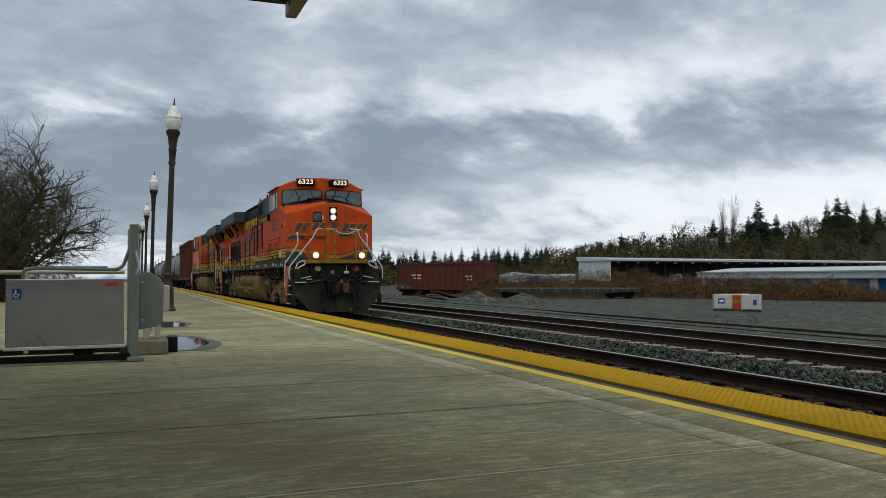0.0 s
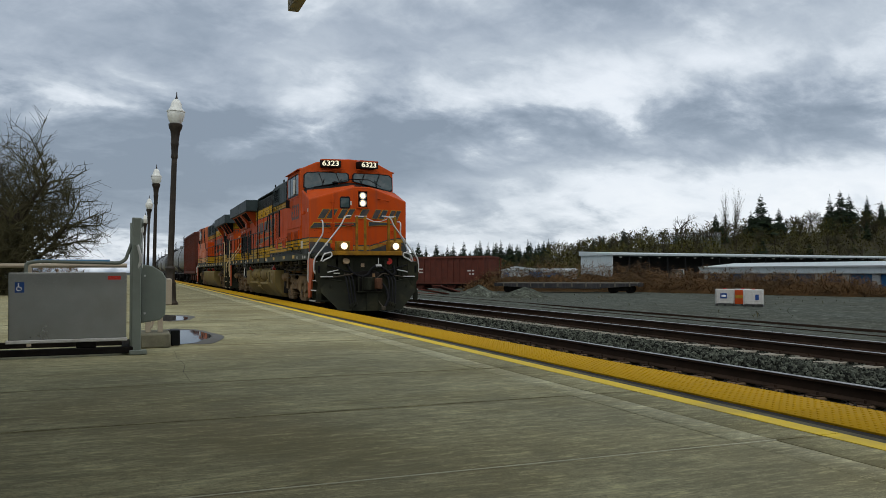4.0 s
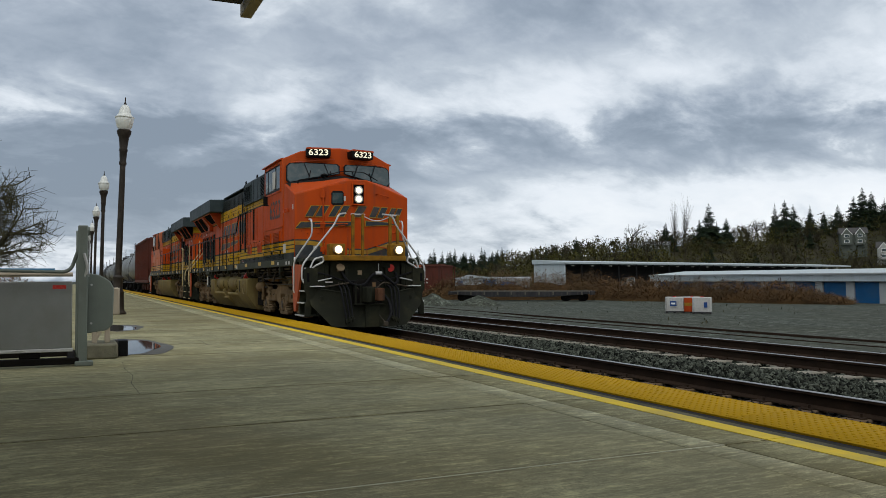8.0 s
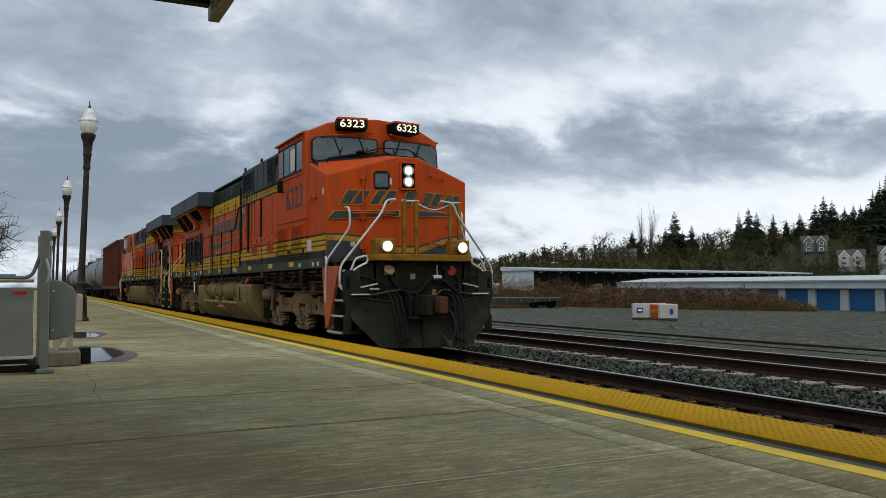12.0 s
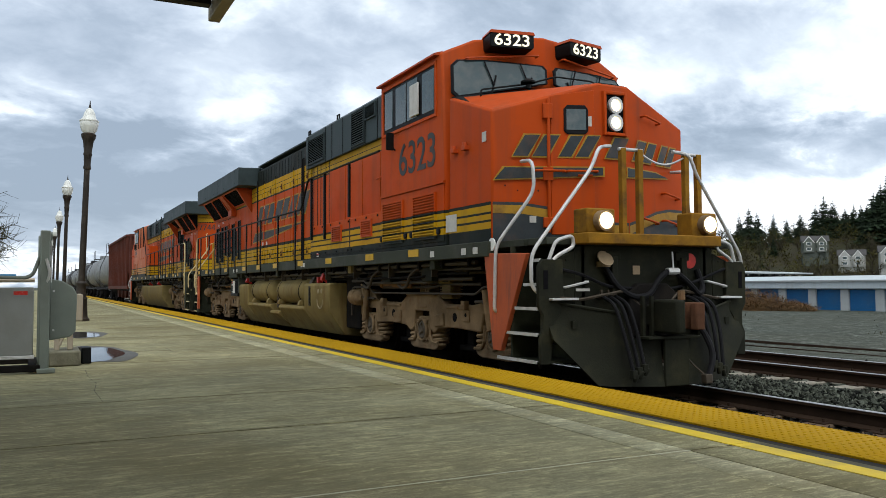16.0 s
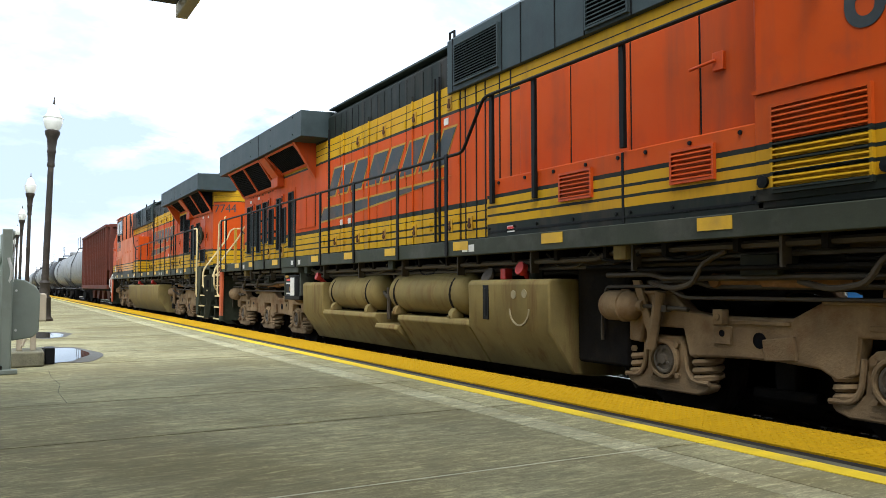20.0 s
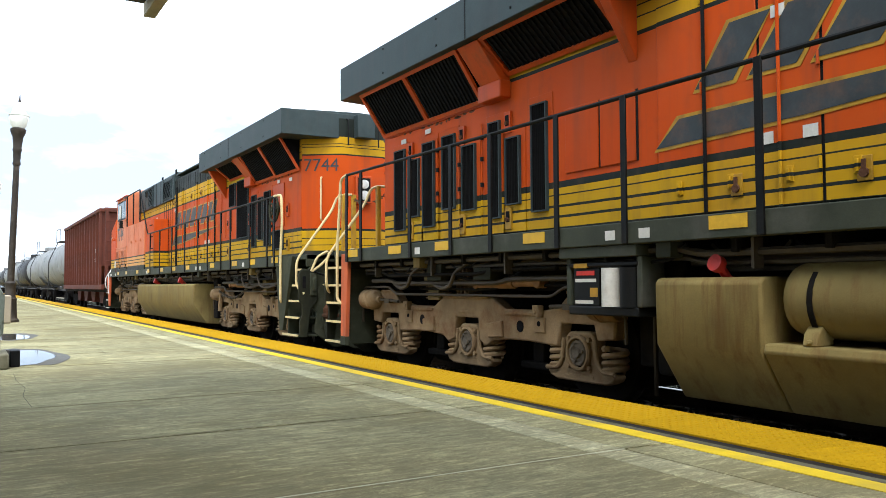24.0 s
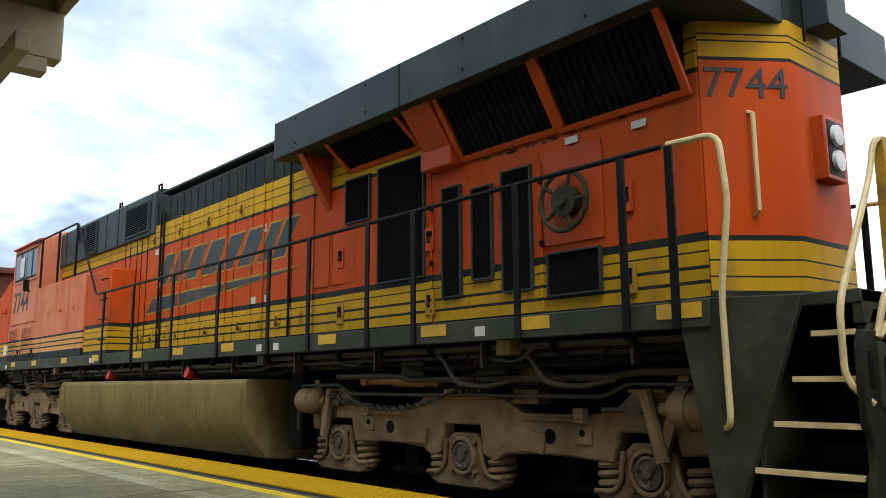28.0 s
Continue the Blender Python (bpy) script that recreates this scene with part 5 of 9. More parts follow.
    for y in (18.39, 17.07, 16.10) if s < 0 else (16.05, 14.45, 18.45):
        for z in (1.92, 2.99) if s < 0 else (1.96, 2.60):
            plate = part("latch_plate", Shape().box(s * 1.0, s * 1.034, y - 0.06, y + 0.06, z - 0.12, z + 0.12), PAINT_YELLOW if z < 2.1 else PAINT_ORANGE, root, "", 0.005)
            # black patch for the shade of the latch recess
            part("latch_recess_shade", Shape().box(s * 1.03, s * 1.037, y - 0.035, y + 0.035, z - 0.04, z + 0.08), GRILLE, plate)
            part("latch_knob", Shape().rod((s * 1.03, y, z - 0.01), (s * 1.055, y, z - 0.01), 0.024, n=8), RUST_IRON, plate)
    for y in ((17.66, 17.13, 16.62) if s < 0 else (16.08, 17.56)):
        part("hinge_rod", Shape().tube([(s * 1.03, y, 1.74), (s * 1.03, y, 3.06)], 0.012, 6), PAINT_HOOD, root)
        for z in (2.35, 2.65, 2.9):
            part("hinge", Shape().rod((s * 1.03, y, z - 0.025), (s * 1.03, y, z + 0.025), 0.022, n=8), PAINT_BLACK, root)
    hood_doors(root, s, [(14.1, 14.6), (14.6, 15.12)] if s < 0 else [(13.85, 14.2), (14.25, 14.75)], 2.3, 2.95, PAINT_HOOD, 1.0, False)
    rust = random.Random(8)
    for i in range(16):
        y, w = 16.75 + 1.9 * rust.random(), rust.uniform(0.02, 0.07)
        z = 3.255 + rust.uniform(-0.012, 0.02)
        part("paint_chip", Shape().prism([(y - w, z), (y - 0.4 * w, z - rust.uniform(0.012, 0.025)), (y + 0.5 * w, z - 0.012), (y + w, z + 0.004), (y + 0.3 * w, z + rust.uniform(0.01, 0.022)), (y - 0.5 * w, z + 0.012)], "x", s * 1.001, s * 1.0035), RUST_IRON, root)
    part("wing_lip", Shape().box(s * 1.0, s * 1.022, 16.56, 19.06, 3.275, 3.295), PAINT_ORANGE, root, "", 0.003)
    for y, z in ((18.6, 3.13), (17.92, 3.16)):
        part("placard", Shape().box(s * 1.016, s * 1.022, y - 0.07, y + 0.07, z, z + 0.06), PLACARD, root)
    # cab and nose
    side = [(1.46, 1.69), (1.46, 4.29), (1.0, 4.50), (0.3, 4.60), (0.0, 4.61), (-0.3, 4.60), (-1.0, 4.50), (-1.46, 4.29), (-1.46, 1.69), (0.0, 1.69)]
    cab = Shape()
    front = lambda x, z: 0.89 + 0.19 * abs(x) + max(0.0, z - 3.7) * 0.10
    nv = len(side)
    cab.add([(x, front(x, z) + (0.10 if z > 4.28 else 0.0), z) for x, z in side] + [(x, 3.48, z) for x, z in side], [(0, 1, 2, 3, 4, 9), (4, 5, 6, 7, 8, 9), tuple(range(2 * nv - 1, nv - 1, -1))] + [(i, nv + i, nv + (i + 1) % nv, (i + 1) % nv) for i in range(nv)])
    cab_ob = part("cab", cab, cab_mat, root, "orange cab with streaked paint", 0.03)
    plan = [(1.46, 1.1), (1.46, 0.0), (0.22, -0.42), (-0.22, -0.42), (-1.46, 0.0), (-1.46, 1.1)]
    top = [3.62, 3.25, 3.61, 3.61, 3.25, 3.62]
    nose = Shape()
    n = len(plan)
    nose.add([(x, y, 1.69) for x, y in plan] + [(x, y, z) for (x, y), z in zip(plan, top)] + [(0.0, 1.1, 3.88)],
             [tuple(range(n))[::-1]] + [(i, i + 1, n + i + 1, n + i) for i in range(n - 1)] + [(n - 1, 0, n, 12, 2 * n - 1), (n, n + 1, n + 2, 12), (n + 2, n + 3, 12), (n + 3, n + 4, n + 5, 12)])
    nose_ob = part("nose", nose, PAINT_NOSE, root, "orange wedge nose above a yellow stripe", 0.025)
    for q in (-1, 1):
        base = [(q * 1.41, 0.03, 3.262), (q * 1.41, 1.12, 3.634), (0.0, 1.06, 3.885 + 0.002 * q), (q * 0.03, -0.36, 3.625), (q * 0.21, -0.36, 3.618)]
        k = len(base)
        part("nose_top", Shape().add(base + [(x, y, z + 0.012) for x, y, z in base], [tuple(range(k)), tuple(range(2 * k - 1, k - 1, -1))] + [(i, (i + 1) % k, k + (i + 1) % k, k + i) for i in range(k)]), PAINT_BLACK, nose_ob, "matt black anti-glare top")
        part("side_band", Shape().box(q * 1.461, q * 1.465, 0.02, 1.10, 1.70, 2.172), PAINT_CAB, nose_ob, "three yellow stripes on the nose side")
    part("nose_rail", Shape().tube(soft_path([(-1.2, 0.72, 3.58), (-1.2, 0.72, 3.68), (-0.5, 0.70, 3.82), (-0.1, 0.66, 3.95), (0.5, 0.66, 3.95), (0.9, 0.70, 3.75)], 0.06), 0.012, 6), PAINT_BLACK, nose_ob, "thin black rail across the nose top")
    part("antenna_dome", Shape().lathe([(0.01, 0.0), (0.035, 0.0), (0.035, 0.05), (0.10, 0.07), (0.10, 0.09), (0.04, 0.12), (0.01, 0.13)], 14, Matrix.Translation((-0.55, 0.62, 3.74))), PAINT_BLACK, nose_ob, "black antenna dome")
    # windshields and side windows
    for q in (-1, 1):
        face = lambda x, z, d: (x, front(x, z) - d + (0.10 if z > 4.28 else 0.0), z)
        o = [(q * 0.09, 3.92), (q * 0.09, 4.10), (q * 0.14, 4.15), (q * 0.95, 4.17), (q * 1.28, 4.15), (q * 1.36, 4.08), (q * 1.37, 3.74), (q * 1.30, 3.68), (q * 0.60, 3.82)]
        def pane(o, d0, d1):
            k = len(o)
            return Shape().add([face(x, z, d0) for x, z in o] + [face(x, z, d1) for x, z in o], [tuple(range(k)), tuple(range(2 * k - 1, k - 1, -1))] + [(i, (i + 1) % k, k + (i + 1) % k, k + i) for i in range(k)])
        cx, cz = sum(p[0] for p in o) / len(o), sum(p[1] for p in o) / len(o)
        gasket = part("windshield_gasket", pane([(cx + (x - cx) * 1.05, cz + (z - cz) * 1.12) for x, z in o], -0.02, 0.016), RUBBER, cab_ob, "black rubber window gasket", 0.006)
        part("windshield", pane(o, 0.0, 0.02), CABGLASS, gasket, "tinted windshield glass")
        for x in (0.45, 0.95):
            part("wiper", Shape().tube([face(q * x, 4.16, 0.05), face(q * (x - 0.12), 3.84, 0.04)], 0.010, 5).tube([face(q * (x - 0.16), 3.98, 0.035), face(q * (x - 0.08), 3.70, 0.035)], 0.012, 5), RUBBER, cab_ob)
        part("grab_iron", Shape().tube(soft_path([face(q * 0.2, 4.28, 0.0), face(q * 0.2, 4.28, 0.09), face(q * 1.2, 4.18, 0.09), face(q * 1.2, 4.18, 0.0)], 0.03), 0.013, 6), PAINT_ORANGE, cab_ob)
        # side windows
        recess = part("window_surround", Shape().box(q * 1.40, q * 1.468, 1.50, 3.32, 3.50, 4.17), PAINT_BLACK, cab_ob, "black window surround", 0.01)
        for a, b in ((1.54, 1.92), (2.08, 2.44), (2.48, 2.86), (2.98, 3.28)):
            part("side_window", Shape().box(q * 1.462, q * 1.474, a, b, 3.56, 4.13), CABGLASS, recess, "dark side window", 0.004)
        part("sun_shade", Shape().box(q * 1.475, q * 1.50, 2.00, 2.30, 3.58, 4.04), PLACARD if q == s else PAINT_BLACK, recess, "pale folded arm rest and shade", 0.02)
        rim = Shape()
        for a, b, c, d in ((1.46, 3.36, 4.17, 4.21), (1.46, 3.36, 3.46, 3.50), (1.46, 1.50, 3.50, 4.17), (3.32, 3.36, 3.50, 4.17)):
            rim.box(q * 1.45, q * 1.482, a, b, c, d)
        part("window_rim", rim, cab_mat, recess)
        part("drip_rail", Shape().prism([(q * 1.44, 4.27), (q * 1.53, 4.265), (q * 1.53, 4.29), (q * 1.40, 4.33)], "y", 1.40, 3.50), PAINT_ORANGE, cab_ob)
        part("mirror", Shape().box(q * 1.50, q * 1.62, 2.86, 2.89, 3.2, 3.46).rod((q * 1.47, 2.88, 3.2), (q * 1.56, 2.88, 3.3), 0.012), PAINT_BLACK, cab_ob, "", 0.006)
        for y in (0.55, 0.85):
            part("lift_bracket", Shape().box(q * 1.45, q * 1.53, y, y + 0.1, 2.86, 2.92).rod((q * 1.5, y + 0.05, 2.86), (q * 1.5, y + 0.05, 2.96), 0.03), PAINT_ORANGE, cab_ob, "", 0.006)
        part("notice", Shape().box(q * 1.462, q * 1.467, 0.12, 0.22, 2.9, 3.02), PLACARD, cab_ob)
        # lower side panel with louvres
        panel = part("access_panel", Shape().box(q * 1.455, q * 1.475, 1.24, 3.46, 1.76, 2.52), cab_mat, cab_ob, "", 0.006)
        for a, b in ((1.48, 2.16), (2.57, 3.29)):
            louvre("cab_louvre", panel, q, 1.478, a, b, 1.83, 2.41, cab_mat, 15, back=False)
            for e in (a - 0.1, b + 0.1):
                part("latch", Shape().lathe([(0.005, 0), (0.045, 0), (0.045, 0.025), (0.005, 0.03)], 10, Matrix.Translation((q * 1.475, e, 1.9)) @ Matrix.Rotation(radians(90 * q), 4, "Y")), PAINT_BLACK, panel)
        part("panel_rail", Shape().box(q * 1.46, q * 1.49, 1.22, 3.47, 2.53, 2.56), cab_mat, cab_ob)
        part("builder_plate", Shape().box(q * 1.462, q * 1.47, 0.89, 1.19, 1.87, 2.09), PLACARD, cab_ob, "pale builder's plate")
        nm = words("cab_number", number, 0.66, DECAL, cab_ob, Matrix(((0, 0, q, q * 1.464), (q, 0, 0, 2.12), (0, 1, 0, 3.0), (0, 0, 0, 1))), 0.002, "dark cab numerals", 0.98, 0.006) if number else None
    # number boards
    for q, x in ((-1, -0.60), (1, 0.54)):
        m = pose(x, 1.02, 4.43, 0, 0, q * 11)
        board = part("number_board", Shape().prism([(-0.29, -0.10), (0.29, -0.10), (0.31, -0.07), (0.31, 0.08), (0.28, 0.11), (-0.28, 0.11), (-0.31, 0.08), (-0.31, -0.07)], "y", -0.14, 0.2), PAINT_BLACK, cab_ob, "black number board", 0.01, m)
        if number:
            words("board_number", number, 0.215, BOARD_LIT, board, pose(0, -0.142, 0.0, 90, 0, 0), 0.003, "lit white numerals", 1.2, 0.0025)
        part("board_rim", Shape().prism([(-0.32, 0.09), (0.32, 0.09), (0.30, 0.13), (-0.30, 0.13)], "y", -0.15, 0.2), PAINT_ORANGE, board)
    part("roof_rail", Shape().tube(soft_path([(-0.3, 1.5, 4.5), (-0.3, 1.5, 4.62), (0.1, 1.5, 4.62), (0.1, 1.5, 4.5)], 0.04), 0.014, 6), PAINT_BLACK, cab_ob)
    part("horn", Shape().rod((0.5, 2.6, 4.5), (0.5, 2.2, 4.62), 0.03, 0.08).rod((0.62, 2.6, 4.5), (0.62, 2.25, 4.6), 0.03, 0.07), PAINT_BLACK, cab_ob)
    # nose details
    hl = part("headlight_case", Shape().box(-0.135, 0.135, -0.445, -0.38, 3.02, 3.48), GRILLE, nose_ob, "dark headlight recess", 0.01)
    part("headlight_frame", Shape().box(-0.17, -0.135, -0.475, -0.38, 2.98, 3.52).box(0.135, 0.17, -0.475, -0.38, 2.98, 3.52).box(-0.135, 0.135, -0.475, -0.38, 3.48, 3.52).box(-0.135, 0.135, -0.475, -0.38, 2.98, 3.02), PAINT_NOSE, hl, "", 0.008)
    for z in (3.14, 3.35):
        part("headlight_rim", Shape().lathe([(0.075, 0), (0.105, 0), (0.105, 0.035), (0.075, 0.035)], 20, Matrix.Translation((0.0, -0.445, z)) @ Matrix.Rotation(radians(90), 4, "X")), SILVER, hl)
        part("headlight_lens", Shape().lathe([(0.005, 0), (0.08, 0), (0.07, 0.02), (0.005, 0.03)], 20, Matrix.Translation((0.0, -0.447, z)) @ Matrix.Rotation(radians(90), 4, "X")), LAMP_ON if number == "6323" else CABGLASS, hl, "glowing round headlight" if number == "6323" else "unlit round headlight")
    slope = lambda x: -0.42 - (x + 0.22) * (0.42 / 1.24) if x < -0.22 else -0.42
    wm = Matrix.Translation((-0.50, -0.325, 0)) @ Matrix.Rotation(radians(-18.7), 4, "Z")
    door = part("nose_door", Shape().prism([(-0.30, 1.78), (0.24, 1.78), (0.24, 3.52), (-0.30, 3.44)], "y", -0.012, 0.02), PAINT_NOSE, nose_ob, "", 0.006, wm)
    part("door_window", Shape().prism([(-0.14, 3.02), (-0.10, 2.98), (0.12, 2.98), (0.16, 3.02), (0.16, 3.28), (0.12, 3.33), (-0.10, 3.33), (-0.14, 3.28)], "y", -0.03, 0.0), RUBBER, door, "rounded door window gasket", 0.006)
    part("door_pane", Shape().prism([(-0.11, 3.03), (0.13, 3.03), (0.13, 3.28), (-0.11, 3.28)], "y", -0.034, -0.02), CABGLASS, door)
    part("hinge_bar", Shape().rod((-0.33, -0.03, 1.8), (-0.33, -0.03, 3.4), 0.022).box(-0.40, -0.28, -0.05, 0.0, 1.86, 1.98).box(-0.40, -0.28, -0.05, 0.0, 2.42, 2.58).box(-0.40, -0.28, -0.05, 0.0, 3.16, 3.34), PAINT_NOSE, door, "", 0.006)
    part("door_handle", Shape().rod((0.02, -0.05, 2.48), (0.2, -0.05, 2.48), 0.015), PAINT_NOSE, door)
    for x, z in ((-1.0, 2.53), (-0.62, 2.53)):
        part("grab_iron", Shape().tube(soft_path([(x, slope(x), z), (x, slope(x) - 0.09, z), (x + 0.34, slope(x + 0.34) - 0.09, z), (x + 0.34, slope(x + 0.34), z)], 0.03), 0.014, 6), PAINT_NOSE, nose_ob)
    slope_r = lambda x: -0.42 + (x - 0.22) * (0.42 / 1.24)
    for x, z in ((0.5, 3.28), (0.95, 2.35), (0.95, 2.0), (0.45, 2.0)):
        part("grab_iron", Shape().tube(soft_path([(x, slope_r(x), z), (x, slope_r(x) - 0.09, z), (x + 0.34, slope_r(x + 0.34) - 0.09, z - 0.05), (x + 0.34, slope_r(x + 0.34), z - 0.05)], 0.03), 0.014, 6), PAINT_NOSE, nose_ob)
    # front emblem on both nose facets: slanted blocks with a border
    ml = Matrix.Translation((-0.22, -0.42, 0)) @ Matrix.Rotation(math.atan2(-0.42, 1.24), 4, "Z")
    mr = Matrix.Translation((0.22, -0.42, 0)) @ Matrix.Rotation(math.atan2(0.42, 1.24), 4, "Z")
    mc = Matrix.Translation((0.0, -0.42, 0))
    for m, bars in ((ml, [(-1.06, 0.18), (-0.82, 0.18), (-0.50, 0.15), (-0.29, 0.15)]), (mc, [(-0.14, 0.20)]), (mr, [(0.06, 0.18), (0.30, 0.18), (0.62, 0.14), (0.82, 0.14)])):
        for x, w in bars:
            for grow, lift, mat in ((0.018, 0.017, PAINT_YELLOW), (0.0, 0.021, DECAL)):
                part("emblem_bar", Shape().prism([(x - grow, 2.71 - grow), (x + w + grow, 2.71 - grow), (x + w + 0.15 + grow, 2.96 + grow), (x + 0.15 - grow, 2.96 + grow)], "y", -lift - 0.003, -lift), mat, nose_ob, "", 0.0, m)
    for m, o in ((ml, [(-1.28, 2.43), (0.04, 2.49), (0.04, 2.58), (-1.16, 2.57)]), (mr, [(-0.04, 2.49), (0.9, 2.56), (0.6, 2.60), (-0.04, 2.60)])):
        for grow, lift, mat in ((0.016, 0.017, PAINT_YELLOW), (0.0, 0.021, DECAL)):
            mid = sum(p[0] for p in o) / 4
            part("emblem_swoosh", Shape().prism([(x + (grow if x > mid else -grow) * 1.5, z + (grow if i > 1 else -grow)) for i, (x, z) in enumerate(o)], "y", -lift - 0.003, -lift), mat, nose_ob, "", 0.0, m)
    # yellow band that dips to the middle of the nose, dark below it
    curve = [(-1.30, 2.13), (-0.95, 2.125), (-0.65, 2.08), (-0.35, 1.99), (-0.012, 1.90)]
    flip = lambda o: [(-x, z) for x, z in o][::-1]
    for m, side_of in ((ml, lambda o: o), (mr, flip)):
        part("nose_base", Shape().prism(side_of([(-1.30, 1.70)] + [(x, z + 0.035) for x, z in curve] + [(-0.012, 1.70)]), "y", -0.004, -0.0015), DECAL, nose_ob, "", 0.0, m)
        part("nose_stripe", Shape().prism(side_of(curve + [(x, z - 0.10) for x, z in curve[::-1]]), "y", -0.008, -0.0045), PAINT_YELLOW, nose_ob, "yellow band that dips to the middle", 0.0, m)
    part("nose_base", Shape().box(-0.215, 0.215, -0.4245, -0.4215, 1.70, 1.935), DECAL, nose_ob)
    part("nose_stripe", Shape().box(-0.215, 0.215, -0.4285, -0.425, 1.80, 1.90), PAINT_YELLOW, nose_ob)
    for x, z in ((-1.0, 2.30), (-0.75, 2.30), (-0.2, 2.30), (-1.15, 2.36), (-0.1, 2.62)):
        part("rivet", Shape().rod((x, 0.0, z), (x, -0.008, z), 0.010, n=6), PAINT_BLACK, nose_ob, "", 0.0, ml)
    part("notice", Shape().box(-0.16, -0.09, -0.016, -0.012, 3.08, 3.20), PLACARD, nose_ob, "", 0.0, ml)
    part("notice", Shape().box(-0.86, -0.78, -0.012, -0.009, 1.92, 2.0), PLACARD, nose_ob, "", 0.0, ml)
    # front platform, pilot and plough
    part("anticlimber", Shape().prism([(-1.04, -0.95), (-0.98, -1.22), (0.92, -1.22), (1.04, -0.95)], "z", 1.625, 1.745), RUSTY_POST, root, "scuffed rusty yellow front ledge", 0.012)
    part("front_deck", Shape().box(-1.35, 1.35, -0.98, 0.0, 1.62, 1.70), PAINT_SILL, root, "", 0.008)
    part("pilot", Shape().box(-1.0, 1.0, -0.98, -0.90, 0.55, 1.62).prism([(-1.42, 0.6), (-1.0, 0.5), (-1.0, 1.56), (-1.24, 1.46), (-1.42, 1.42)], "y", -0.985, -0.94).prism([(1.42, 0.6), (1.0, 0.5), (1.0, 1.56), (1.24, 1.46), (1.42, 1.42)], "y", -0.985, -0.94), PILOT, root, "scuffed dark pilot plate", 0.012)
    for q in (-1, 1):
        rows = []
        for i in range(9):
            f = i / 8
            x = q * (0.16 + 1.20 * f)
            hi = 0.80 + 0.21 * f if f > 0.25 else 0.60
            lo = 0.09 + 0.04 * f + max(0.0, f - 0.62) * 1.25
            y0 = -1.46 + 0.34 * f ** 1.4
            rows.append([(x, y0 + 0.16 * math.sin(math.pi * 0.55 * j / 6) * (0.4 + 0.6 * f), lo + (hi - lo) * j / 6) for j in range(7)])
        vs = [p for r0 in rows for p in r0]
        k = len(vs)
        fs = [(i * 7 + j, i * 7 + j + 1, i * 7 + j + 8, i * 7 + j + 7) for i in range(8) for j in range(6)]
        rim_loop = [j for j in range(7)] + [i * 7 + 6 for i in range(1, 9)] + [56 + j for j in range(5, -1, -1)] + [i * 7 for i in range(7, 0, -1)]
        blade_half = Shape().add(vs + [(x, y + 0.035, z) for x, y, z in vs], fs + [tuple(k + m for m in f[::-1]) for f in fs] + [(a2, b2, k + b2, k + a2) for a2, b2 in zip(rim_loop, rim_loop[1:] + rim_loop[:1])])
        pl = part("plough", blade_half, PILOT, root, "scuffed dark curved snow plough half")
        part("plough_lip", Shape().tube([rows[i][6] for i in range(3, 9)], 0.018, 6), PILOT, pl)
        part("plough_prop", Shape().box(q * 0.62, q * 0.70, -1.22, -0.98, 0.70, 0.78).box(q * 1.06, q * 1.12, -1.12, -0.98, 0.72, 0.80), PILOT, pl)
    part("plough_nose", Shape().prism([(-0.17, 0.09), (0.17, 0.09), (0.17, 0.60), (-0.17, 0.60)], "y", -1.47, -1.43), PILOT, root, "", 0.01)
    part("coupler_shelf", Shape().box(-0.42, 0.30, -1.50, -1.30, 0.60, 0.63), PILOT, root, "", 0.006)
    for x in (-0.36, -0.24):
        part("lift_strut", Shape().box(x - 0.018, x + 0.018, -1.36, -1.32, 0.62, 1.06), PILOT, root)
    for q, x in ((-1, -0.73), (1, 0.76)):
        box = part("ditch_light", Shape().box(x - 0.19, x + 0.19, -1.12, -0.86, 1.742, 2.02), RUSTY_POST, root, "rusty yellow ditch light housing", 0.02)
        part("light_barrel", Shape().rod((x, -1.10, 1.88), (x, -1.21, 1.88), 0.115, n=18), TRUCK, box)
        part("light_lens", Shape().lathe([(0.005, 0), (0.095, 0), (0.085, 0.02), (0.005, 0.035)], 20, Matrix.Translation((x, -1.205, 1.88)) @ Matrix.Rotation(radians(90), 4, "X")), LAMP_ON if number == "6323" else CABGLASS, box, "glowing ditch light" if number == "6323" else "")
    for x in (-0.31, -0.07, 0.62, 0.81):
        part("chain_post", Shape().box(x - 0.033, x + 0.033, -1.0, -0.93, 1.70, 2.73), RUSTY_POST, root, "rusty yellow post", 0.006)
    part("post_cap", Shape().rod((-0.36, -0.965, 2.72), (-0.02, -0.965, 2.72), 0.02).rod((0.58, -0.965, 2.72), (0.84, -0.965, 2.72), 0.02), SILVER, root)
    chain = [(-0.04 + 0.64 * t / 12, -0.965, 2.68 - 0.10 * math.sin(math.pi * t / 12)) for t in range(13)]
    part("chain", Shape().tube(chain, 0.013, 5), SILVER, root)
    for q in (-1, 1):
        part("front_handrail", Shape().tube(soft_path([(q * 1.46, -0.15, 0.86), (q * 1.52, -0.15, 0.90), (q * 1.52, -0.19, 1.64), (q * 1.14, -0.42, 2.26), (q * 1.16, -0.42, 2.62), (q * 1.14, -0.14, 2.64)], 0.12), 0.021, 8), SILVER, root, "bent silver grab rail")
        part("front_handrail", Shape().tube(soft_path([(q * 1.40, -1.0, 1.05), (q * 1.52, -0.94, 1.16), (q * 1.52, -0.94, 1.52), (q * 0.76, -1.0, 2.48), (q * 0.66, -1.0, 2.72), (q * 0.45 - 0.03, -0.97, 2.74)], 0.12), 0.021, 8), SILVER, root, "bent silver grab rail")
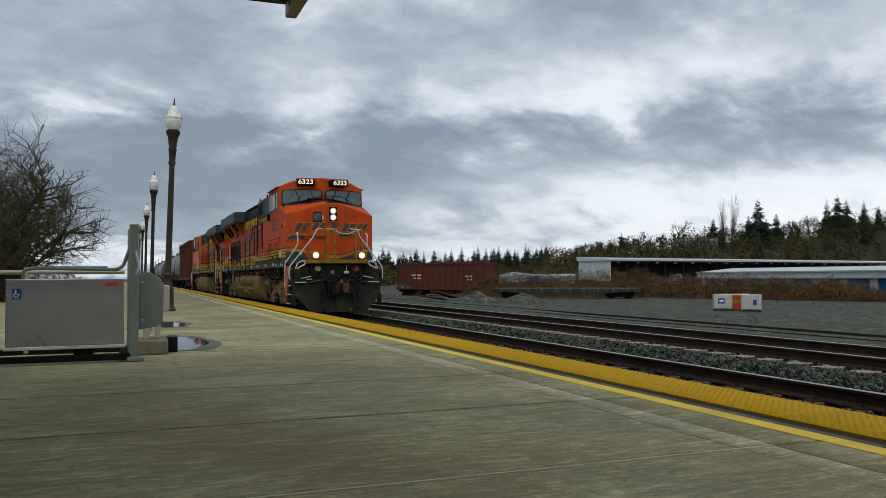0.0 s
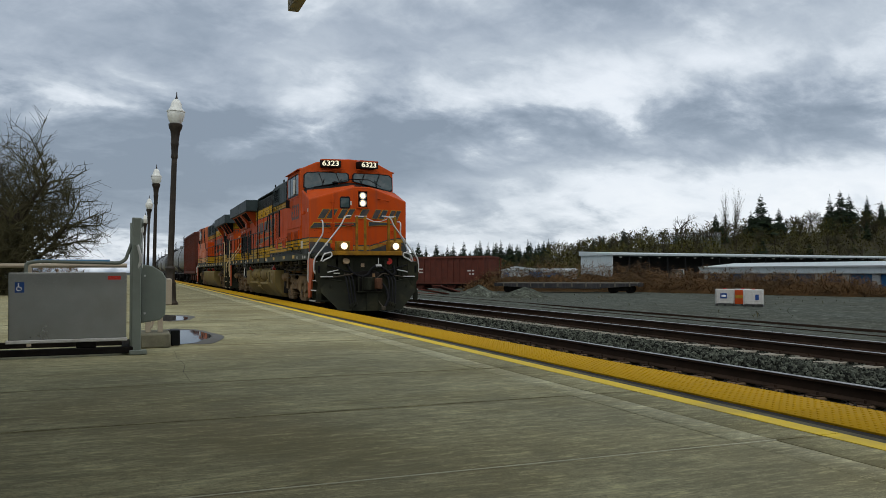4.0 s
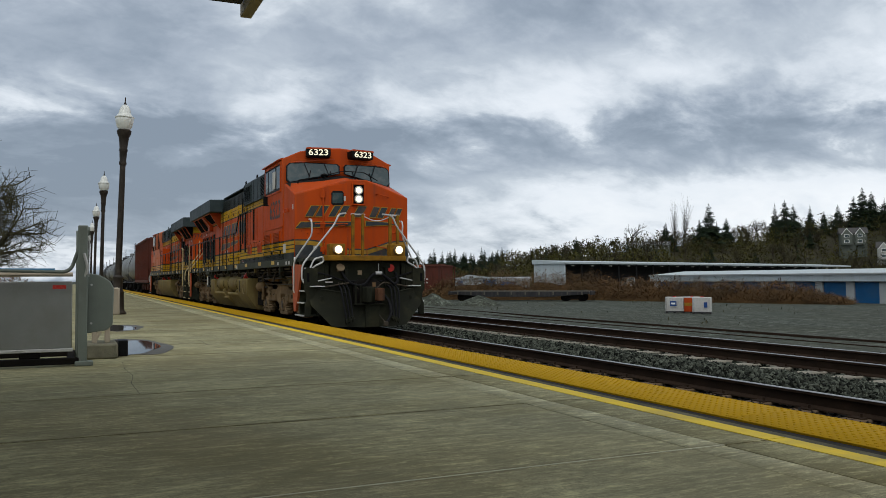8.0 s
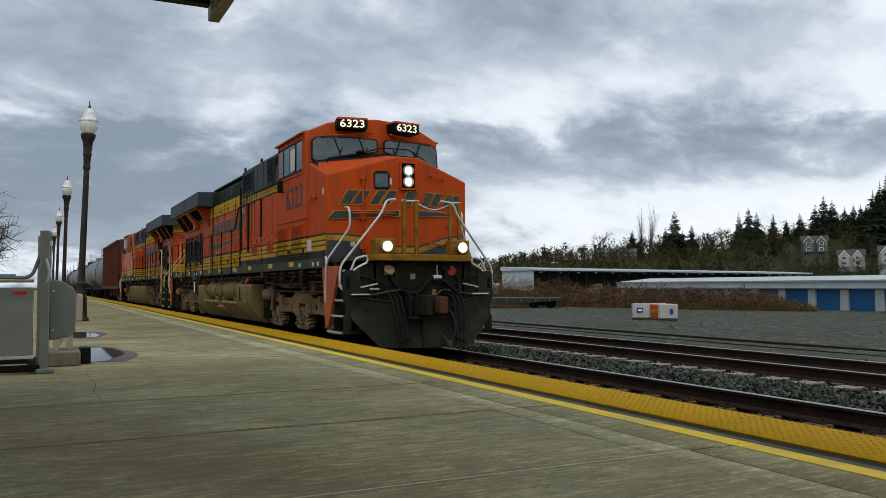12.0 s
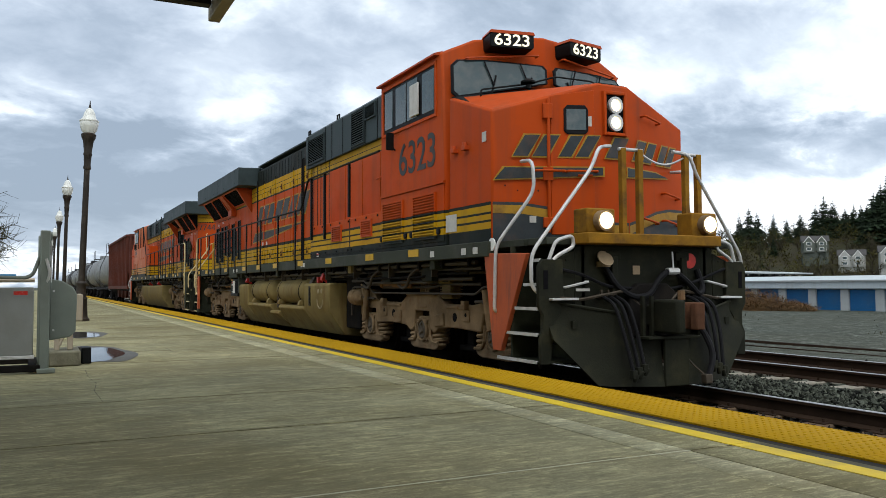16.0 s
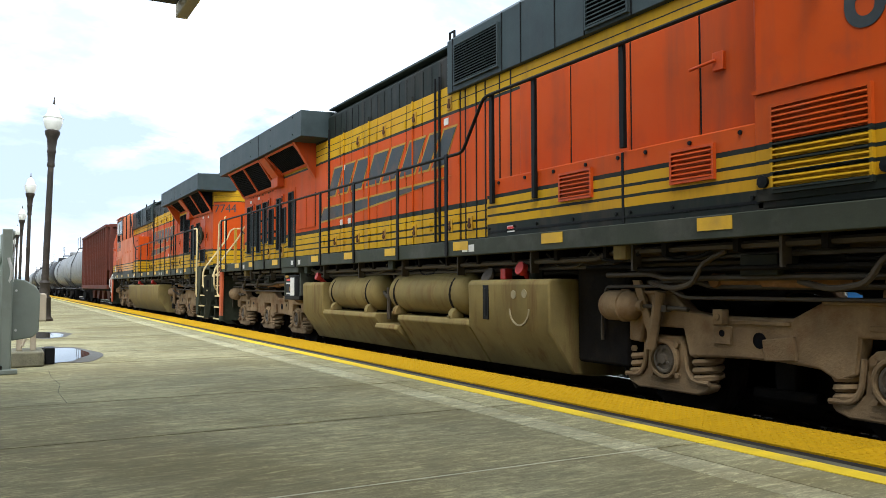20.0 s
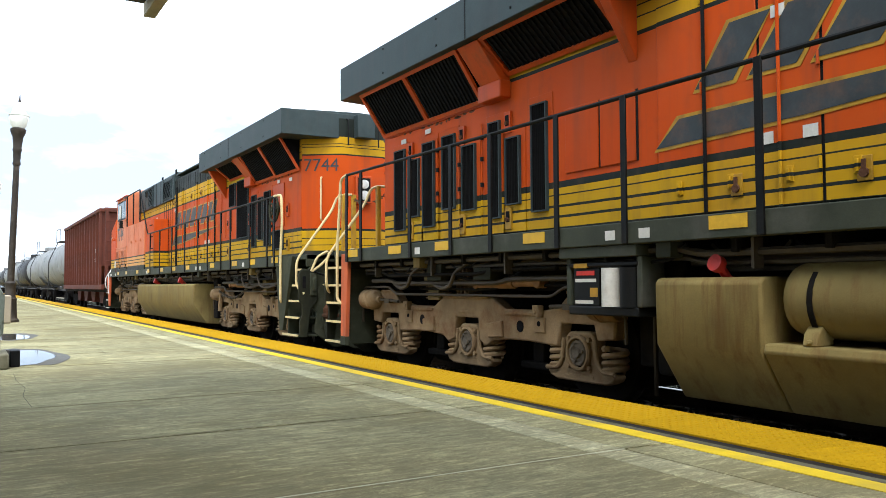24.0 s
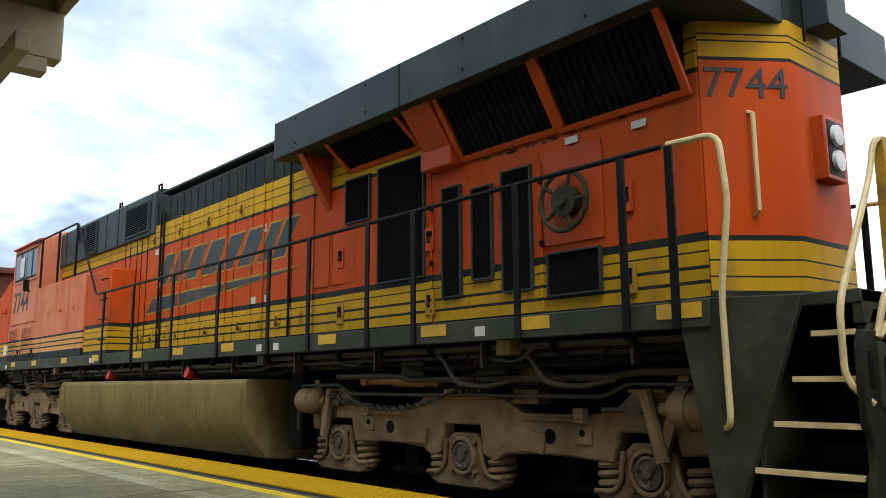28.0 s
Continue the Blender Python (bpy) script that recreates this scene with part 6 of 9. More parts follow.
        part("loop_handle", Shape().tube(soft_path([(q * 1.36, -1.0, 1.40), (q * 1.26, -1.02, 1.66), (q * 1.05, -1.03, 1.72), (q * 1.03, -1.03, 1.60), (q * 1.24, -1.02, 1.50), (q * 1.34, -1.0, 1.40)], 0.06), 0.021, 8), SILVER, root)
        end_steps(root, q, -0.0, -1, PAINT_ORANGE_FADED, SILVER, "front")
        part("cut_lever", Shape().tube(soft_path([(q * 0.15, -1.08, 0.92), (q * 0.4, -1.1, 1.12), (q * 1.0, -1.06, 1.02), (q * 1.3, -1.0, 1.06)], 0.06), 0.018, 6), PIPE, root)
        for i in range(3):
            x = 0.52 + 0.09 * i
            hose = part("air_hose", Shape().tube(soft_path([(q * (x - 0.02), -1.04, 1.06), (q * x, -1.30, 0.98), (q * (x - 0.02), -1.42, 0.66), (q * (x - 0.03 - 0.02 * i), -1.50, 0.34 - 0.03 * i)], 0.14), 0.021, 7), RUBBER, root)
            z = 0.33 - 0.03 * i
            part("glad_hand", Shape().box(q * (x - 0.03 - 0.02 * i) - 0.03, q * (x - 0.03 - 0.02 * i) + 0.03, -1.54, -1.47, z - 0.07, z + 0.02).rod((q * (x - 0.03 - 0.02 * i), -1.51, z - 0.10), (q * (x - 0.06 - 0.02 * i), -1.53, z - 0.02), 0.026, n=8), PILOT, hose, "", 0.008)
            part("hose_valve", Shape().rod((q * (x - 0.02), -0.98, 1.06), (q * (x - 0.02), -1.06, 1.06), 0.03, n=8).box(q * (x - 0.02) - 0.012, q * (x - 0.02) + 0.012, -1.05, -1.03, 1.06, 1.13), PIPE, hose)
        for x, z in ((1.18, 1.40), (1.10, 1.46), (1.30, 1.36), (1.34, 1.10), (1.24, 0.98), (1.14, 1.34), (0.9, 1.30), (1.05, 0.92)):
            part("pilot_bolt", Shape().rod((q * x, -0.985, z), (q * x, -0.998, z), 0.016, n=6), PILOT, root)
        # no opening here: a black patch gives the slot its shade
        part("pilot_slot_shade", Shape().prism([(q * 1.33, 1.18), (q * 1.38, 1.18), (q * 1.39, 1.34), (q * 1.34, 1.36)], "y", -0.99, -0.983), GRILLE, root, "", 0.006)
    part("brake_hose", Shape().tube(soft_path([(0.36, -1.10, 0.86), (0.42, -1.40, 0.72), (0.44, -1.56, 0.42), (0.30, -1.62, 0.20)], 0.16), 0.034, 8), RUBBER, root, "thick brake hose")
    part("hose_coupling", Shape().box(0.22, 0.32, -1.66, -1.58, 0.12, 0.22), PIPE, root, "", 0.012)
    part("hose_chain", Shape().tube([(0.10 + 0.16 * t / 8, -1.30 - 0.28 * t / 8, 0.62 - 0.40 * t / 8 - 0.05 * math.sin(math.pi * t / 8)) for t in range(9)], 0.010, 5), PIPE, root, "thin rusty chain")
    part("lift_chain", Shape().rod((0.28, -1.10, 1.56), (0.28, -1.12, 1.30), 0.010, n=5), SILVER, root)
    part("cable_clip", Shape().rod((0.20, -1.10, 1.335), (0.36, -1.10, 1.335), 0.042, n=10), SILVER, root, "bright cable clip")
    part("warning_plate", Shape().box(-0.20, -0.10, -0.992, -0.985, 1.30, 1.40), BEIGE_PLATE, root, "small tan plate")
    part("step_notice", Shape().box(-0.98, -0.80, -0.992, -0.986, 1.115, 1.145), PLACARD, root)
    part("round_sign", Shape().rod((-1.465, -0.02, 1.66), (-1.48, -0.02, 1.66), 0.075, n=18), LETTER, root, "round white notice")
    cp = part("coupler", Shape().box(-0.11, 0.11, -1.35, -0.9, 0.72, 0.96).prism([(-0.20, -1.30), (-0.24, -1.52), (-0.20, -1.70), (-0.10, -1.72), (-0.08, -1.56), (0.04, -1.52), (0.14, -1.40), (0.14, -1.28)], "z", 0.66, 1.02), PILOT, root, "dark coupler head", 0.025)
    part("knuckle", Shape().prism([(0.02, -1.50), (0.14, -1.40), (0.22, -1.46), (0.24, -1.62), (0.16, -1.72), (0.06, -1.70), (0.04, -1.62), (0.12, -1.60), (0.10, -1.54)], "z", 0.70, 0.99), RUST_IRON, cp, "rusty knuckle", 0.015)
    part("coupler_box", Shape().box(-0.42, 0.42, -1.0, -0.92, 0.58, 1.16), PILOT, root, "", 0.02)
    part("cable", Shape().tube(soft_path([(-0.62, -1.0, 1.42), (-0.50, -1.08, 1.16), (-0.28, -1.10, 1.04), (-0.06, -1.10, 1.06), (0.10, -1.10, 1.28), (0.28, -1.10, 1.36), (0.50, -1.10, 1.22), (0.68, -1.10, 1.06), (0.78, -1.06, 1.14), (0.74, -1.0, 1.36)], 0.2, 6), 0.034, 8), RUBBER, root)
    part("receptacle", Shape().lathe([(0.01, 0.0), (0.10, 0.0), (0.10, 0.012), (0.01, 0.02)], 16, Matrix.Translation((-0.64, -1.06, 1.47)) @ Matrix.Rotation(radians(55), 4, "X")).box(-0.70, -0.56, -1.05, -0.985, 1.38, 1.44), BEIGE_PLATE, root, "open receptacle lid")
    part("jumper_cable", Shape().tube(soft_path([(-1.22, -1.0, 1.36), (-0.95, -1.05, 1.30), (-0.6, -1.05, 1.16), (0.2, -1.06, 1.12), (0.6, -1.06, 1.20), (1.2, -1.0, 1.38)], 0.15), 0.018, 6), RUBBER, root)
    part("tag_disc", Shape().rod((0.62, -0.99, 1.46), (0.62, -1.02, 1.46), 0.09, n=14), RED, root, "red round tag")
    for q in (-1, 1):
        part("pilot_step", Shape().box(q * 1.02, q * 1.36, -1.10, -0.985, 1.02, 1.045), SILVER, root, "worn tread strip", 0.004)
        part("pilot_bracket", Shape().box(q * 0.46, q * 0.54, -1.06, -0.985, 1.10, 1.50).box(q * 0.40, q * 0.60, -1.03, -0.985, 1.46, 1.56), PILOT, root, "", 0.01)
        part("grab_loop", Shape().tube(soft_path([(q * 1.16, -0.99, 1.16), (q * 1.16, -1.06, 1.16), (q * 0.86, -1.06, 1.22), (q * 0.86, -0.99, 1.22)], 0.03), 0.014, 6), SILVER, root)
    part("decal_plate", Shape().box(-1.28, -1.20, -0.992, -0.985, 1.20, 1.26).box(1.22, 1.30, -0.992, -0.985, 1.16, 1.36), PLACARD, root)
    part("coupler_shank_guide", Shape().prism([(-0.34, 0.60), (0.34, 0.60), (0.34, 1.10), (0.20, 1.20), (-0.20, 1.20), (-0.34, 1.10)], "y", -1.10, -1.0), UNDER, root, "", 0.02)
    part("coupler_pin", Shape().rod((0.02, -1.52, 1.02), (0.02, -1.52, 1.12), 0.04, n=8), TRUCK, root)
    # rear end
    part("rear_plate", Shape().prism([(-1.36, 0.95), (-1.36, 1.40), (-1.20, 1.60), (1.20, 1.60), (1.36, 1.40), (1.36, 0.95), (1.16, 0.74), (1.20, 0.40), (0.86, 0.16), (-0.86, 0.16), (-1.20, 0.40), (-1.16, 0.74)], "y", 20.22, 20.28), WELL, root, "olive grey rear pilot plate", 0.012)
    for q in (-1, 1):
        for x, z in ((1.2, 1.3), (1.0, 1.45), (0.95, 0.6), (0.85, 1.2), (0.7, 0.4), (1.24, 1.05), (1.08, 0.5), (0.98, 0.9), (1.1, 1.15)):
            part("plate_bolt", Shape().rod((q * x, 20.28, z), (q * x, 20.295, z), 0.018, n=6), WELL, root)
        part("plate_bracket", Shape().box(q * 1.18, q * 1.30, 20.28, 20.34, 1.02, 1.40).box(q * 1.21, q * 1.27, 20.34, 20.38, 1.10, 1.32), WELL, root, "", 0.015)
        part("cut_lever", Shape().tube(soft_path([(q * 0.15, 20.4, 0.98), (q * 0.5, 20.38, 1.16), (q * 0.9, 20.33, 1.30), (q * 1.24, 20.34, 1.42)], 0.06), 0.018, 6), PAINT_BLACK, root)
        part("grab_bar", Shape().tube(soft_path([(q * 1.05, 20.28, 1.20), (q * 1.05, 20.36, 1.20), (q * 0.62, 20.36, 1.20), (q * 0.62, 20.28, 1.20)], 0.03), 0.014, 6), CREAM, root)
        part("uncoupling_bracket", Shape().prism([(q * 0.88, 0.62), (q * 1.04, 0.62), (q * 1.06, 0.80), (q * 1.0, 0.88), (q * 0.90, 0.84)], "y", 20.28, 20.44).box(q * 0.84, q * 1.08, 20.30, 20.48, 0.66, 0.72), RUST_IRON, root, "rusty brown bracket", 0.015)
        part("plough_bar", Shape().rod((q * 0.5, 20.31, 0.46), (q * 0.95, 20.31, 0.46), 0.012, n=6), PIPE, root)
    part("rear_plough", Shape().prism([(-1.1, 0.72), (1.1, 0.72), (1.0, 0.32), (0.5, 0.12), (-0.5, 0.12), (-1.0, 0.32)], "y", 20.285, 20.32), WELL, root, "", 0.012)
    part("rear_deck", Shape().box(-1.35, 1.35, 19.3, 20.28, 1.62, 1.70), PAINT_SILL, root, "", 0.008)
    part("deck_skirt", Shape().box(-1.34, 1.34, 20.22, 20.28, 1.50, 1.70), WELL, root, "", 0.008)
    part("draft_box", Shape().box(-0.45, 0.45, 20.0, 20.36, 0.56, 1.22), PILOT, root, "", 0.015)
    rc2 = part("rear_coupler", Shape().box(-0.12, 0.12, 20.2, 20.62, 0.70, 0.98).prism([(-0.22, 20.88), (0.02, 20.92), (0.06, 20.76), (0.24, 20.78), (0.26, 20.56), (-0.24, 20.56)], "z", 0.66, 1.02), RUST_IRON, root, "rusty knuckle coupler", 0.03)
    if s > 0:
        part("jumper_cable", Shape().tube(soft_path([(0.62, 20.32, 1.40), (0.60, 20.52, 1.34), (0.48, 20.74, 1.12), (0.40, 20.86, 1.02), (0.36, 21.05, 1.12)], 0.12), 0.030, 8), HOSE_YELLOW, root, "yellow jumper cable")
        part("receptacle", Shape().lathe([(0.01, 0), (0.11, 0), (0.11, 0.015), (0.01, 0.03)], 16, Matrix.Translation((0.72, 20.42, 1.52)) @ Matrix.Rotation(radians(-50), 4, "X")).box(0.64, 0.80, 20.28, 20.42, 1.40, 1.48), BEIGE_PLATE, root, "open receptacle lid")
        part("plastic_wrap", Shape().prism([(0.80, 1.05), (0.84, 1.30), (0.78, 1.50), (0.66, 1.46), (0.70, 1.24), (0.76, 1.10)], "y", 20.40, 20.43), PLACARD, root, "scrap of pale plastic sheet", 0.01)
    rm = CREAM if s > 0 else SILVER
    for q in (-1, 1):
        end_steps(root, q, 19.42 + back, 1, WELL if s > 0 else PAINT_ORANGE_FADED, CREAM, "rear_wide" if s > 0 else "rear_narrow")
        path = [(19.62, 0.90), (19.73, 0.97), (19.73, 1.72), (19.65, 2.25), (19.60, 2.72), (19.40, 2.76)] if s < 0 else [(19.44, 0.88), (19.53, 0.92), (19.52, 1.72), (19.60, 2.3), (19.56, 2.75), (19.18, 2.76)]
        part("rear_handrail", Shape().tube(soft_path([(q * 1.46, *path[0])] + [(q * 1.53, yy, zz) for yy, zz in path[1:]], 0.1), 0.021, 8), CREAM, root, "cream bent handrail")
        part("rear_handrail", Shape().tube(soft_path([(q * 1.40, 20.32, 1.05), (q * 1.50, 20.22, 1.18), (q * 1.50, 20.22, 1.60), (q * 0.86, 20.2, 2.46), (q * 0.76, 20.2, 2.72), (q * 0.5, 20.2, 2.74)], 0.12), 0.021, 8), CREAM, root, "cream bent handrail")
        part("loop_handle", Shape().tube(soft_path([(q * 1.28, 20.32, 1.42), (q * 1.18, 20.34, 1.66), (q * 1.0, 20.34, 1.76), (q * 0.96, 20.34, 1.68), (q * 1.10, 20.34, 1.54), (q * 1.26, 20.32, 1.42)], 0.06), 0.021, 8), CREAM, root)
        for x in (0.46, 0.64):
            part("chain_post", Shape().box(q * x - 0.035, q * x + 0.035, 20.16, 20.23, 1.70, 2.74), PAINT_YELLOW, root, "yellow post", 0.006)
        part("corner_rail", Shape().tube([(q * 0.70, 18.99 + tail, 2.35), (q * 0.74, 19.05 + tail, 2.38), (q * 0.74, 19.05 + tail, 3.10), (q * 0.70, 18.99 + tail, 3.13)], 0.017, 6), CREAM, root)
        for i in range(3):
            part("air_hose", Shape().tube(soft_path([(q * (0.66 + 0.09 * i), 20.28, 1.12), (q * (0.66 + 0.09 * i), 20.42, 1.02), (q * (0.60 + 0.07 * i), 20.62, 0.62), (q * (0.5 + 0.06 * i), 20.90, 0.42), (q * (0.44 + 0.05 * i), 21.0, 0.44)], 0.18), 0.026, 7), HOSE_GREY, root)
    for q in (-1, 1):
        links = Shape()
        for i in range(13):
            c = Vector((q * 0.46, 20.23 + 0.04 * i, 2.66 - 0.11 * math.sin(math.pi * i / 25)))
            dz, dx = (0.020, 0.0) if i % 2 else (0.0, 0.020)
            links.tube([c + Vector((dx, -0.028, dz)), c + Vector((dx, 0.028, dz)), c + Vector((-dx, 0.028, -dz)), c + Vector((-dx, -0.028, -dz)), c + Vector((dx, -0.028, dz))], 0.006, 4)
        part("safety_chain", links, PIPE, root, "sagging safety chain")
    lamp = part("rear_lamp_box", Shape().box(-0.16, 0.16, 19.18 + tail, 19.30 + tail, 2.66, 3.16), PAINT_ORANGE, root, "", 0.012)
    part("lamp_recess", Shape().box(-0.12, 0.12, 19.295 + tail, 19.305 + tail, 2.7, 3.12), PAINT_BLACK, lamp)
    for z in (2.81, 3.01):
        part("lamp_lens", Shape().lathe([(0.005, 0), (0.085, 0), (0.08, 0.03), (0.005, 0.04)], 18, Matrix.Translation((0, 19.305 + tail, z)) @ Matrix.Rotation(radians(-90), 4, "X")), SILVER, lamp, "unlit round lamp")
    part("pipe_box", Shape().prism([(-0.17, 3.84), (0.17, 3.84), (0.17, 4.26), (-0.17, 4.26)], "y", y1 - 0.02, y1 + 0.16), PAINT_DARK, root, "", 0.01)
    if number:
        for q in (-1, 1):
            words("end_number", "7744" if s > 0 else number, 0.33, DECAL, root, Matrix.Translation((q * 0.712, 18.996 + tail, 3.34)) @ Matrix.Rotation(radians(180 - q * 35.9), 4, "Z") @ Matrix.Rotation(radians(90), 4, "X"), 0.003, "dark numerals")
    # fuel tank
    low = [(0.85, 0.25), (1.16, 0.28), (1.46, 0.72), (1.47, 1.20), (1.43, 1.24)]
    if tank_kind == "reservoirs":
        lower = [(0.85, 0.25), (1.16, 0.28), (1.46, 0.72), (1.44, 0.78), (0.80, 0.78)]
        for q in (-1, 1):
            ln = [(q * x, z) for x, z in low]
            lo = [(q * x, z) for x, z in lower]
            part("fuel_tank_end", Shape().prism([(0, 0.25)] + ln + [(0, 1.24)], "y", 6.0, 7.578), TANK, root, "tan dusty tank end", 0.02)
            part("fuel_tank_end", Shape().prism([(0, 0.25)] + ln + [(0, 1.24)], "y", 12.45, 13.45), TANK, root, "tan dusty tank end", 0.02)
            part("fuel_tank", Shape().prism([(0, 0.25)] + lo + [(0, 0.78)], "y", 7.58, 9.52), TANK, root, "tan dusty fuel tank", 0.015)
            part("fuel_tank", Shape().prism([(0, 0.25)] + [(q * x, z - (0.14 if z > 0.7 else 0)) for x, z in lower] + [(0, 0.64)], "y", 9.522, 10.28), TANK, root, "", 0.015)
            part("fuel_tank", Shape().prism([(0, 0.25)] + lo + [(0, 0.78)], "y", 10.282, 12.448), TANK, root, "tan dusty fuel tank", 0.015)
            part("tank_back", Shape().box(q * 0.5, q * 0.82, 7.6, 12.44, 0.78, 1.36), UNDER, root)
            for a, b in ((7.78, 9.98), (10.38, 12.40)):
                prof = [(0.01, 0), (0.16, 0.02), (0.24, 0.08), (0.27, 0.16), (0.27, b - a - 0.16), (0.24, b - a - 0.08), (0.16, b - a - 0.02), (0.01, b - a)]
                tk = part("air_reservoir", Shape().lathe(prof, 24, Matrix.Translation((q * 1.16, b, 1.08)) @ Matrix.Rotation(radians(90), 4, "X")), TANK, root, "tan cylindrical air reservoir")
                for y in (a + 0.3, b - 0.3):
                    part("strap", Shape().lathe([(0.268, -0.02), (0.277, -0.02), (0.277, 0.02), (0.268, 0.02)], 24, Matrix.Translation((q * 1.16, y, 1.07)) @ Matrix.Rotation(radians(90), 4, "X")), UNDER, tk)
                    part("cradle", Shape().prism([(q * 1.26, 0.78), (q * 1.44, 0.78), (q * 1.42, 0.86), (q * 1.33, 0.95), (q * 1.26, 0.90)], "y", y - 0.055, y + 0.055).rod((q * 1.41, y, 0.80), (q * 1.45, y, 0.81), 0.02, n=6), TANK, tk, "", 0.008)
            part("valve_pipe", Shape().tube(soft_path([(q * 1.0, 9.9, 0.75), (q * 1.2, 10.05, 1.1), (q * 1.2, 10.2, 1.42)], 0.1), 0.02, 6).tube(soft_path([(q * 1.25, 9.95, 1.08), (q * 1.3, 10.15, 1.0), (q * 1.25, 10.4, 1.08)], 0.08), 0.03, 6).rod((q * 1.3, 10.12, 0.7), (q * 1.3, 10.12, 1.15), 0.035), PIPE, root)
            if q == s:
                for y, z in ((6.62, 1.08), (6.42, 1.09)):
                    part("chalk_mark", Shape().rod((q * 1.462, y, z), (q * 1.476, y, z), 0.045, n=12), CHALK, root, "chalk drawing on the tank")
                arc = [(q * 1.466, 6.52 + 0.18 * math.cos(math.pi * (1 + i / 10)), 0.93 + 0.17 * math.sin(math.pi * (1 + i / 10))) for i in range(11)]
                part("chalk_mark", Shape().tube(arc, 0.012, 4), CHALK, root, "chalk drawing on the tank")
            part("fuel_gauge", Shape().box(q * 1.465, q * 1.475, 7.12, 7.24, 0.80, 1.18).box(q * 1.47, q * 1.482, 7.16, 7.20, 0.84, 1.14), PAINT_BLACK, root, "dark sight gauge", 0.004)
            for y, z, r in ((12.9, 1.33, 0.05), (6.60, 1.34, 0.055)):
                part("filler_cap", Shape().rod((q * 1.25, y, 1.22), (q * 1.36, y, z), r * 0.7).rod((q * 1.35, y, z), (q * 1.41, y, z + 0.02), r * 1.3, n=12), RED, root, "red filler cap")
        part("valve_box", Shape().box(s * 1.28, s * 1.38, 6.92, 7.02, 1.24, 1.36), RED, root, "small red shut-off box", 0.01)
        part("valve_body", Shape().rod((s * 1.26, 6.50, 1.22), (s * 1.26, 6.50, 1.40), 0.075, n=12), PILOT, root)
        part("cooler_bracket", Shape().box(s * 1.20, s * 1.50, 13.62, 14.62, 1.42, 1.52).box(s * 1.20, s * 1.46, 13.60, 13.66, 1.0, 1.42).box(s * 1.20, s * 1.46, 14.50, 14.56, 1.0, 1.42), PAINT_SILL, root, "dark bracket under the sill", 0.01)
        box = part("cooler_box", Shape().box(s * 1.18, s * 1.42, 13.66, 14.50, 0.98, 1.36).box(s * 1.18, s * 1.47, 13.64, 14.52, 0.92, 1.0).box(s * 1.18, s * 1.47, 13.64, 14.52, 1.34, 1.38), PAINT_BLACK, root, "black electrical box", 0.012)
        part("filter_canister", Shape().rod((s * 1.43, 13.98, 1.0), (s * 1.43, 13.98, 1.33), 0.095, n=16), PLACARD, box, "white ribbed canister")
        part("filter_canister", Shape().rod((s * 1.43, 13.76, 1.0), (s * 1.43, 13.76, 1.33), 0.09, n=16), PAINT_BLACK, box, "black canister")
        part("box_face", Shape().box(s * 1.42, s * 1.455, 14.12, 14.46, 1.0, 1.33), PAINT_BLACK, box, "", 0.006)
        for y0_, y1_, z0_, z1_, mt in ((14.18, 14.42, 1.27, 1.31, RED), (14.16, 14.44, 1.21, 1.24, PLACARD), (14.14, 14.24, 1.08, 1.16, PAINT_YELLOW), (14.20, 14.44, 1.02, 1.05, PLACARD), (14.26, 14.44, 1.335, 1.375, PAINT_YELLOW), (13.70, 13.82, 1.01, 1.04, PAINT_YELLOW)):
            part("box_label", Shape().box(s * 1.456, s * (1.475 if z0_ > 1.33 or y0_ < 14 else 1.459), y0_, y1_, z0_, z1_), mt, box)
        part("recess_dial", Shape().lathe([(0.01, 0), (0.10, 0), (0.10, 0.04), (0.075, 0.045), (0.01, 0.03)], 18, Matrix.Translation((s * 1.36, 7.28, 1.27)) @ Matrix.Rotation(radians(60 * s), 4, "Y")), PIPE, root, "round fuel dial")
    else:
        for q in (-1, 1):
            part("fuel_tank", Shape().prism([(0, 0.25)] + [(q * x, z) for x, z in low] + [(0, 1.24)], "y", 5.62, 13.05), TANK, root, "long tan dusty fuel tank", 0.02)
            part("tank_seam", Shape().box(q * 1.47, q * 1.476, 6.9, 6.93, 0.8, 1.2), TANK, root)
            for y in (8.0, 11.2):
                part("filler_cap", Shape().rod((q * 1.25, y, 1.22), (q * 1.36, y, 1.33), 0.05).rod((q * 1.35, y, 1.33), (q * 1.41, y, 1.35), 0.08, n=12), RED, root, "red filler cap")
    part("tank_hanger", Shape().box(-1.15, 1.15, 5.2, 5.95, 0.42, 1.5), UNDER, root, "", 0.03)
    part("tank_hanger", Shape().box(-1.10, 1.10, 13.48, 13.80, 0.42, 1.5), UNDER, root, "", 0.03)
    # handrails along both walkways
    for q in (-1, 1):
        part("handrail", Shape().tube(soft_path([(q * 1.52, 3.4, 3.27), (q * 1.52, 7.12, 3.27), (q * 1.52, 7.6, 2.72), (q * 1.52, 19.40 + back, 2.76)] if s < 0 or q != s else [(q * 1.52, 3.2, 4.22), (q * 1.52, 6.2, 4.22), (q * 1.52, 7.5, 2.74), (q * 1.52, 19.40 + back, 2.76)], 0.1), 0.02, 8), PAINT_BLACK, root, "dark handrail")
        for y, low_z in ((4.85, 2.36), (6.19, 2.05), (7.0, 2.07)) if s < 0 or q != s else ():
            part("rail_post", Shape().box(q * 1.47, q * 1.51, y - 0.03, y + 0.03, low_z, 3.27), PAINT_BLACK, root, "", 0.006)
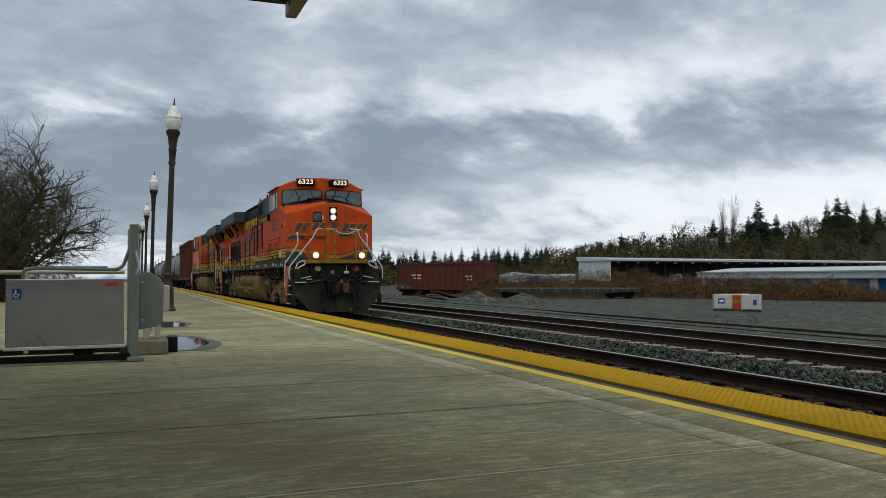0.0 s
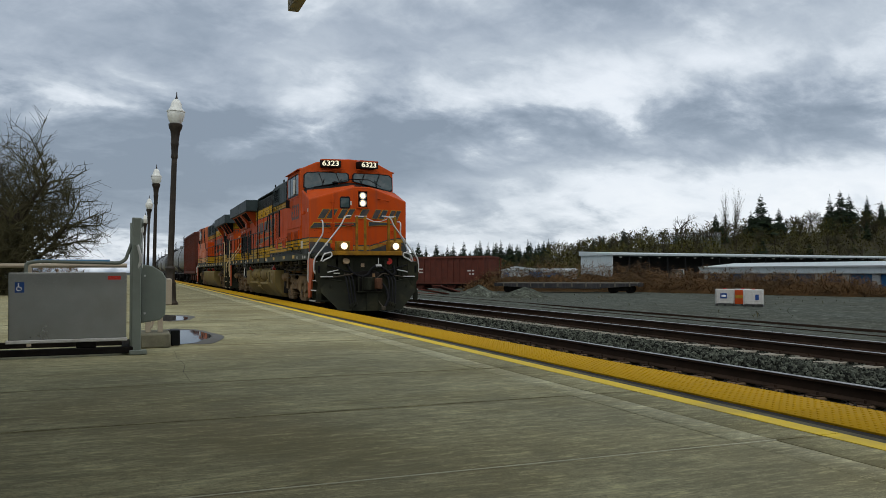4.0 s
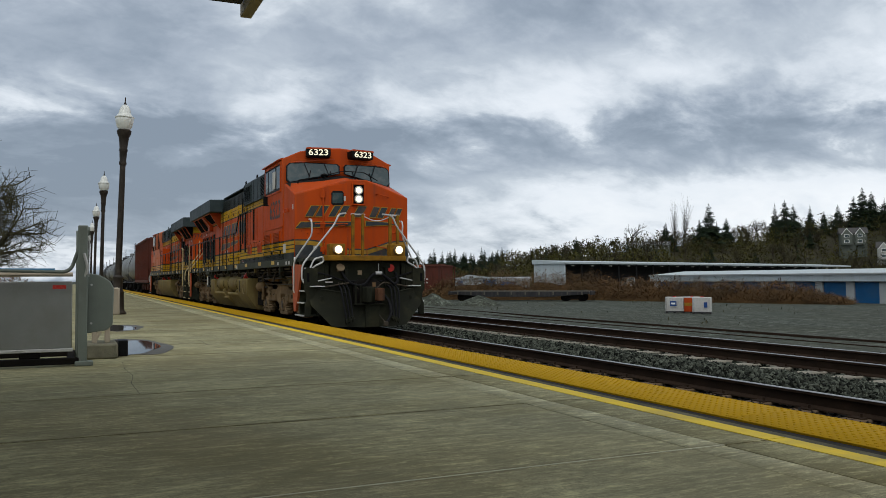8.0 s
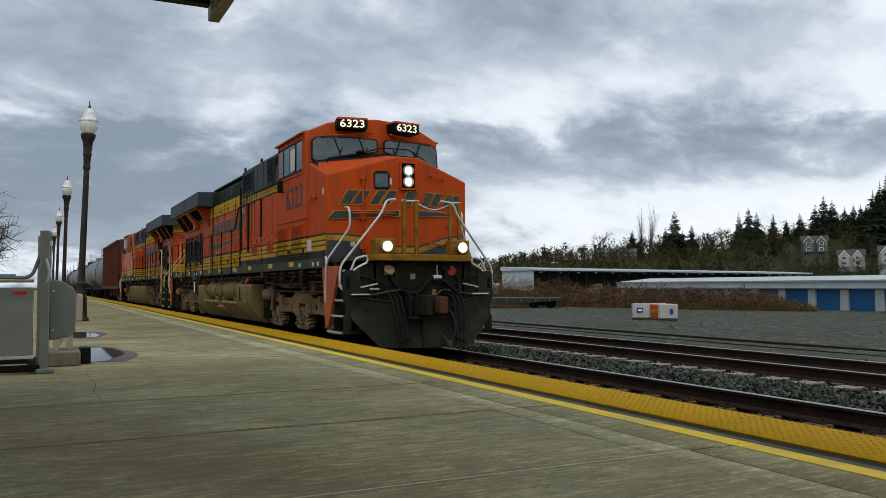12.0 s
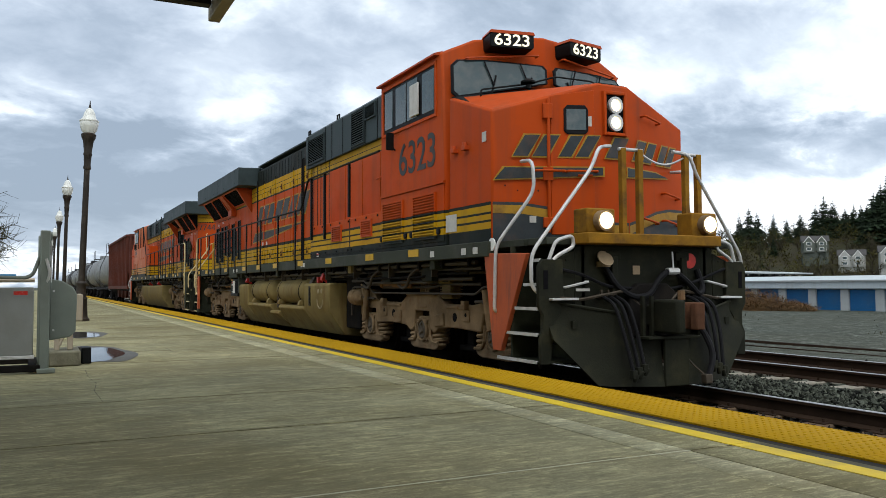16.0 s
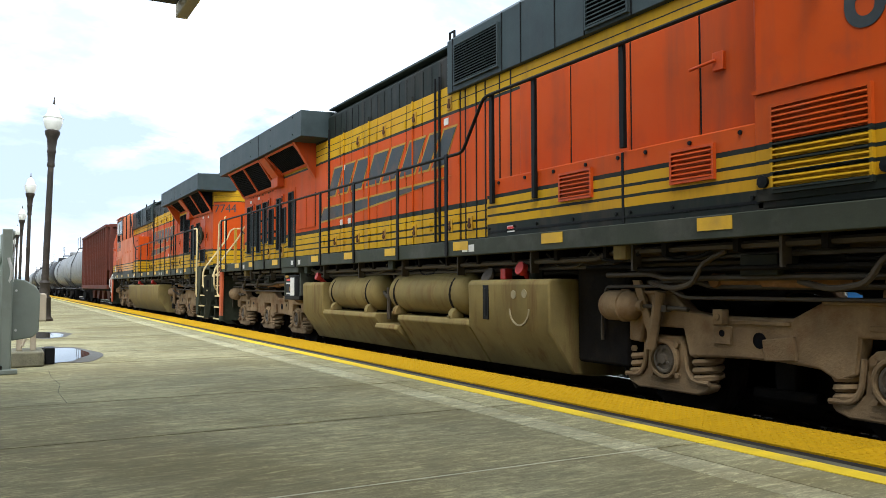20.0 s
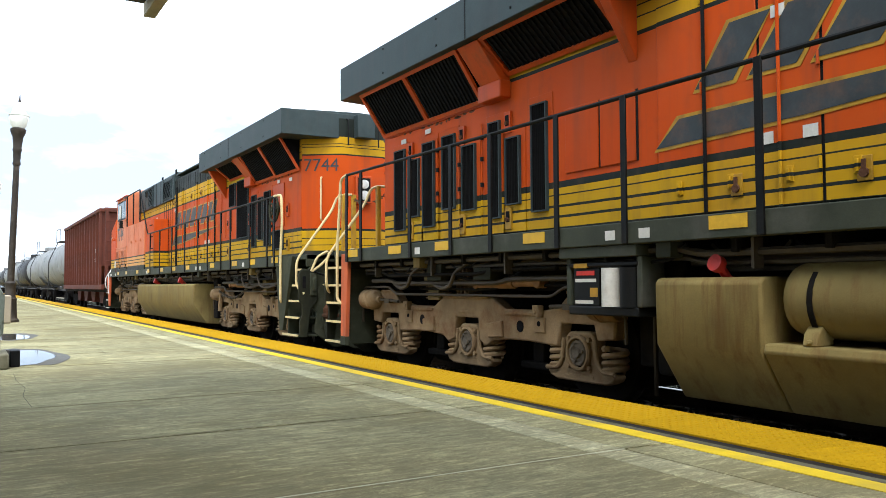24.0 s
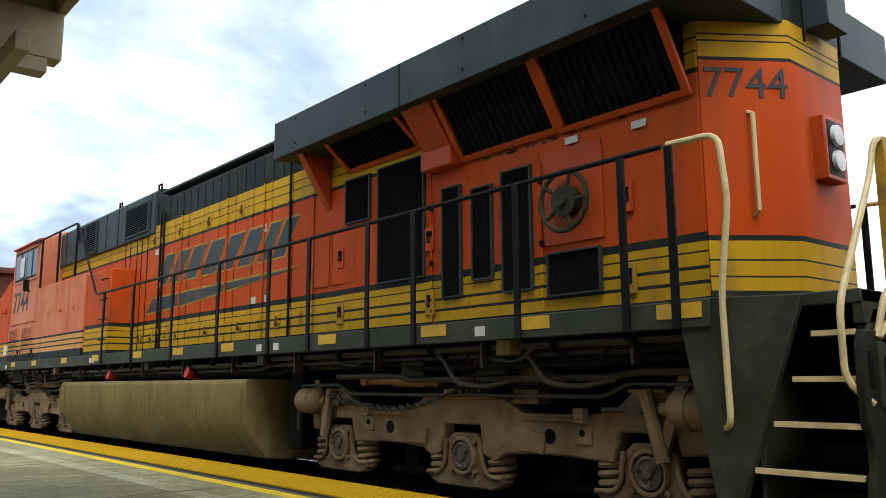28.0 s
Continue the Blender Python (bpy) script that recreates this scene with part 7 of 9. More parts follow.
        for y in (7.97, 9.34, 10.9, 12.38, 13.71, 14.60, 15.7, 16.5 if s < 0 else 16.43, 17.47 if s < 0 else 17.75, 18.90 + back * 0.4, 19.38 + back * 0.7):
            part("rail_post", Shape().box(q * 1.525, q * 1.545, y - 0.032, y + 0.032, 1.52, 2.75).box(q * 1.51, q * 1.53, y - 0.015, y + 0.015, 2.3, 2.75), PAINT_BLACK, root, "", 0.005)
        for y in (2.11, 3.81, 5.86, 7.65, 9.61, 11.14, 12.67, 14.97, 16.7, 17.9, 19.2):
            part("reflector", Shape().box(q * 1.521, q * 1.526, y - 0.17, y + 0.17, 1.585, 1.685), REFLECT, root, "amber reflector strip")
        for y in (1.5, 7.4, 7.55, 13.5, 13.9, 17.3, 0.3, 0.6):
            part("placard", Shape().box(q * 1.521, q * 1.525, y - 0.06, y + 0.06, 1.56, 1.64), PLACARD, root)
    if s > 0:
        br = part("brake_wheel_plate", Shape().box(s * 1.0, s * 1.02, 17.56, 18.22, 2.32, 3.14), PAINT_ORANGE, root, "", 0.006)
        rim = Shape().tube([(s * 1.10, 17.88 + 0.25 * math.cos(a * math.pi / 14), 2.66 + 0.25 * math.sin(a * math.pi / 14)) for a in range(29)], 0.022, 6)
        for a in range(5):
            rim.rod((s * 1.09, 17.88, 2.66), (s * 1.10, 17.88 + 0.25 * math.cos(a * 1.2566), 2.66 + 0.25 * math.sin(a * 1.2566)), 0.018, n=6)
        part("brake_wheel", rim.rod((s * 1.0, 17.88, 2.66), (s * 1.11, 17.88, 2.66), 0.13, n=16).rod((s * 1.1, 17.88, 2.66), (s * 1.15, 17.88, 2.66), 0.05, n=10), WELL, root, "round hand brake wheel")
        chain_links = Shape()
        for t in range(44):
            f = t / 43
            c = Vector((s * 1.28, 17.3 - 2.6 * f, 1.36 - 0.30 * f - 0.26 * math.sin(math.pi * f)))
            up = Vector((0, 0.008, 0.022)) if t % 2 else Vector((0.022, 0, 0))
            d = Vector((0, -0.036, -0.012 * math.cos(math.pi * f)))
            chain_links.tube([c + up - d, c + up + d, c - up + d, c - up - d, c + up - d], 0.008, 4)
        part("brake_chain", chain_links, PIPE, root, "sagging brake chain")
    truck(root, 2.68, True, 2.1, 1)
    rear_y = 16.82 if s < 0 else 16.62
    truck(root, rear_y, s > 0, 2.0, -1)
    sets = [wheelset(root, y + d * q) for y, q in ((2.68, 2.1), (rear_y, 2.0)) for d in (-1, 0, 1)]
    return root, sets


lead, lead_sets = locomotive(-1, "6323", "reservoirs", "orange and yellow striped diesel locomotive with lit headlights")
second, second_sets = locomotive(1, "7744", "plain", "weathered orange diesel locomotive coupled back to back")


# ---- freight cars ----
def bogie(root, yc):
    sets = []
    for s in (-1, 1):
        part("bogie_frame", Shape().prism([(yc - 1.15, 0.55), (yc - 0.9, 0.75), (yc - 0.4, 0.80), (yc + 0.4, 0.80), (yc + 0.9, 0.75), (yc + 1.15, 0.55), (yc + 1.1, 0.40), (yc + 0.75, 0.45), (yc + 0.45, 0.22), (yc - 0.45, 0.22), (yc - 0.75, 0.45), (yc - 1.1, 0.40)], "x", s * 0.95, s * 1.1), UNDER, root, "", 0.02)
    part("bolster", Shape().box(-1.1, 1.1, yc - 0.2, yc + 0.2, 0.5, 0.95), UNDER, root)
    for d in (-0.88, 0.88):
        w = part("wheelset", Shape().rod((-0.8, 0, 0), (-0.68, 0, 0), 0.46, n=20).rod((0.68, 0, 0), (0.8, 0, 0), 0.46, n=20).rod((-1.0, 0, 0), (1.0, 0, 0), 0.08), UNDER, root, "", 0.0, pose(0, yc + d, 0.46))
        sets.append(w)
    return sets


def hopper(label, paint, length=15.2, load=False):
    root = thing("hopper_car", label, "freight car", group="freight cars")
    n = 15
    part("body", Shape().box(-1.48, 1.48, 0.9, length - 0.9, 2.0, 4.25).prism([(0.9, 2.0), (3.2, 1.05), (length - 3.2, 1.05), (length - 0.9, 2.0)], "x", -1.46, 1.46), paint, root, "ribbed brown hopper body", 0.02)
    rib = mesh_of("rib", Shape().box(-0.05, 0.05, -0.06, 0.06, 1.25, 4.25), paint)
    for i in range(n):
        for q in (-1, 1):
            share("rib", rib, root, pose(q * 1.53, 0.9 + (length - 1.8) * i / (n - 1), 0))
    part("top_chord", Shape().box(-1.60, 1.60, 0.75, length - 0.75, 4.2, 4.34).box(-1.35, 1.35, 1.0, length - 1.0, 4.34, 4.40), paint, root, "", 0.02)
    part("side_sill", Shape().box(-1.55, 1.55, 0.3, length - 0.3, 1.05, 1.25), paint, root, "", 0.015)
    part("end_deck", Shape().box(-1.45, 1.45, 0.3, length - 0.3, 0.95, 1.1), UNDER, root)
    for y in (0.42, length - 0.42):
        for x in (-1.35, 1.35):
            part("corner_post", Shape().box(x - 0.06, x + 0.06, y - 0.06, y + 0.06, 1.1, 4.2), paint, root)
        for i in range(7):
            part("ladder_rung", Shape().rod((-1.35, y - 0.08, 1.4 + 0.4 * i), (-0.9, y - 0.08, 1.4 + 0.4 * i), 0.015, n=5), paint, root)
        part("coupler", Shape().box(-0.12, 0.12, y - 0.9, y + 0.9, 0.72, 0.98), UNDER, root, "", 0.03)
    for i in range(4):
        y = 3.6 + i * (length - 7.2) / 3
        part("hopper_chute", Shape().prism([(y - 0.9, 1.05), (y + 0.9, 1.05), (y + 0.4, 0.45), (y - 0.4, 0.45)], "x", -1.1, 1.1), paint, root, "", 0.02)
    part("roof_hatch_rail", Shape().box(-0.5, 0.5, 1.2, length - 1.2, 4.40, 4.48), paint, root)
    for k, (y, z, w) in enumerate(((2.4, 2.6, 1.0), (2.4, 2.2, 0.7), (length - 4.4, 2.8, 1.6), (length - 4.4, 2.4, 1.2))):
        part("stencil_bar", Shape().box(-1.488, -1.484, y, y + w, z, z + 0.16), PLACARD, root, "faded white stencil bar")
    return root, bogie(root, 2.0) + bogie(root, length - 2.0)


def tank_car(label, paint, length=16.5):
    root = thing("tank_car", label, "freight car", group="freight cars")
    r = 1.48
    prof = [(0.01, 0.0), (0.6, 0.06), (1.0, 0.2), (1.3, 0.42), (r, 0.8), (r, length - 3.0), (1.3, length - 2.62), (1.0, length - 2.4), (0.6, length - 2.26), (0.01, length - 2.2)]
    part("tank", Shape().lathe(prof, 28, Matrix.Translation((0, length - 1.1, 2.62)) @ Matrix.Rotation(radians(90), 4, "X")), paint, root, "rounded tank barrel")
    for y in (3.4, length / 2 - 1.4, length / 2 + 1.4, length - 3.4):
        part("band", Shape().lathe([(r, -0.06), (r + 0.015, -0.06), (r + 0.015, 0.06), (r, 0.06)], 28, Matrix.Translation((0, y, 2.62)) @ Matrix.Rotation(radians(90), 4, "X")), paint, root)
    part("dome", Shape().lathe([(0.01, 4.0), (0.5, 4.0), (0.5, 4.42), (0.4, 4.48), (0.01, 4.5)], 18, Matrix.Translation((0, length / 2, 0))), paint, root)
    part("platform", Shape().box(-1.0, 1.0, length / 2 - 1.1, length / 2 + 1.1, 4.08, 4.12), BLACKCAR, root)
    for q in (-1, 1):
        part("walk_rail", Shape().tube(soft_path([(q * 1.0, length / 2 - 1.1, 4.1), (q * 1.0, length / 2 - 1.1, 4.9), (q * 1.0, length / 2 + 1.1, 4.9), (q * 1.0, length / 2 + 1.1, 4.1)], 0.06), 0.022, 6), BLACKCAR, root)
        for e in (-0.15, 0.15):
            part("ladder", Shape().tube(soft_path([(q * 1.55, length / 2 + e, 1.1), (q * 1.56, length / 2 + e, 2.8), (q * 1.0, length / 2 + e, 4.1)], 0.3), 0.018, 5), BLACKCAR, root)
        for y in (1.6, length - 2.6):
            part("saddle", Shape().prism([(q * 0.6, 0.95), (q * 1.3, 1.9), (q * 0.9, 1.3)], "y", y, y + 1.0), BLACKCAR, root)
    part("frame", Shape().box(-0.4, 0.4, 0.2, length - 0.2, 0.85, 1.15).box(-1.5, 1.5, 0.2, 1.3, 1.05, 1.14).box(-1.5, 1.5, length - 1.3, length - 0.2, 1.05, 1.14), BLACKCAR, root, "", 0.015)
    part("coupler", Shape().box(-0.12, 0.12, -0.5, length + 0.5, 0.72, 0.98), UNDER, root)
    return root, bogie(root, 1.9) + bogie(root, length - 1.9)


train_cars = []
NOSE2 = 41.74
car, sets = hopper("rust-brown ribbed covered hopper car behind the locomotives", RUST)
train_cars.append((car, 43.3, sets))
where = 43.3 + 15.2 + 1.0
for i in range(7):
    dark = i in (2, 5)
    car, sets = tank_car("black tank car in the train" if dark else "pale grey tank car with dark streaks in the train", BLACKCAR if dark else TANKCAR)
    train_cars.append((car, where, sets))
    where += 17.5


# ---- things on the platform ----
IRON = material("dark_brown_cast_iron", (0.022, 0.017, 0.012), 0.5, 0, 0.3, 4.0, 0.2, 60, (0.09, 0.07, 0.05), 0.5, 3.0)
GLOBE = material("milky_lamp_globe", (0.62, 0.63, 0.58), 0.3, 0, 0.06, 8.0, 0.02, 60)
ALU = material("brushed_aluminium", (0.25, 0.255, 0.235), 0.32, 0.9, 0.1, 3.0, 0.1, 120, (0.2, 0.19, 0.16), 0.4, 2.0)
ALU_PAINT = material("grey_green_steel", (0.17, 0.195, 0.165), 0.5, 0.1, 0.1, 3.0, 0.1, 80, (0.12, 0.12, 0.10), 0.5, 2.0)
BEIGE = material("beige_box", (0.40, 0.34, 0.25), 0.6, 0, 0.12, 4.0, 0.1, 60, (0.15, 0.12, 0.08), 0.5, 2.0)
BLOCK = material("mossy_concrete_block", (0.17, 0.16, 0.11), 0.95, 0, 0.3, 8.0, 0.5, 40, (0.05, 0.06, 0.03), 0.6, 4.0)
BLUE = material("blue_sign", (0.02, 0.06, 0.20), 0.4, 0, 0.1, 8.0, 0.0, 60)
BLUE_FILM = material("blue_protective_film", (0.10, 0.28, 0.50), 0.35, 0, 0.1, 8.0, 0.0, 60)
BEAM = material("tan_canopy_paint", (0.36, 0.30, 0.19), 0.65, 0, 0.12, 2.0, 0.1, 60, (0.18, 0.14, 0.08), 0.5, 1.5)
WALL = material("station_wall", (0.42, 0.36, 0.27), 0.8, 0, 0.1, 2.0, 0.2, 60)


def platform_lamp(m):
    lamp = thing("platform_lamp", "tall dark fluted lamp post with a milky acorn globe", "lamp post", m, "platform lamps")
    part("base", Shape().lathe([(0.01, 0), (0.24, 0), (0.24, 0.06), (0.19, 0.12), (0.16, 0.55), (0.17, 0.60), (0.13, 0.66), (0.12, 0.95), (0.14, 1.0), (0.10, 1.06), (0.01, 1.06)], 16), IRON, lamp, "stepped cast iron base")
    pole = [(0.01, 1.05)]
    pole += [(0.085, 1.05), (0.075, 3.6), (0.072, 4.12), (0.01, 4.12)]
    part("pole", Shape().lathe(pole, 12), IRON, lamp)
    part("capital", Shape().lathe([(0.01, 4.05), (0.085, 4.05), (0.10, 4.10), (0.085, 4.18), (0.10, 4.42), (0.115, 4.46), (0.10, 4.52), (0.13, 4.80), (0.18, 4.92), (0.19, 5.0), (0.15, 5.03), (0.01, 5.03)], 16), IRON, lamp, "ornate dark collar")
    g = part("globe", Shape().lathe([(0.01, 5.02), (0.15, 5.03), (0.20, 5.12), (0.235, 5.26), (0.235, 5.36), (0.18, 5.44), (0.165, 5.46), (0.14, 5.58), (0.09, 5.68), (0.03, 5.72), (0.01, 5.72)], 20), GLOBE, lamp, "milky ribbed acorn globe")
    part("rim", Shape().lathe([(0.225, 5.345), (0.25, 5.35), (0.25, 5.375), (0.225, 5.38)], 20), GLOBE, g)
    part("finial", Shape().lathe([(0.01, 5.70), (0.04, 5.71), (0.03, 5.76), (0.018, 5.80), (0.01, 5.92)], 10), IRON, g)
    return lamp


first_lamp = platform_lamp(pose(0.97, 23.75, 0, 0, 1.7, 0))
for y in (40.2, 56.6, 73.2, 90.0):
    copy_thing(first_lamp, pose(0.96, y, 0, 0, 1.0, 0))


def wheelchair_lift():
    lift = thing("wheelchair_lift", "portable aluminium wheelchair lift with a folded checker-plate ramp", "wheelchair lift", pose(0, 0, 0))
    y = 9.6
    part("ramp_panel", Shape().box(-1.20, -0.05, y - 0.03, y, 0.19, 0.90), ALU, lift, "dull checker-plate aluminium panel", 0.008)
    dots = Shape()
    for i in range(38):
        for j in range(6):
            dots.box(-0.02, 0.02, -0.006, 0.0, -0.004, 0.004, Matrix.Translation((-1.17 + 0.03 * i, y - 0.029, 0.77 + 0.022 * j)) @ Matrix.Rotation(radians(45 if (i + j) % 2 else -45), 4, "Y"))
    tagged(part("checker_relief", dots, ALU, lift), kind="stuff")
    part("panel_lip", Shape().box(-1.22, -0.04, y - 0.05, y + 0.01, 0.155, 0.19), SILVER, lift, "bright bottom lip", 0.006)
    part("base_frame", Shape().box(-1.6, 0.02, y - 0.06, y + 0.02, 0.02, 0.09).box(-1.6, 0.02, y + 1.0, y + 1.08, 0.02, 0.09).box(-0.1, -0.02, y, y + 1.0, 0.02, 0.09).box(-0.55, -0.35, y - 0.03, y + 0.05, 0.09, 0.15), UNDER, lift, "dark base frame", 0.01)
    part("top_rail", Shape().tube(soft_path([(-1.04, y, 0.90), (-1.04, y, 1.0), (-0.92, y, 1.02), (-0.12, y, 1.0), (-0.06, y + 0.02, 1.04), (0.0, y + 0.02, 1.22)], 0.06), 0.02, 8), ALU_PAINT, lift)
    part("film", Shape().box(-0.96, -0.22, y - 0.012, y + 0.012, 1.018, 1.038), BLUE_FILM, lift, "strip of blue film")
    part("back_rail", Shape().rod((-1.9, y + 0.9, 0.98), (-0.05, y + 0.9, 0.98), 0.025).rod((-1.1, y + 0.9, 0.05), (-1.1, y + 0.9, 0.98), 0.025), BEIGE, lift)
    part("mast", Shape().box(0.0, 0.10, y - 0.05, y + 0.06, 0.0, 1.50), ALU_PAINT, lift, "upright grey mast", 0.012)
    part("mast", Shape().box(-0.02, 0.07, y + 0.95, y + 1.05, 0.0, 1.50), ALU_PAINT, lift, "upright grey mast", 0.012)
    part("foot", Shape().box(-0.02, 0.16, y - 0.10, y + 0.02, 0.0, 0.05), ALU_PAINT, lift, "", 0.01)
    part("mast", Shape().box(-1.42, -1.30, y - 0.05, y + 0.05, 0.0, 1.42), ALU_PAINT, lift, "upright grey mast", 0.012)
    part("pulley", Shape().rod((0.04, y + 0.06, 1.44), (0.12, y + 0.06, 1.44), 0.05, n=14), ALU_PAINT, lift)
    part("side_shield", Shape().prism([(0.10, 0.33), (0.30, 0.36), (0.36, 0.42), (0.37, 0.82), (0.33, 0.90), (0.22, 0.97), (0.10, 0.99)], "y", y + 0.14, y + 0.18), ALU_PAINT, lift, "grey-green curved side shield", 0.012)
    for zz in (0.44, 0.86):
        part("bolt", Shape().rod((0.14, y + 0.14, zz), (0.14, y + 0.12, zz), 0.013, n=8), SILVER, lift)
    part("crank_handle", Shape().tube(soft_path([(0.05, y - 0.02, 0.88), (0.10, y - 0.06, 1.05), (0.06, y - 0.06, 1.2)], 0.05), 0.016, 6), SILVER, lift)
    part("cable", Shape().rod((0.11, y + 0.02, 0.95), (0.11, y + 0.02, 1.4), 0.006, n=5), SILVER, lift)
    sg = part("access_sign", Shape().box(-1.14, -1.05, y - 0.036, y - 0.031, 0.69, 0.80), BLUE, lift, "blue wheelchair access sign")
    sym = Shape().rod((-1.105, y - 0.038, 0.782), (-1.105, y - 0.040, 0.782), 0.008, n=8)
    sym.tube([(-1.104, y - 0.039, 0.772), (-1.102, y - 0.039, 0.748), (-1.082, y - 0.039, 0.746), (-1.074, y - 0.039, 0.722)], 0.0045, 5)
    sym.tube([(-1.10 + 0.022 * math.cos(a), y - 0.039, 0.732 + 0.022 * math.sin(a)) for a in [1.9 + 0.4 * i for i in range(10)]], 0.004, 5)
    part("symbol", sym, LETTER, sg, "white wheelchair symbol")
    part("red_tag", Shape().box(-0.24, -0.11, y - 0.035, y - 0.031, 0.82, 0.86), RED, lift, "dark red reflector tag")
    return lift


wheelchair_lift()
pedestal = thing("utility_pedestal", "beige utility pedestal on a mossy concrete block", "utility box")
part("block", Shape().box(0.10, 0.44, 10.25, 11.0, 0.0, 0.17), BLOCK, pedestal, "mossy concrete block", 0.02)
part("leg", Shape().box(0.30, 0.36, 10.5, 10.58, 0.17, 0.55), BEIGE, pedestal, "", 0.008)
part("leg", Shape().box(0.16, 0.22, 10.5, 10.58, 0.17, 0.55), BEIGE, pedestal, "", 0.008)
part("cabinet", Shape().box(0.12, 0.46, 10.45, 10.75, 0.50, 0.82), BEIGE, pedestal, "", 0.015)
part("brace", Shape().rod((0.22, 10.5, 0.22), (0.30, 10.5, 0.45), 0.015), BEIGE, pedestal)
crate = thing("drain_box", "small dark drain box beside the puddle", "drain box")
part("box", Shape().box(0.455, 0.56, 10.5, 10.8, 0.0, 0.19), PAINT_BLACK, crate, "", 0.012)


def puddle(name, cx, cy, rx, ry, seed, label):
    r = random.Random(seed)
    n = 40
    ph = [r.uniform(0, 6.28) for _ in range(3)]
    o = []
    for i in range(n):
        a = 2 * math.pi * i / n
        k = 1 + 0.10 * math.sin(2 * a + ph[0]) + 0.07 * math.sin(3 * a + ph[1]) + 0.04 * math.sin(7 * a + ph[2])
        o.append((cx + rx * k * math.cos(a), cy + ry * k * math.sin(a)))
    return o


WET = concrete("wet_concrete", (0.10, 0.098, 0.085), (0.12, 0.115, 0.10))
WET.node_tree.nodes["Principled BSDF"].inputs["Specular IOR Level"].default_value = 0.6
WATER = bpy.data.materials.new("puddle_water")
WATER.use_nodes = True
wb = WATER.node_tree.nodes["Principled BSDF"]
wb.inputs["Base Color"].default_value, wb.inputs["Roughness"].default_value, wb.inputs["Specular IOR Level"].default_value = (0.05, 0.05, 0.045, 1), 0.03, 0.8
kw = Nodes(WATER.node_tree)
WATER.node_tree.links.new(kw.bump(kw.noise(kw.coord(), 2.0, 2.0), 0.03, 0.01), wb.inputs["Normal"])
for cx, cy, rx, ry, seed in ((0.62, 12.0, 0.52, 1.65, 3), (0.72, 16.9, 0.42, 1.25, 8)):
    p = thing("puddle", "shallow rain puddle on wet concrete", "puddle", kind="structure")
    part("wet_margin", Shape().prism(puddle("p", cx, cy, rx, ry, seed, ""), "z", 0.0015, 0.0035), WET, p, "dark wet concrete margin")
    part("water", Shape().prism(puddle("p", cx - 0.06, cy, rx * 0.82, ry * 0.90, seed + 1, ""), "z", 0.0036, 0.006), WATER, p, "still water")

# canopy over the camera, with its beam ends, and the station behind
canopy = thing("canopy", "tan painted wooden platform canopy with beam ends", "canopy", kind="structure")
part("roof_deck", Shape().box(-9.0, 1.86, -16.0, 7.44, 4.30, 4.40), BEAM, canopy)
part("end_fascia", Shape().box(-9.0, 1.92, 7.20, 7.42, 3.68, 4.11), BEAM, canopy, "tan fascia board", 0.01)
part("side_fascia", Shape().box(1.86, 1.94, -16.0, 7.44, 4.112, 4.45), BEAM, canopy, "tan fascia board", 0.01)
part("end_trim", Shape().box(-9.0, 1.86, 7.36, 7.44, 4.112, 4.295), BEAM, canopy, "", 0.008)
part("end_beam", Shape().box(-9.0, 1.81, 7.21, 7.40, 3.547, 3.677), BEAM, canopy, "tan lower beam", 0.008)
for i in range(5):
    x = 1.433 - 2.2 * i
    part("rafter_tail", Shape().box(x - 0.053, x + 0.053, 6.4, 7.76, 3.39, 3.545), BEAM, canopy, "tan rafter tail", 0.008)
for i in range(11):
    part("rafter", Shape().box(-9.0, 1.855, 6.1 - 2.0 * i, 6.22 - 2.0 * i, 4.13, 4.298), BEAM, canopy, "", 0.008)
# black bar along the canopy end, set as a dark purlin
part("gutter", Shape().box(-9.0, 1.36, 7.50, 7.62, 3.47, 3.60), PAINT_BLACK, canopy, "dark bar across the rafter tails")
station = thing("station_wall", "plain tan station wall behind the platform", "wall", kind="structure")
part("wall", Shape().box(-9.3, -9.0, -16, 7.6, -0.06, 4.1), WALL, station)


# ---- across the yard and beyond ----
YARD = -1.5
WHITE_METAL = material("white_metal_siding", (0.40, 0.45, 0.46), 0.5, 0, 0.08, 0.5, 0.1, 30, (0.25, 0.25, 0.22), 0.4, 0.6, True)
BLUE_DOOR = material("blue_roller_door", (0.015, 0.10, 0.24), 0.5, 0, 0.12, 0.8, 0.1, 30, (0.05, 0.08, 0.1), 0.4, 0.8)
PIER = material("grey_pier", (0.34, 0.36, 0.35), 0.7, 0, 0.1, 1.0, 0.1, 30)
# near black in place of the shade inside the open shed
SHADE = material("painted_interior_shade", (0.02, 0.02, 0.02), 0.9, 0, 0.3, 1.0, 0.1, 30)
BARK = material("grey_brown_bark", (0.034, 0.028, 0.019), 0.95, 0, 0.3, 3.0, 0.4, 30)
TWIG = material("brown_twigs", (0.046, 0.041, 0.020), 0.95, 0, 0.35, 0.6, 0.2, 20)
MOSS = material("mossy_twigs", (0.050, 0.046, 0.020), 0.95, 0, 0.35, 0.6, 0.2, 20)
FIR = material("dark_fir_needles", (0.016, 0.031, 0.011), 0.9, 0, 0.35, 0.5, 0.2, 20, (0.04, 0.045, 0.02), 0.5, 0.4)
SCRUB = material("winter_scrub", (0.165, 0.088, 0.034), 0.95, 0, 0.4, 0.35, 0.2, 20, (0.045, 0.040, 0.018), 0.7, 0.25)
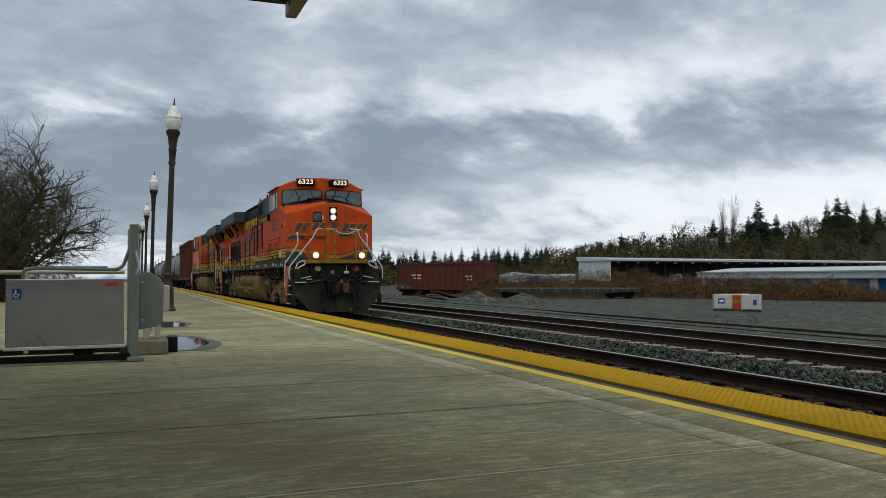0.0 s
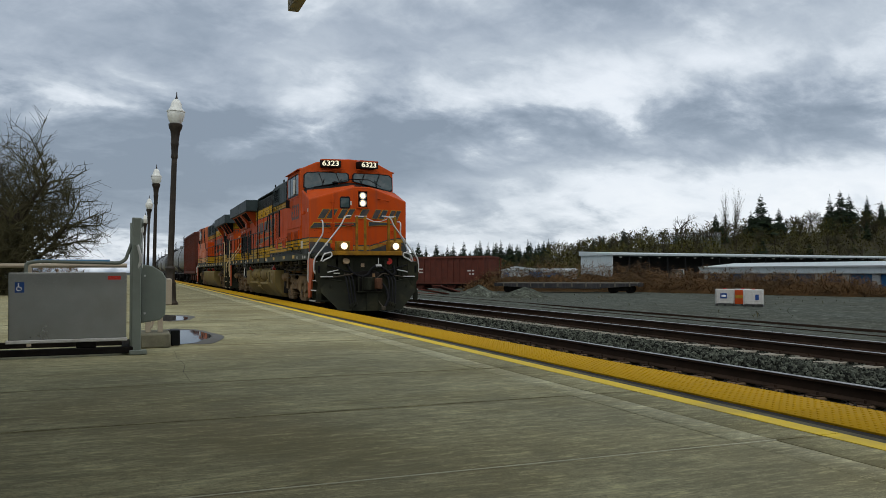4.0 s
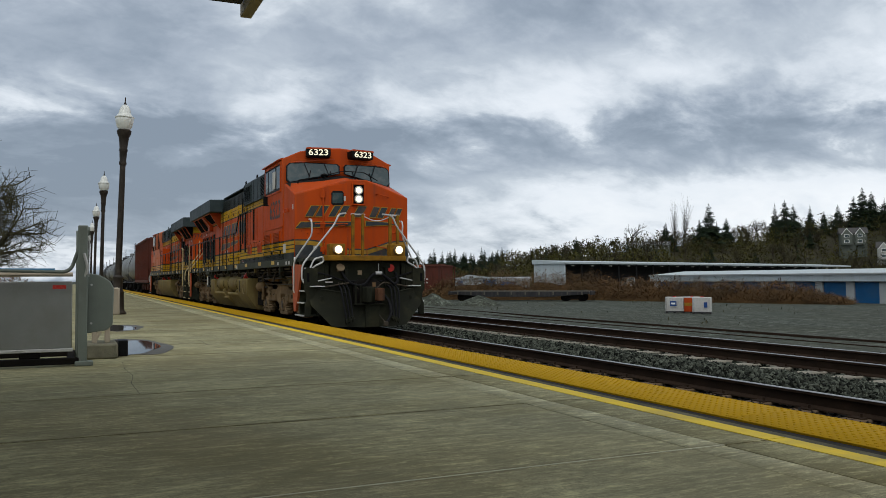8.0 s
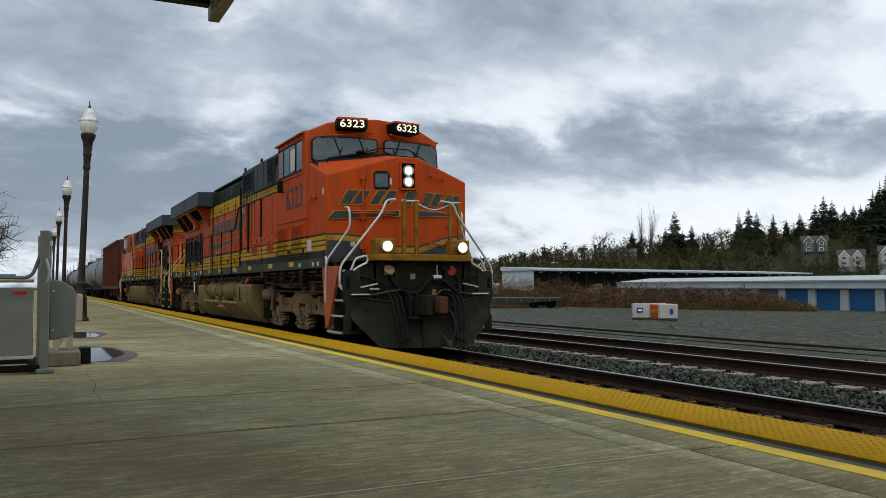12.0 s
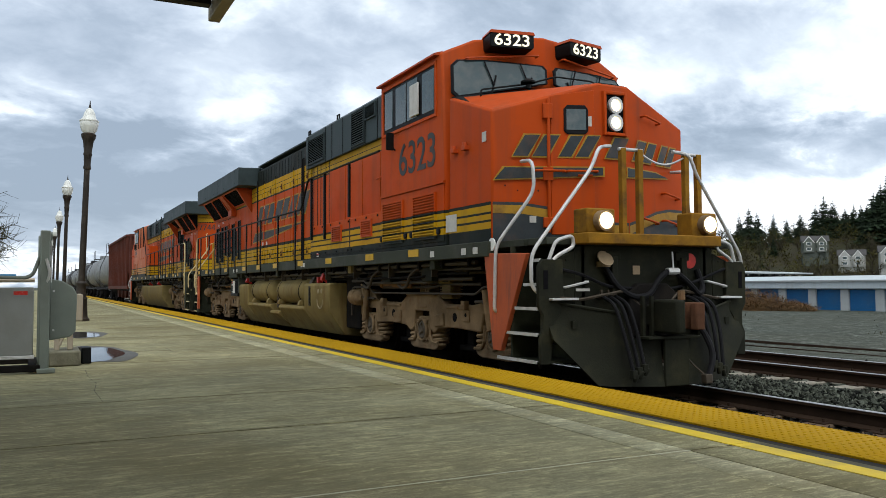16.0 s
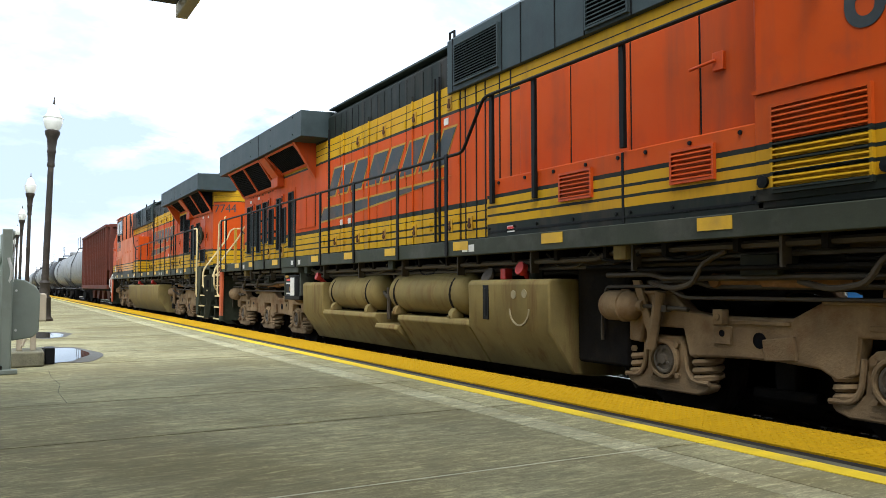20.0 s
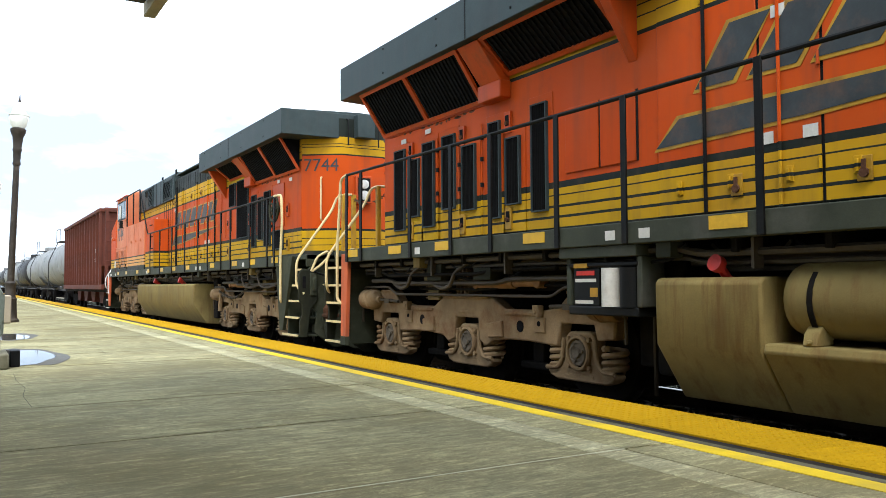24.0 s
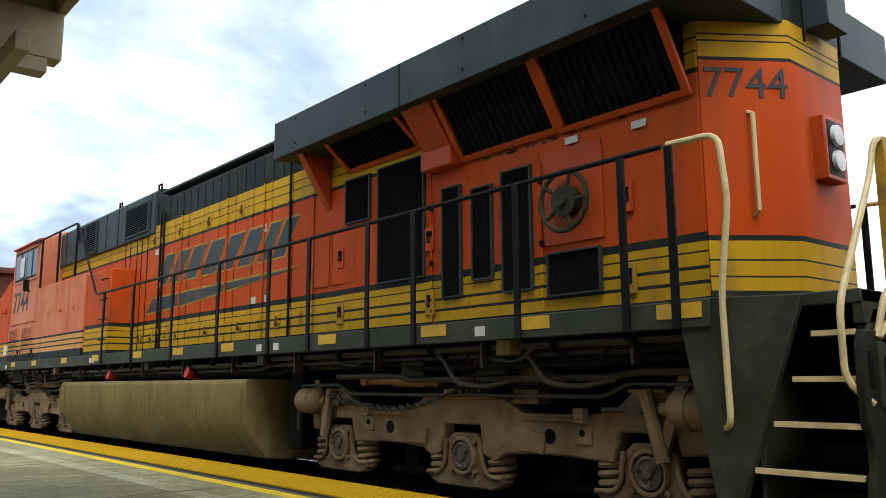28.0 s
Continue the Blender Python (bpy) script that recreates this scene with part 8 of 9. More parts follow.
HILLSIDE = material("hillside_undergrowth", (0.030, 0.026, 0.011), 0.95, 0, 0.4, 0.06, 0.3, 3.0, (0.03, 0.034, 0.014), 0.8, 0.05)
WOODS = material("bare_woods", (0.082, 0.077, 0.016), 0.95, 0, 0.45, 0.05, 0.1, 3.0, (0.026, 0.034, 0.012), 0.8, 0.035)


def island_tones(m, colour, amount):
    """Each sprig takes its own tone."""
    t = m.node_tree
    k = Nodes(t)
    b = t.nodes["Principled BSDF"]
    old = b.inputs["Base Color"].links[0].from_socket
    g = t.nodes.new("ShaderNodeNewGeometry")
    t.links.new(k.mix(k.map(g.outputs["Random Per Island"], 0, 1, 0.0, amount), old, colour), b.inputs["Base Color"])


island_tones(WOODS, (0.026, 0.021, 0.007), 0.95)
island_tones(SCRUB, (0.030, 0.021, 0.008), 0.95)
island_tones(FIR, (0.006, 0.012, 0.005), 0.85)

# the slope behind the yard
RIDGE = [(-40, 0.2), (0, 0.2), (14, 0.3), (22, 0.3), (27, 0.55), (31, 1.2), (36, 1.8), (40, 2.1), (46, 2.5), (50, 2.9), (54, 3.7), (60, 4.2), (80, 4.4), (120, 3.5)]


def ridge(az):
    for (a, p), (b, q) in zip(RIDGE, RIDGE[1:]):
        if a <= az <= b:
            return p + (q - p) * (az - a) / (b - a)
    return 0.2


def foot(az):
    """Distance at which the slope begins: behind the open shed."""
    across = (-31 * math.sin(radians(az)) + 118 * math.cos(radians(az))) / 122
    return min(330.0, max(200.0, 144.0 / max(across, 0.2)))


def hill_z(az, r):
    """Height of the slope by its bearing and distance."""
    f = foot(az)
    top = 0.9 + math.tan(radians(ridge(az))) * (f + 130)
    k = min(1.0, max(0.0, (r - f) / 130))
    k = k * k * (3 - 2 * k)
    return YARD - 0.3 + (top - YARD) * k + 1.2 * k * noise.noise(Vector((az * 0.3, r * 0.02, 0.0)))


def at(az, r):
    return r * math.sin(radians(az)), r * math.cos(radians(az))


azs = [10 + 1.5 * i for i in range(62)]
rs = [-5, 15, 35, 55, 75, 95, 115, 130, 160, 220, 320]
hs = Shape()
hs.add([(*at(a, foot(a) + r), hill_z(a, foot(a) + min(r, 160)) - max(0, r - 160) * 0.02) for a in azs for r in rs], [(i * len(rs) + j, i * len(rs) + j + 1, (i + 1) * len(rs) + j + 1, (i + 1) * len(rs) + j) for i in range(len(azs) - 1) for j in range(len(rs) - 1)])
tagged(part("hillside", hs, HILLSIDE), "brown wooded hillside behind the yard", "hill", kind="structure")


def blade(s, p, d, w, length, droop=0.0):
    """A thin tapering sprig."""
    d = Vector(d).normalized()
    side = d.cross(Vector((0, 0, 1)))
    side = (side if side.length > 0.01 else Vector((1, 0, 0))).normalized() * w
    up = side.cross(d).normalized() * w * 0.4
    p = Vector(p)
    q = p + d * length * 0.55 + Vector((0, 0, -droop * 0.4))
    e = p + d * length + Vector((0, 0, -droop))
    s.add([p, q + side, q - side, q + up, e], [(0, 2, 3), (0, 3, 1), (0, 1, 2), (4, 3, 2), (4, 1, 3), (4, 2, 1)])


def fir_mesh(seed, h, spread, levels):
    r = random.Random(seed)
    s = Shape()
    gap = [r.uniform(0.7, 1.2) for _ in range(12)]
    for i in range(levels):
        t = i / (levels - 1)
        z = h * (0.08 + 0.90 * t)
        reach = (spread * (1 - t) ** 0.9 * r.uniform(0.7, 1.12) + 0.35) * gap[i * 12 // levels]
        n = int(14 * (1 - t) + 7)
        a0 = r.uniform(0, 6.28)
        for j in range(n):
            if r.random() < 0.12:
                continue
            a = a0 + 6.283 * j / n + r.uniform(-0.3, 0.3)
            length = reach * r.uniform(0.55, 1.15)
            blade(s, (0, 0, z), (math.cos(a), math.sin(a), r.uniform(-0.1, 0.3)), 0.16 * length + 0.16, length, 0.25 * length)
            for e in (0.4, 0.6, 0.8):
                b = a + r.choice((-0.8, 0.8))
                blade(s, (math.cos(a) * length * e, math.sin(a) * length * e, z - 0.14 * length * e), (math.cos(b), math.sin(b), r.uniform(-0.3, 0.3)), 0.13 * length + 0.12, length * 0.42, 0.12 * length)
    blade(s, (0, 0, h * 0.93), (0.02, 0.0, 1), 0.13, h * 0.09)
    return mesh_of("crown", s, FIR)


def bare_shape(seed, h, spread, depth, twigs, lean=0.0, thick=1.0, start=0.22):
    """A leafless tree: limbs that fork and thin out."""
    r = random.Random(seed)
    limbs, fine = Shape(), Shape()

    def grow(p, d, length, radius, level):
        pts, rad = [p], [radius]
        k = 3 if level < depth else 2
        for i in range(k):
            d = (d + Vector((r.uniform(-1, 1), r.uniform(-1, 1), r.uniform(-0.5, 0.9))) * 0.16).normalized()
            pts.append(pts[-1] + d * length / k)
            rad.append(radius * (1 - 0.5 * (i + 1) / k))
        target = limbs if level < 2 else fine
        for a, b, ra, rb in zip(pts, pts[1:], rad, rad[1:]):
            target.rod(a, b, ra, rb, 6 if level < 2 else 3, False)
        if level >= depth:
            return
        n = twigs[level]
        for i in range(n):
            t = r.uniform(0.35 if level else start, 1.0)
            j = min(k - 1, int(t * k))
            q = pts[j].lerp(pts[j + 1], t * k - j)
            a = r.uniform(0, 6.283)
            side = d.orthogonal().normalized()
            w = d.cross(side)
            out = (side * math.cos(a) + w * math.sin(a)) * spread + d * r.uniform(0.5, 1.0) + Vector((0, 0, 0.25))
            grow(q, out.normalized(), length * r.uniform(0.45, 0.72), max(0.008, radius * r.uniform(0.35, 0.55)), level + 1)

    grow(Vector((0, 0, 0)), Vector((lean, 0, 1)).normalized(), h * 0.6, 0.035 * h * thick, 0)
    return limbs, fine


def tree(label, name, trunk, crown, m, group="", scale=1.0):
    ob = thing(name, label, "tree", m @ Matrix.Scale(scale, 4), group)
    for n, me in (("trunk", trunk), ("crown", crown)):
        share(n, me, ob, Matrix())
    return ob


rt = random.Random(21)
fir_trunk = mesh_of("trunk", Shape().rod((0, 0, -0.5), (0, 0, 14), 0.28, 0.05, 7), BARK)
firs = [fir_mesh(5, 17.0, 5.0, 34), fir_mesh(6, 15.0, 4.4, 30), fir_mesh(7, 19.0, 4.8, 38), fir_mesh(9, 13.0, 5.2, 28)]
bare = []
for sd in (31, 32, 33):
    lm, fn = bare_shape(sd, 12.0, 0.75, 3, (7, 6, 5))
    bare.append((mesh_of("trunk", lm, BARK), mesh_of("crown", fn, TWIG)))


def plant(az, r, kind, size):
    """r counts from the near foot of the slope."""
    r = foot(az) + r
    x, y = at(az, r)
    m = pose(x, y, hill_z(az, r) - 0.4, 0, 0, rt.uniform(0, 360))
    size *= r / 300
    if kind == "fir":
        tree("dark green fir on the hillside", "fir_tree", fir_trunk, firs[rt.randrange(4)], m, "hillside firs", size)
    else:
        tk, cr = bare[rt.randrange(3)]
        tree("leafless brown tree on the hillside", "bare_tree", tk, cr, m, "hillside bare trees", size)


# skyline firs, by bearing, distance and size
for az, r, size in ((25.6, 80, 0.72), (32.0, 100, 0.55), (32.6, 105, 0.5), (33.4, 100, 0.6), (37.2, 110, 0.35), (39.4, 100, 0.62), (39.8, 98, 0.55), (41.6, 100, 0.72), (42.2, 96, 0.98), (42.7, 100, 0.7), (43.3, 102, 0.62), (44.2, 110, 0.40), (46.3, 100, 0.72), (46.9, 104, 0.82), (47.4, 106, 0.7),
                    (48.4, 112, 0.55), (49.2, 110, 0.55), (50.0, 106, 0.6), (50.9, 100, 0.85), (51.4, 102, 0.98), (51.9, 106, 0.72), (52.6, 100, 0.7), (53.1, 96, 0.75), (53.5, 100, 0.6), (54.2, 92, 1.05), (54.6, 98, 1.15), (55.0, 100, 1.0), (55.4, 98, 1.1), (55.9, 94, 1.2), (56.6, 98, 1.0), (57.4, 100, 1.1), (58.3, 96, 0.9), (59.2, 100, 1.0), (60.4, 102, 0.9), (62.0, 100, 1.1), (64.0, 100, 0.9), (67.0, 100, 1.1)):
    plant(az, r, "fir", size)
for az in (53.8, 54.4, 54.9, 55.3, 55.8, 56.4):
    plant(az, 78, "fir", rt.uniform(0.8, 1.0))
for i in range(74):
    plant(10.5 + 18 * i / 74 + rt.uniform(-0.1, 0.1), rt.uniform(95, 135), "fir", rt.uniform(0.38, 0.56))
for i in range(26):
    plant(rt.uniform(30, 58), rt.uniform(50, 120), "fir", rt.uniform(0.25, 0.42))
for i in range(110):
    plant(rt.uniform(27, 60), rt.uniform(40, 128), "bare", rt.uniform(0.38, 0.62))
for i in range(34):
    plant(rt.uniform(14, 30), rt.uniform(20, 70), "bare", rt.uniform(0.35, 0.5))
for az, r in ((49.6, 20), (50.3, 26), (50.7, 18), (51.2, 24), (51.7, 16), (52.3, 20), (52.9, 14), (53.5, 18), (54.2, 16)):
    plant(az, r, "bare", rt.uniform(0.55, 0.75))
# two slim poplars and a round bare tree on the skyline
pl, pf = bare_shape(77, 24.0, 0.035, 3, (22, 6, 3), 0.0, 0.16, 0.08)
pop = (mesh_of("trunk", pl, BARK), mesh_of("crown", pf, TWIG))
for az, r, k in ((39.95, 330, 0.78), (40.45, 332, 0.82)):
    tree("tall slim leafless poplar on the skyline", "poplar", *pop, pose(*at(az, r), hill_z(az, r), 0, 0, az * 70), "skyline poplars", k)
rl, rf = bare_shape(78, 12.0, 0.8, 4, (7, 5, 4, 3))
tree("round leafless tree on the skyline", "bare_tree", mesh_of("trunk", rl, BARK), mesh_of("crown", rf, TWIG), pose(*at(37.0, 335), hill_z(37.0, 335) + 1.0), "", 0.85)
# leafless wood that covers the slope: heads of fine upright twigs
th = Shape()
for i in range(1900):
    az = rt.uniform(12, 66)
    r = foot(az) + rt.uniform(0, 1) ** 0.8 * 138
    x, y = at(az, r)
    z = hill_z(az, r)
    tall = rt.uniform(3.0, 8.0) * (0.55 if az < 28 else 1.0) * r / 300
    wide = tall * rt.uniform(0.35, 0.6)
    for j in range(44):
        a, q = rt.uniform(0, 6.283), rt.uniform(0, 1) ** 0.5
        h = rt.uniform(0.05, 0.95)
        w = wide * q * math.sin(math.pi * min(1, 0.25 + 0.7 * h))
        blade(th, (x + w * math.cos(a), y + w * math.sin(a), z + tall * h * 0.85), (math.cos(a) * 0.9 * q, math.sin(a) * 0.9 * q, rt.uniform(0.05, 0.9)), rt.uniform(0.12, 0.36), rt.uniform(0.5, 1.3), 0)
tagged(part("woods", th, WOODS), "olive-brown thicket and bare woods on the slope", "woods", kind="stuff")

# bramble thicket along the yard, on a low uneven mound
LINE_UP = [Vector((38.5, 91.0)), Vector((53.5, 77.5)), Vector((63.3, 52.0))]


def along(t):
    return LINE_UP[0].lerp(LINE_UP[1], t / 0.42) if t < 0.42 else LINE_UP[1].lerp(LINE_UP[2], (t - 0.42) / 0.58)


def crest(t):
    h = 3.2 - 0.9 * t + 0.75 * noise.noise(Vector((t * 11, 3.0, 0))) + 0.35 * noise.noise(Vector((t * 37, 9.0, 0)))
    return max(0.35, h - 1.15 * max(0.0, t - 0.30)) * min(1.0, 0.3 + t * 8) * min(1.0, 0.15 + (1 - t) * 12)


mound = Shape()
mp = []
for i in range(61):
    c = along(i / 60)
    for j in range(7):
        e = j / 3 - 1
        mp.append((c.x + e * 3.0 * 0.75, c.y + e * 3.0 * 0.66, YARD - 0.12 + 0.62 * crest(i / 60) * max(0.0, 1 - e * e) * rt.uniform(0.8, 1.15)))
mound.add(mp, [(i * 7 + j, i * 7 + j + 1, i * 7 + j + 8, i * 7 + j + 7) for i in range(60) for j in range(6)])
tagged(part("bramble_bank", mound, SCRUB), "low earth mound under the brambles", "bank", kind="structure")
br = Shape()
for i in range(46000):
    t = rt.random()
    c = along(t)
    e = rt.uniform(-1, 1)
    x, y = c.x + e * 2.9 * 0.75 + rt.uniform(-0.5, 0.5), c.y + e * 2.9 * 0.66 + rt.uniform(-0.5, 0.5)
    top = crest(t) * (1 - 0.75 * e * e) * (1 + 0.4 * noise.noise(Vector((x * 0.8, y * 0.8, 1))))
    z = YARD + rt.uniform(0, 1) ** 0.8 * top
    a = rt.uniform(0, 6.28)
    blade(br, (x, y, z), (math.cos(a), math.sin(a), rt.uniform(-0.4, 1.1)), rt.uniform(0.014, 0.045), rt.uniform(0.35, 0.95), rt.uniform(0, 0.35))
tagged(part("brambles", br, SCRUB), "rust-brown winter brambles along the yard", "brambles", kind="stuff")
weeds = Shape()
for i in range(2600):
    x = rt.uniform(21, 62)
    y = rt.uniform(20, 92) if i % 2 else 88 - 0.95 * (x - 30) + rt.uniform(-4, 4)
    if noise.noise(Vector((x * 0.15, y * 0.15, 5))) < 0.08:
        continue
    a = rt.uniform(0, 6.28)
    blade(weeds, (x, y, YARD - 0.02 if x > 27 else -1.0), (math.cos(a) * 0.6, math.sin(a) * 0.6, 1), rt.uniform(0.01, 0.03), rt.uniform(0.1, 0.4), 0.05)
tagged(part("weeds", weeds, MOSS), "sparse dry weeds on the gravel", "weeds", kind="stuff")
hd = Shape()
for i in range(5000):
    x, y = rt.uniform(-34, -2.2), rt.uniform(84, 92)
    a = rt.uniform(0, 6.28)
    blade(hd, (x, y, -0.8 + rt.uniform(0, 1) * 2.6 * (0.6 + 0.4 * math.sin(x * 0.7))), (math.cos(a), math.sin(a), rt.uniform(0, 1.3)), rt.uniform(0.03, 0.08), rt.uniform(0.5, 1.2), 0.1)
tagged(part("hedge", hd, SCRUB), "low brown hedge beyond the platform", "hedge", kind="stuff")

# the tree beside the platform
tl, tf = bare_shape(12, 6.4, 1.25, 4, (26, 9, 7, 5), 0.05, 1.0, 0.04)
tree_meshes = mesh_of("trunk", tl, BARK), mesh_of("crown", tf, MOSS)
for az_x, yy, rot, k in ((-4.3, 38.0, 20, 1.06), (-8.2, 40.0, 200, 1.15)):
    tree("wide leafless tree with mossy twigs beside the platform", "bare_tree", *tree_meshes, pose(az_x, yy, -0.6, 0, 0, rot), "trees by the platform", k)

# storage units with blue doors
store = thing("storage_building", "long white storage building with blue roller doors", "building")
Y0, Y1 = -30.0, 82.7
part("wall", Shape().box(66.25, 76, Y0, Y1, YARD, 0.9), PIER, store)
part("roof", Shape().prism([(65.6, 0.5), (65.6, 1.28), (71, 1.75), (76.4, 1.28), (76.4, 0.5)], "y", Y0 - 0.3, Y1 + 0.3), WHITE_METAL, store, "white metal roof and fascia", 0.03)
part("gutter", Shape().box(65.45, 65.6, Y0 - 0.3, Y1 + 0.3, 1.16, 1.30), PIER, store)
pier_me = mesh_of("pier", Shape().box(65.95, 66.3, -0.42, 0.42, YARD, 0.5), PIER)
door_me = mesh_of("roller_door", Shape().box(66.15, 66.24, -1.33, 1.33, YARD, 0.42), BLUE_DOOR)
slat_me = mesh_of("door_rib", Shape().box(66.12, 66.15, -1.33, 1.33, -0.02, 0.02), BLUE_DOOR)
y = Y1 - 0.5
while y > Y0 + 2:
    share("pier", pier_me, store, pose(0, y, 0))
    d = share("roller_door", door_me, store, pose(0, y - 1.75, 0))
    if y > 25:
        for j in range(6):
            share("door_rib", slat_me, d, pose(0, 0, YARD + 0.25 + 0.3 * j))
    y -= 3.5

# the long open shed behind
shed = thing("open_shed", "long open-sided metal shed with a white gable and interior painted dark as shade", "building", Matrix.Translation((90.5, 141.5, YARD)) @ Matrix.Rotation(math.atan2(31, 118), 4, "Z"))
part("roof", Shape().prism([(-0.6, 5.45), (-0.6, 5.85), (8.8, 6.35), (8.8, 5.45)], "x", -0.6, 124), WHITE_METAL, shed, "pale blue-white metal roof edge", 0.03)
part("gable_wall", Shape().box(-0.3, 0.0, -0.2, 8.5, 0, 5.44), WHITE_METAL, shed, "white end wall")
# back wall, floor and posts have the interior shade in their colour
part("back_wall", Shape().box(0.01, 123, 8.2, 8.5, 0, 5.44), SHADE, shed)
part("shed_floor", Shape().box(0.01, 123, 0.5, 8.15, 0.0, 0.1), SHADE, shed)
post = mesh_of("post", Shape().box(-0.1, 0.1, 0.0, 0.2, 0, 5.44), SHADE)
lamp_me = mesh_of("shed_lamp", Shape().box(-0.22, 0.22, -0.1, 0.3, 4.95, 5.25), PLACARD)
for i in range(20):
    share("post", post, shed, pose(5.2 + 6 * i, 0, 0))
    share("shed_lamp", lamp_me, shed, pose(2.5 + 6 * i, 0, 0))
van = thing("parked_truck", "pale truck parked inside the open shed", "truck", Matrix.Translation((112.5, 150.5, YARD)))
part("cab", Shape().prism([(0, 0.6), (0, 1.6), (0.7, 2.6), (2.4, 2.6), (2.4, 0.6)], "y", 0, 2.3), PIER, van, "", 0.06)
part("window", Shape().prism([(0.2, 1.75), (0.72, 2.45), (2.0, 2.45), (2.0, 1.75)], "y", -0.02, 2.32), CABGLASS, van)
for x in (0.5, 2.0):
    part("wheel", Shape().rod((x, -0.05, 0.45), (x, 0.3, 0.45), 0.45, n=14), RUBBER, van)

small = thing("white_shed", "small white metal shed with a blue door", "building", pose(*at(24.9, 142), YARD, 0, 0, -25))
part("wall", Shape().box(0, 7.6, 0, 6, 0, 2.5), WHITE_METAL, small)
part("roof", Shape().prism([(-0.2, 2.5), (2.6, 3.2), (7.8, 2.5)], "y", -0.3, 6.3), WHITE_METAL, small, "", 0.02)
part("door", Shape().box(5.0, 7.2, -0.06, 0, 0, 2.2), BLUE_DOOR, small)
part("door", Shape().box(0.6, 1.5, -0.06, 0, 0, 2.1), BLUE_DOOR, small)
low_store = thing("low_shed", "low white storage row beyond the yard", "building", pose(*at(26.6, 152), YARD, 0, 0, -27))
part("wall", Shape().box(0, 9.5, 0, 6, 0, 2.1), PIER, low_store)
part("roof", Shape().prism([(-0.3, 2.1), (-0.3, 2.5), (3, 2.8), (6.3, 2.5), (6.3, 2.1)], "x", -0.3, 9.8), WHITE_METAL, low_store, "", 0.02)
for i in range(2):
    part("roller_door", Shape().box(0.6 + 3.4 * i, 3.4 + 3.4 * i, -0.06, 0, 0, 1.9), BLUE_DOOR, low_store)


def house(name, label, m, wall, roof_mat, w, d, h, gables):
    ob = thing(name, label, "house", m)
    part("wall", Shape().box(0, w, 0, d, -6, h), wall, ob)
    part("roof", Shape().prism([(-0.5, h - 0.1), (d / 2, h + 2.6), (d + 0.5, h - 0.1)], "x", -0.5, w + 0.5, Matrix()), roof_mat, ob, "", 0.03)
    for gx, gw in gables:
        part("gable", Shape().prism([(gx, h - 0.4), (gx + gw / 2, h + 2.0), (gx + gw, h - 0.4), (gx + gw, 0), (gx, 0)], "y", -1.4, 0), wall, ob, "", 0.03)
        part("gable_trim", Shape().prism([(gx - 0.3, h - 0.6), (gx + gw / 2, h + 2.2), (gx + gw + 0.3, h - 0.6), (gx + gw + 0.1, h - 0.75), (gx + gw / 2, h + 1.9), (gx - 0.1, h - 0.75)], "y", -1.5, -1.35), LETTER, ob)
        for z in (0.8, 3.2):
            win = part("window", Shape().box(gx + gw * 0.25, gx + gw * 0.75, -1.5, -1.4, z, z + 1.3), LETTER, ob, "white-framed window")
            part("pane", Shape().box(gx + gw * 0.29, gx + gw * 0.71, -1.53, -1.5, z + 0.12, z + 1.18), CABGLASS, win)
    for i in range(int(w / 2.6)):
        for z in (0.8, 3.2):
            win = part("window", Shape().box(0.6 + 2.6 * i, 1.9 + 2.6 * i, -0.08, 0.0, z, z + 1.3), LETTER, ob, "white-framed window")
            part("pane", Shape().box(0.72 + 2.6 * i, 1.78 + 2.6 * i, -0.11, -0.08, z + 0.12, z + 1.18), CABGLASS, win)
    return ob


HOUSE_GREEN = material("green_grey_siding", (0.10, 0.115, 0.095), 0.8, 0, 0.15, 1.0, 0.1, 10)
HOUSE_WHITE = material("pale_siding", (0.34, 0.35, 0.32), 0.8, 0, 0.08, 1.0, 0.1, 10)
ROOF = material("dark_shingles", (0.06, 0.058, 0.055), 0.9, 0, 0.2, 1.5, 0.3, 15)
for az, r, z, kind, rot, k in ((50.1, 385, 14.6, 0, -46, 0.98), (52.15, 372, 8.0, 1, -52, 0.95), (54.45, 360, 8.5, 1, -52, 1.0), (36.9, 330, 12.0, 2, -36, 0.62)):
    x, y = at(az, r)
    house("house", ("green-grey two-storey house with white trim among the trees", "pale two-storey house with many windows among the trees", "brown-roofed low house on the skyline")[kind], pose(x, y, z, 0, 0, rot) @ Matrix.Scale(k, 4), HOUSE_WHITE if kind == 1 else HOUSE_GREEN, ROOF, 10.5 if kind < 2 else 26.0, 9, 5.0 if kind < 2 else 3.0, [(0.5, 4.0), (5.8, 3.6)] if kind < 2 else [])

# cars, piles and tanks in the yard
yard_car, _ = hopper("rust-brown hopper car standing in the yard", RUST, 14.8)
yard_car.matrix_world = Matrix.Translation((41.2, 89.6, YARD - 0.25)) @ Matrix.Rotation(math.atan2(7.5, 12.5), 4, "Z")
flat = thing("flat_car", "long low empty flat car with a worn grey deck", "freight car", Matrix.Translation((49.4, 72.1, YARD)) @ Matrix.Rotation(math.atan2(11.3, 10.3), 4, "Z"), "freight cars")
DECK = material("worn_grey_deck", (0.10, 0.09, 0.07), 0.9, 0, 0.25, 2.0, 0.3, 20, (0.07, 0.06, 0.05), 0.7, 1.5)
plank = mesh_of("deck_plank", Shape().box(-1.4, 1.4, -0.24, 0.24, 1.02, 1.12), DECK)
for i in range(30):
    share("deck_plank", plank, flat, pose(0, 0.3 + 0.5 * i, 0))
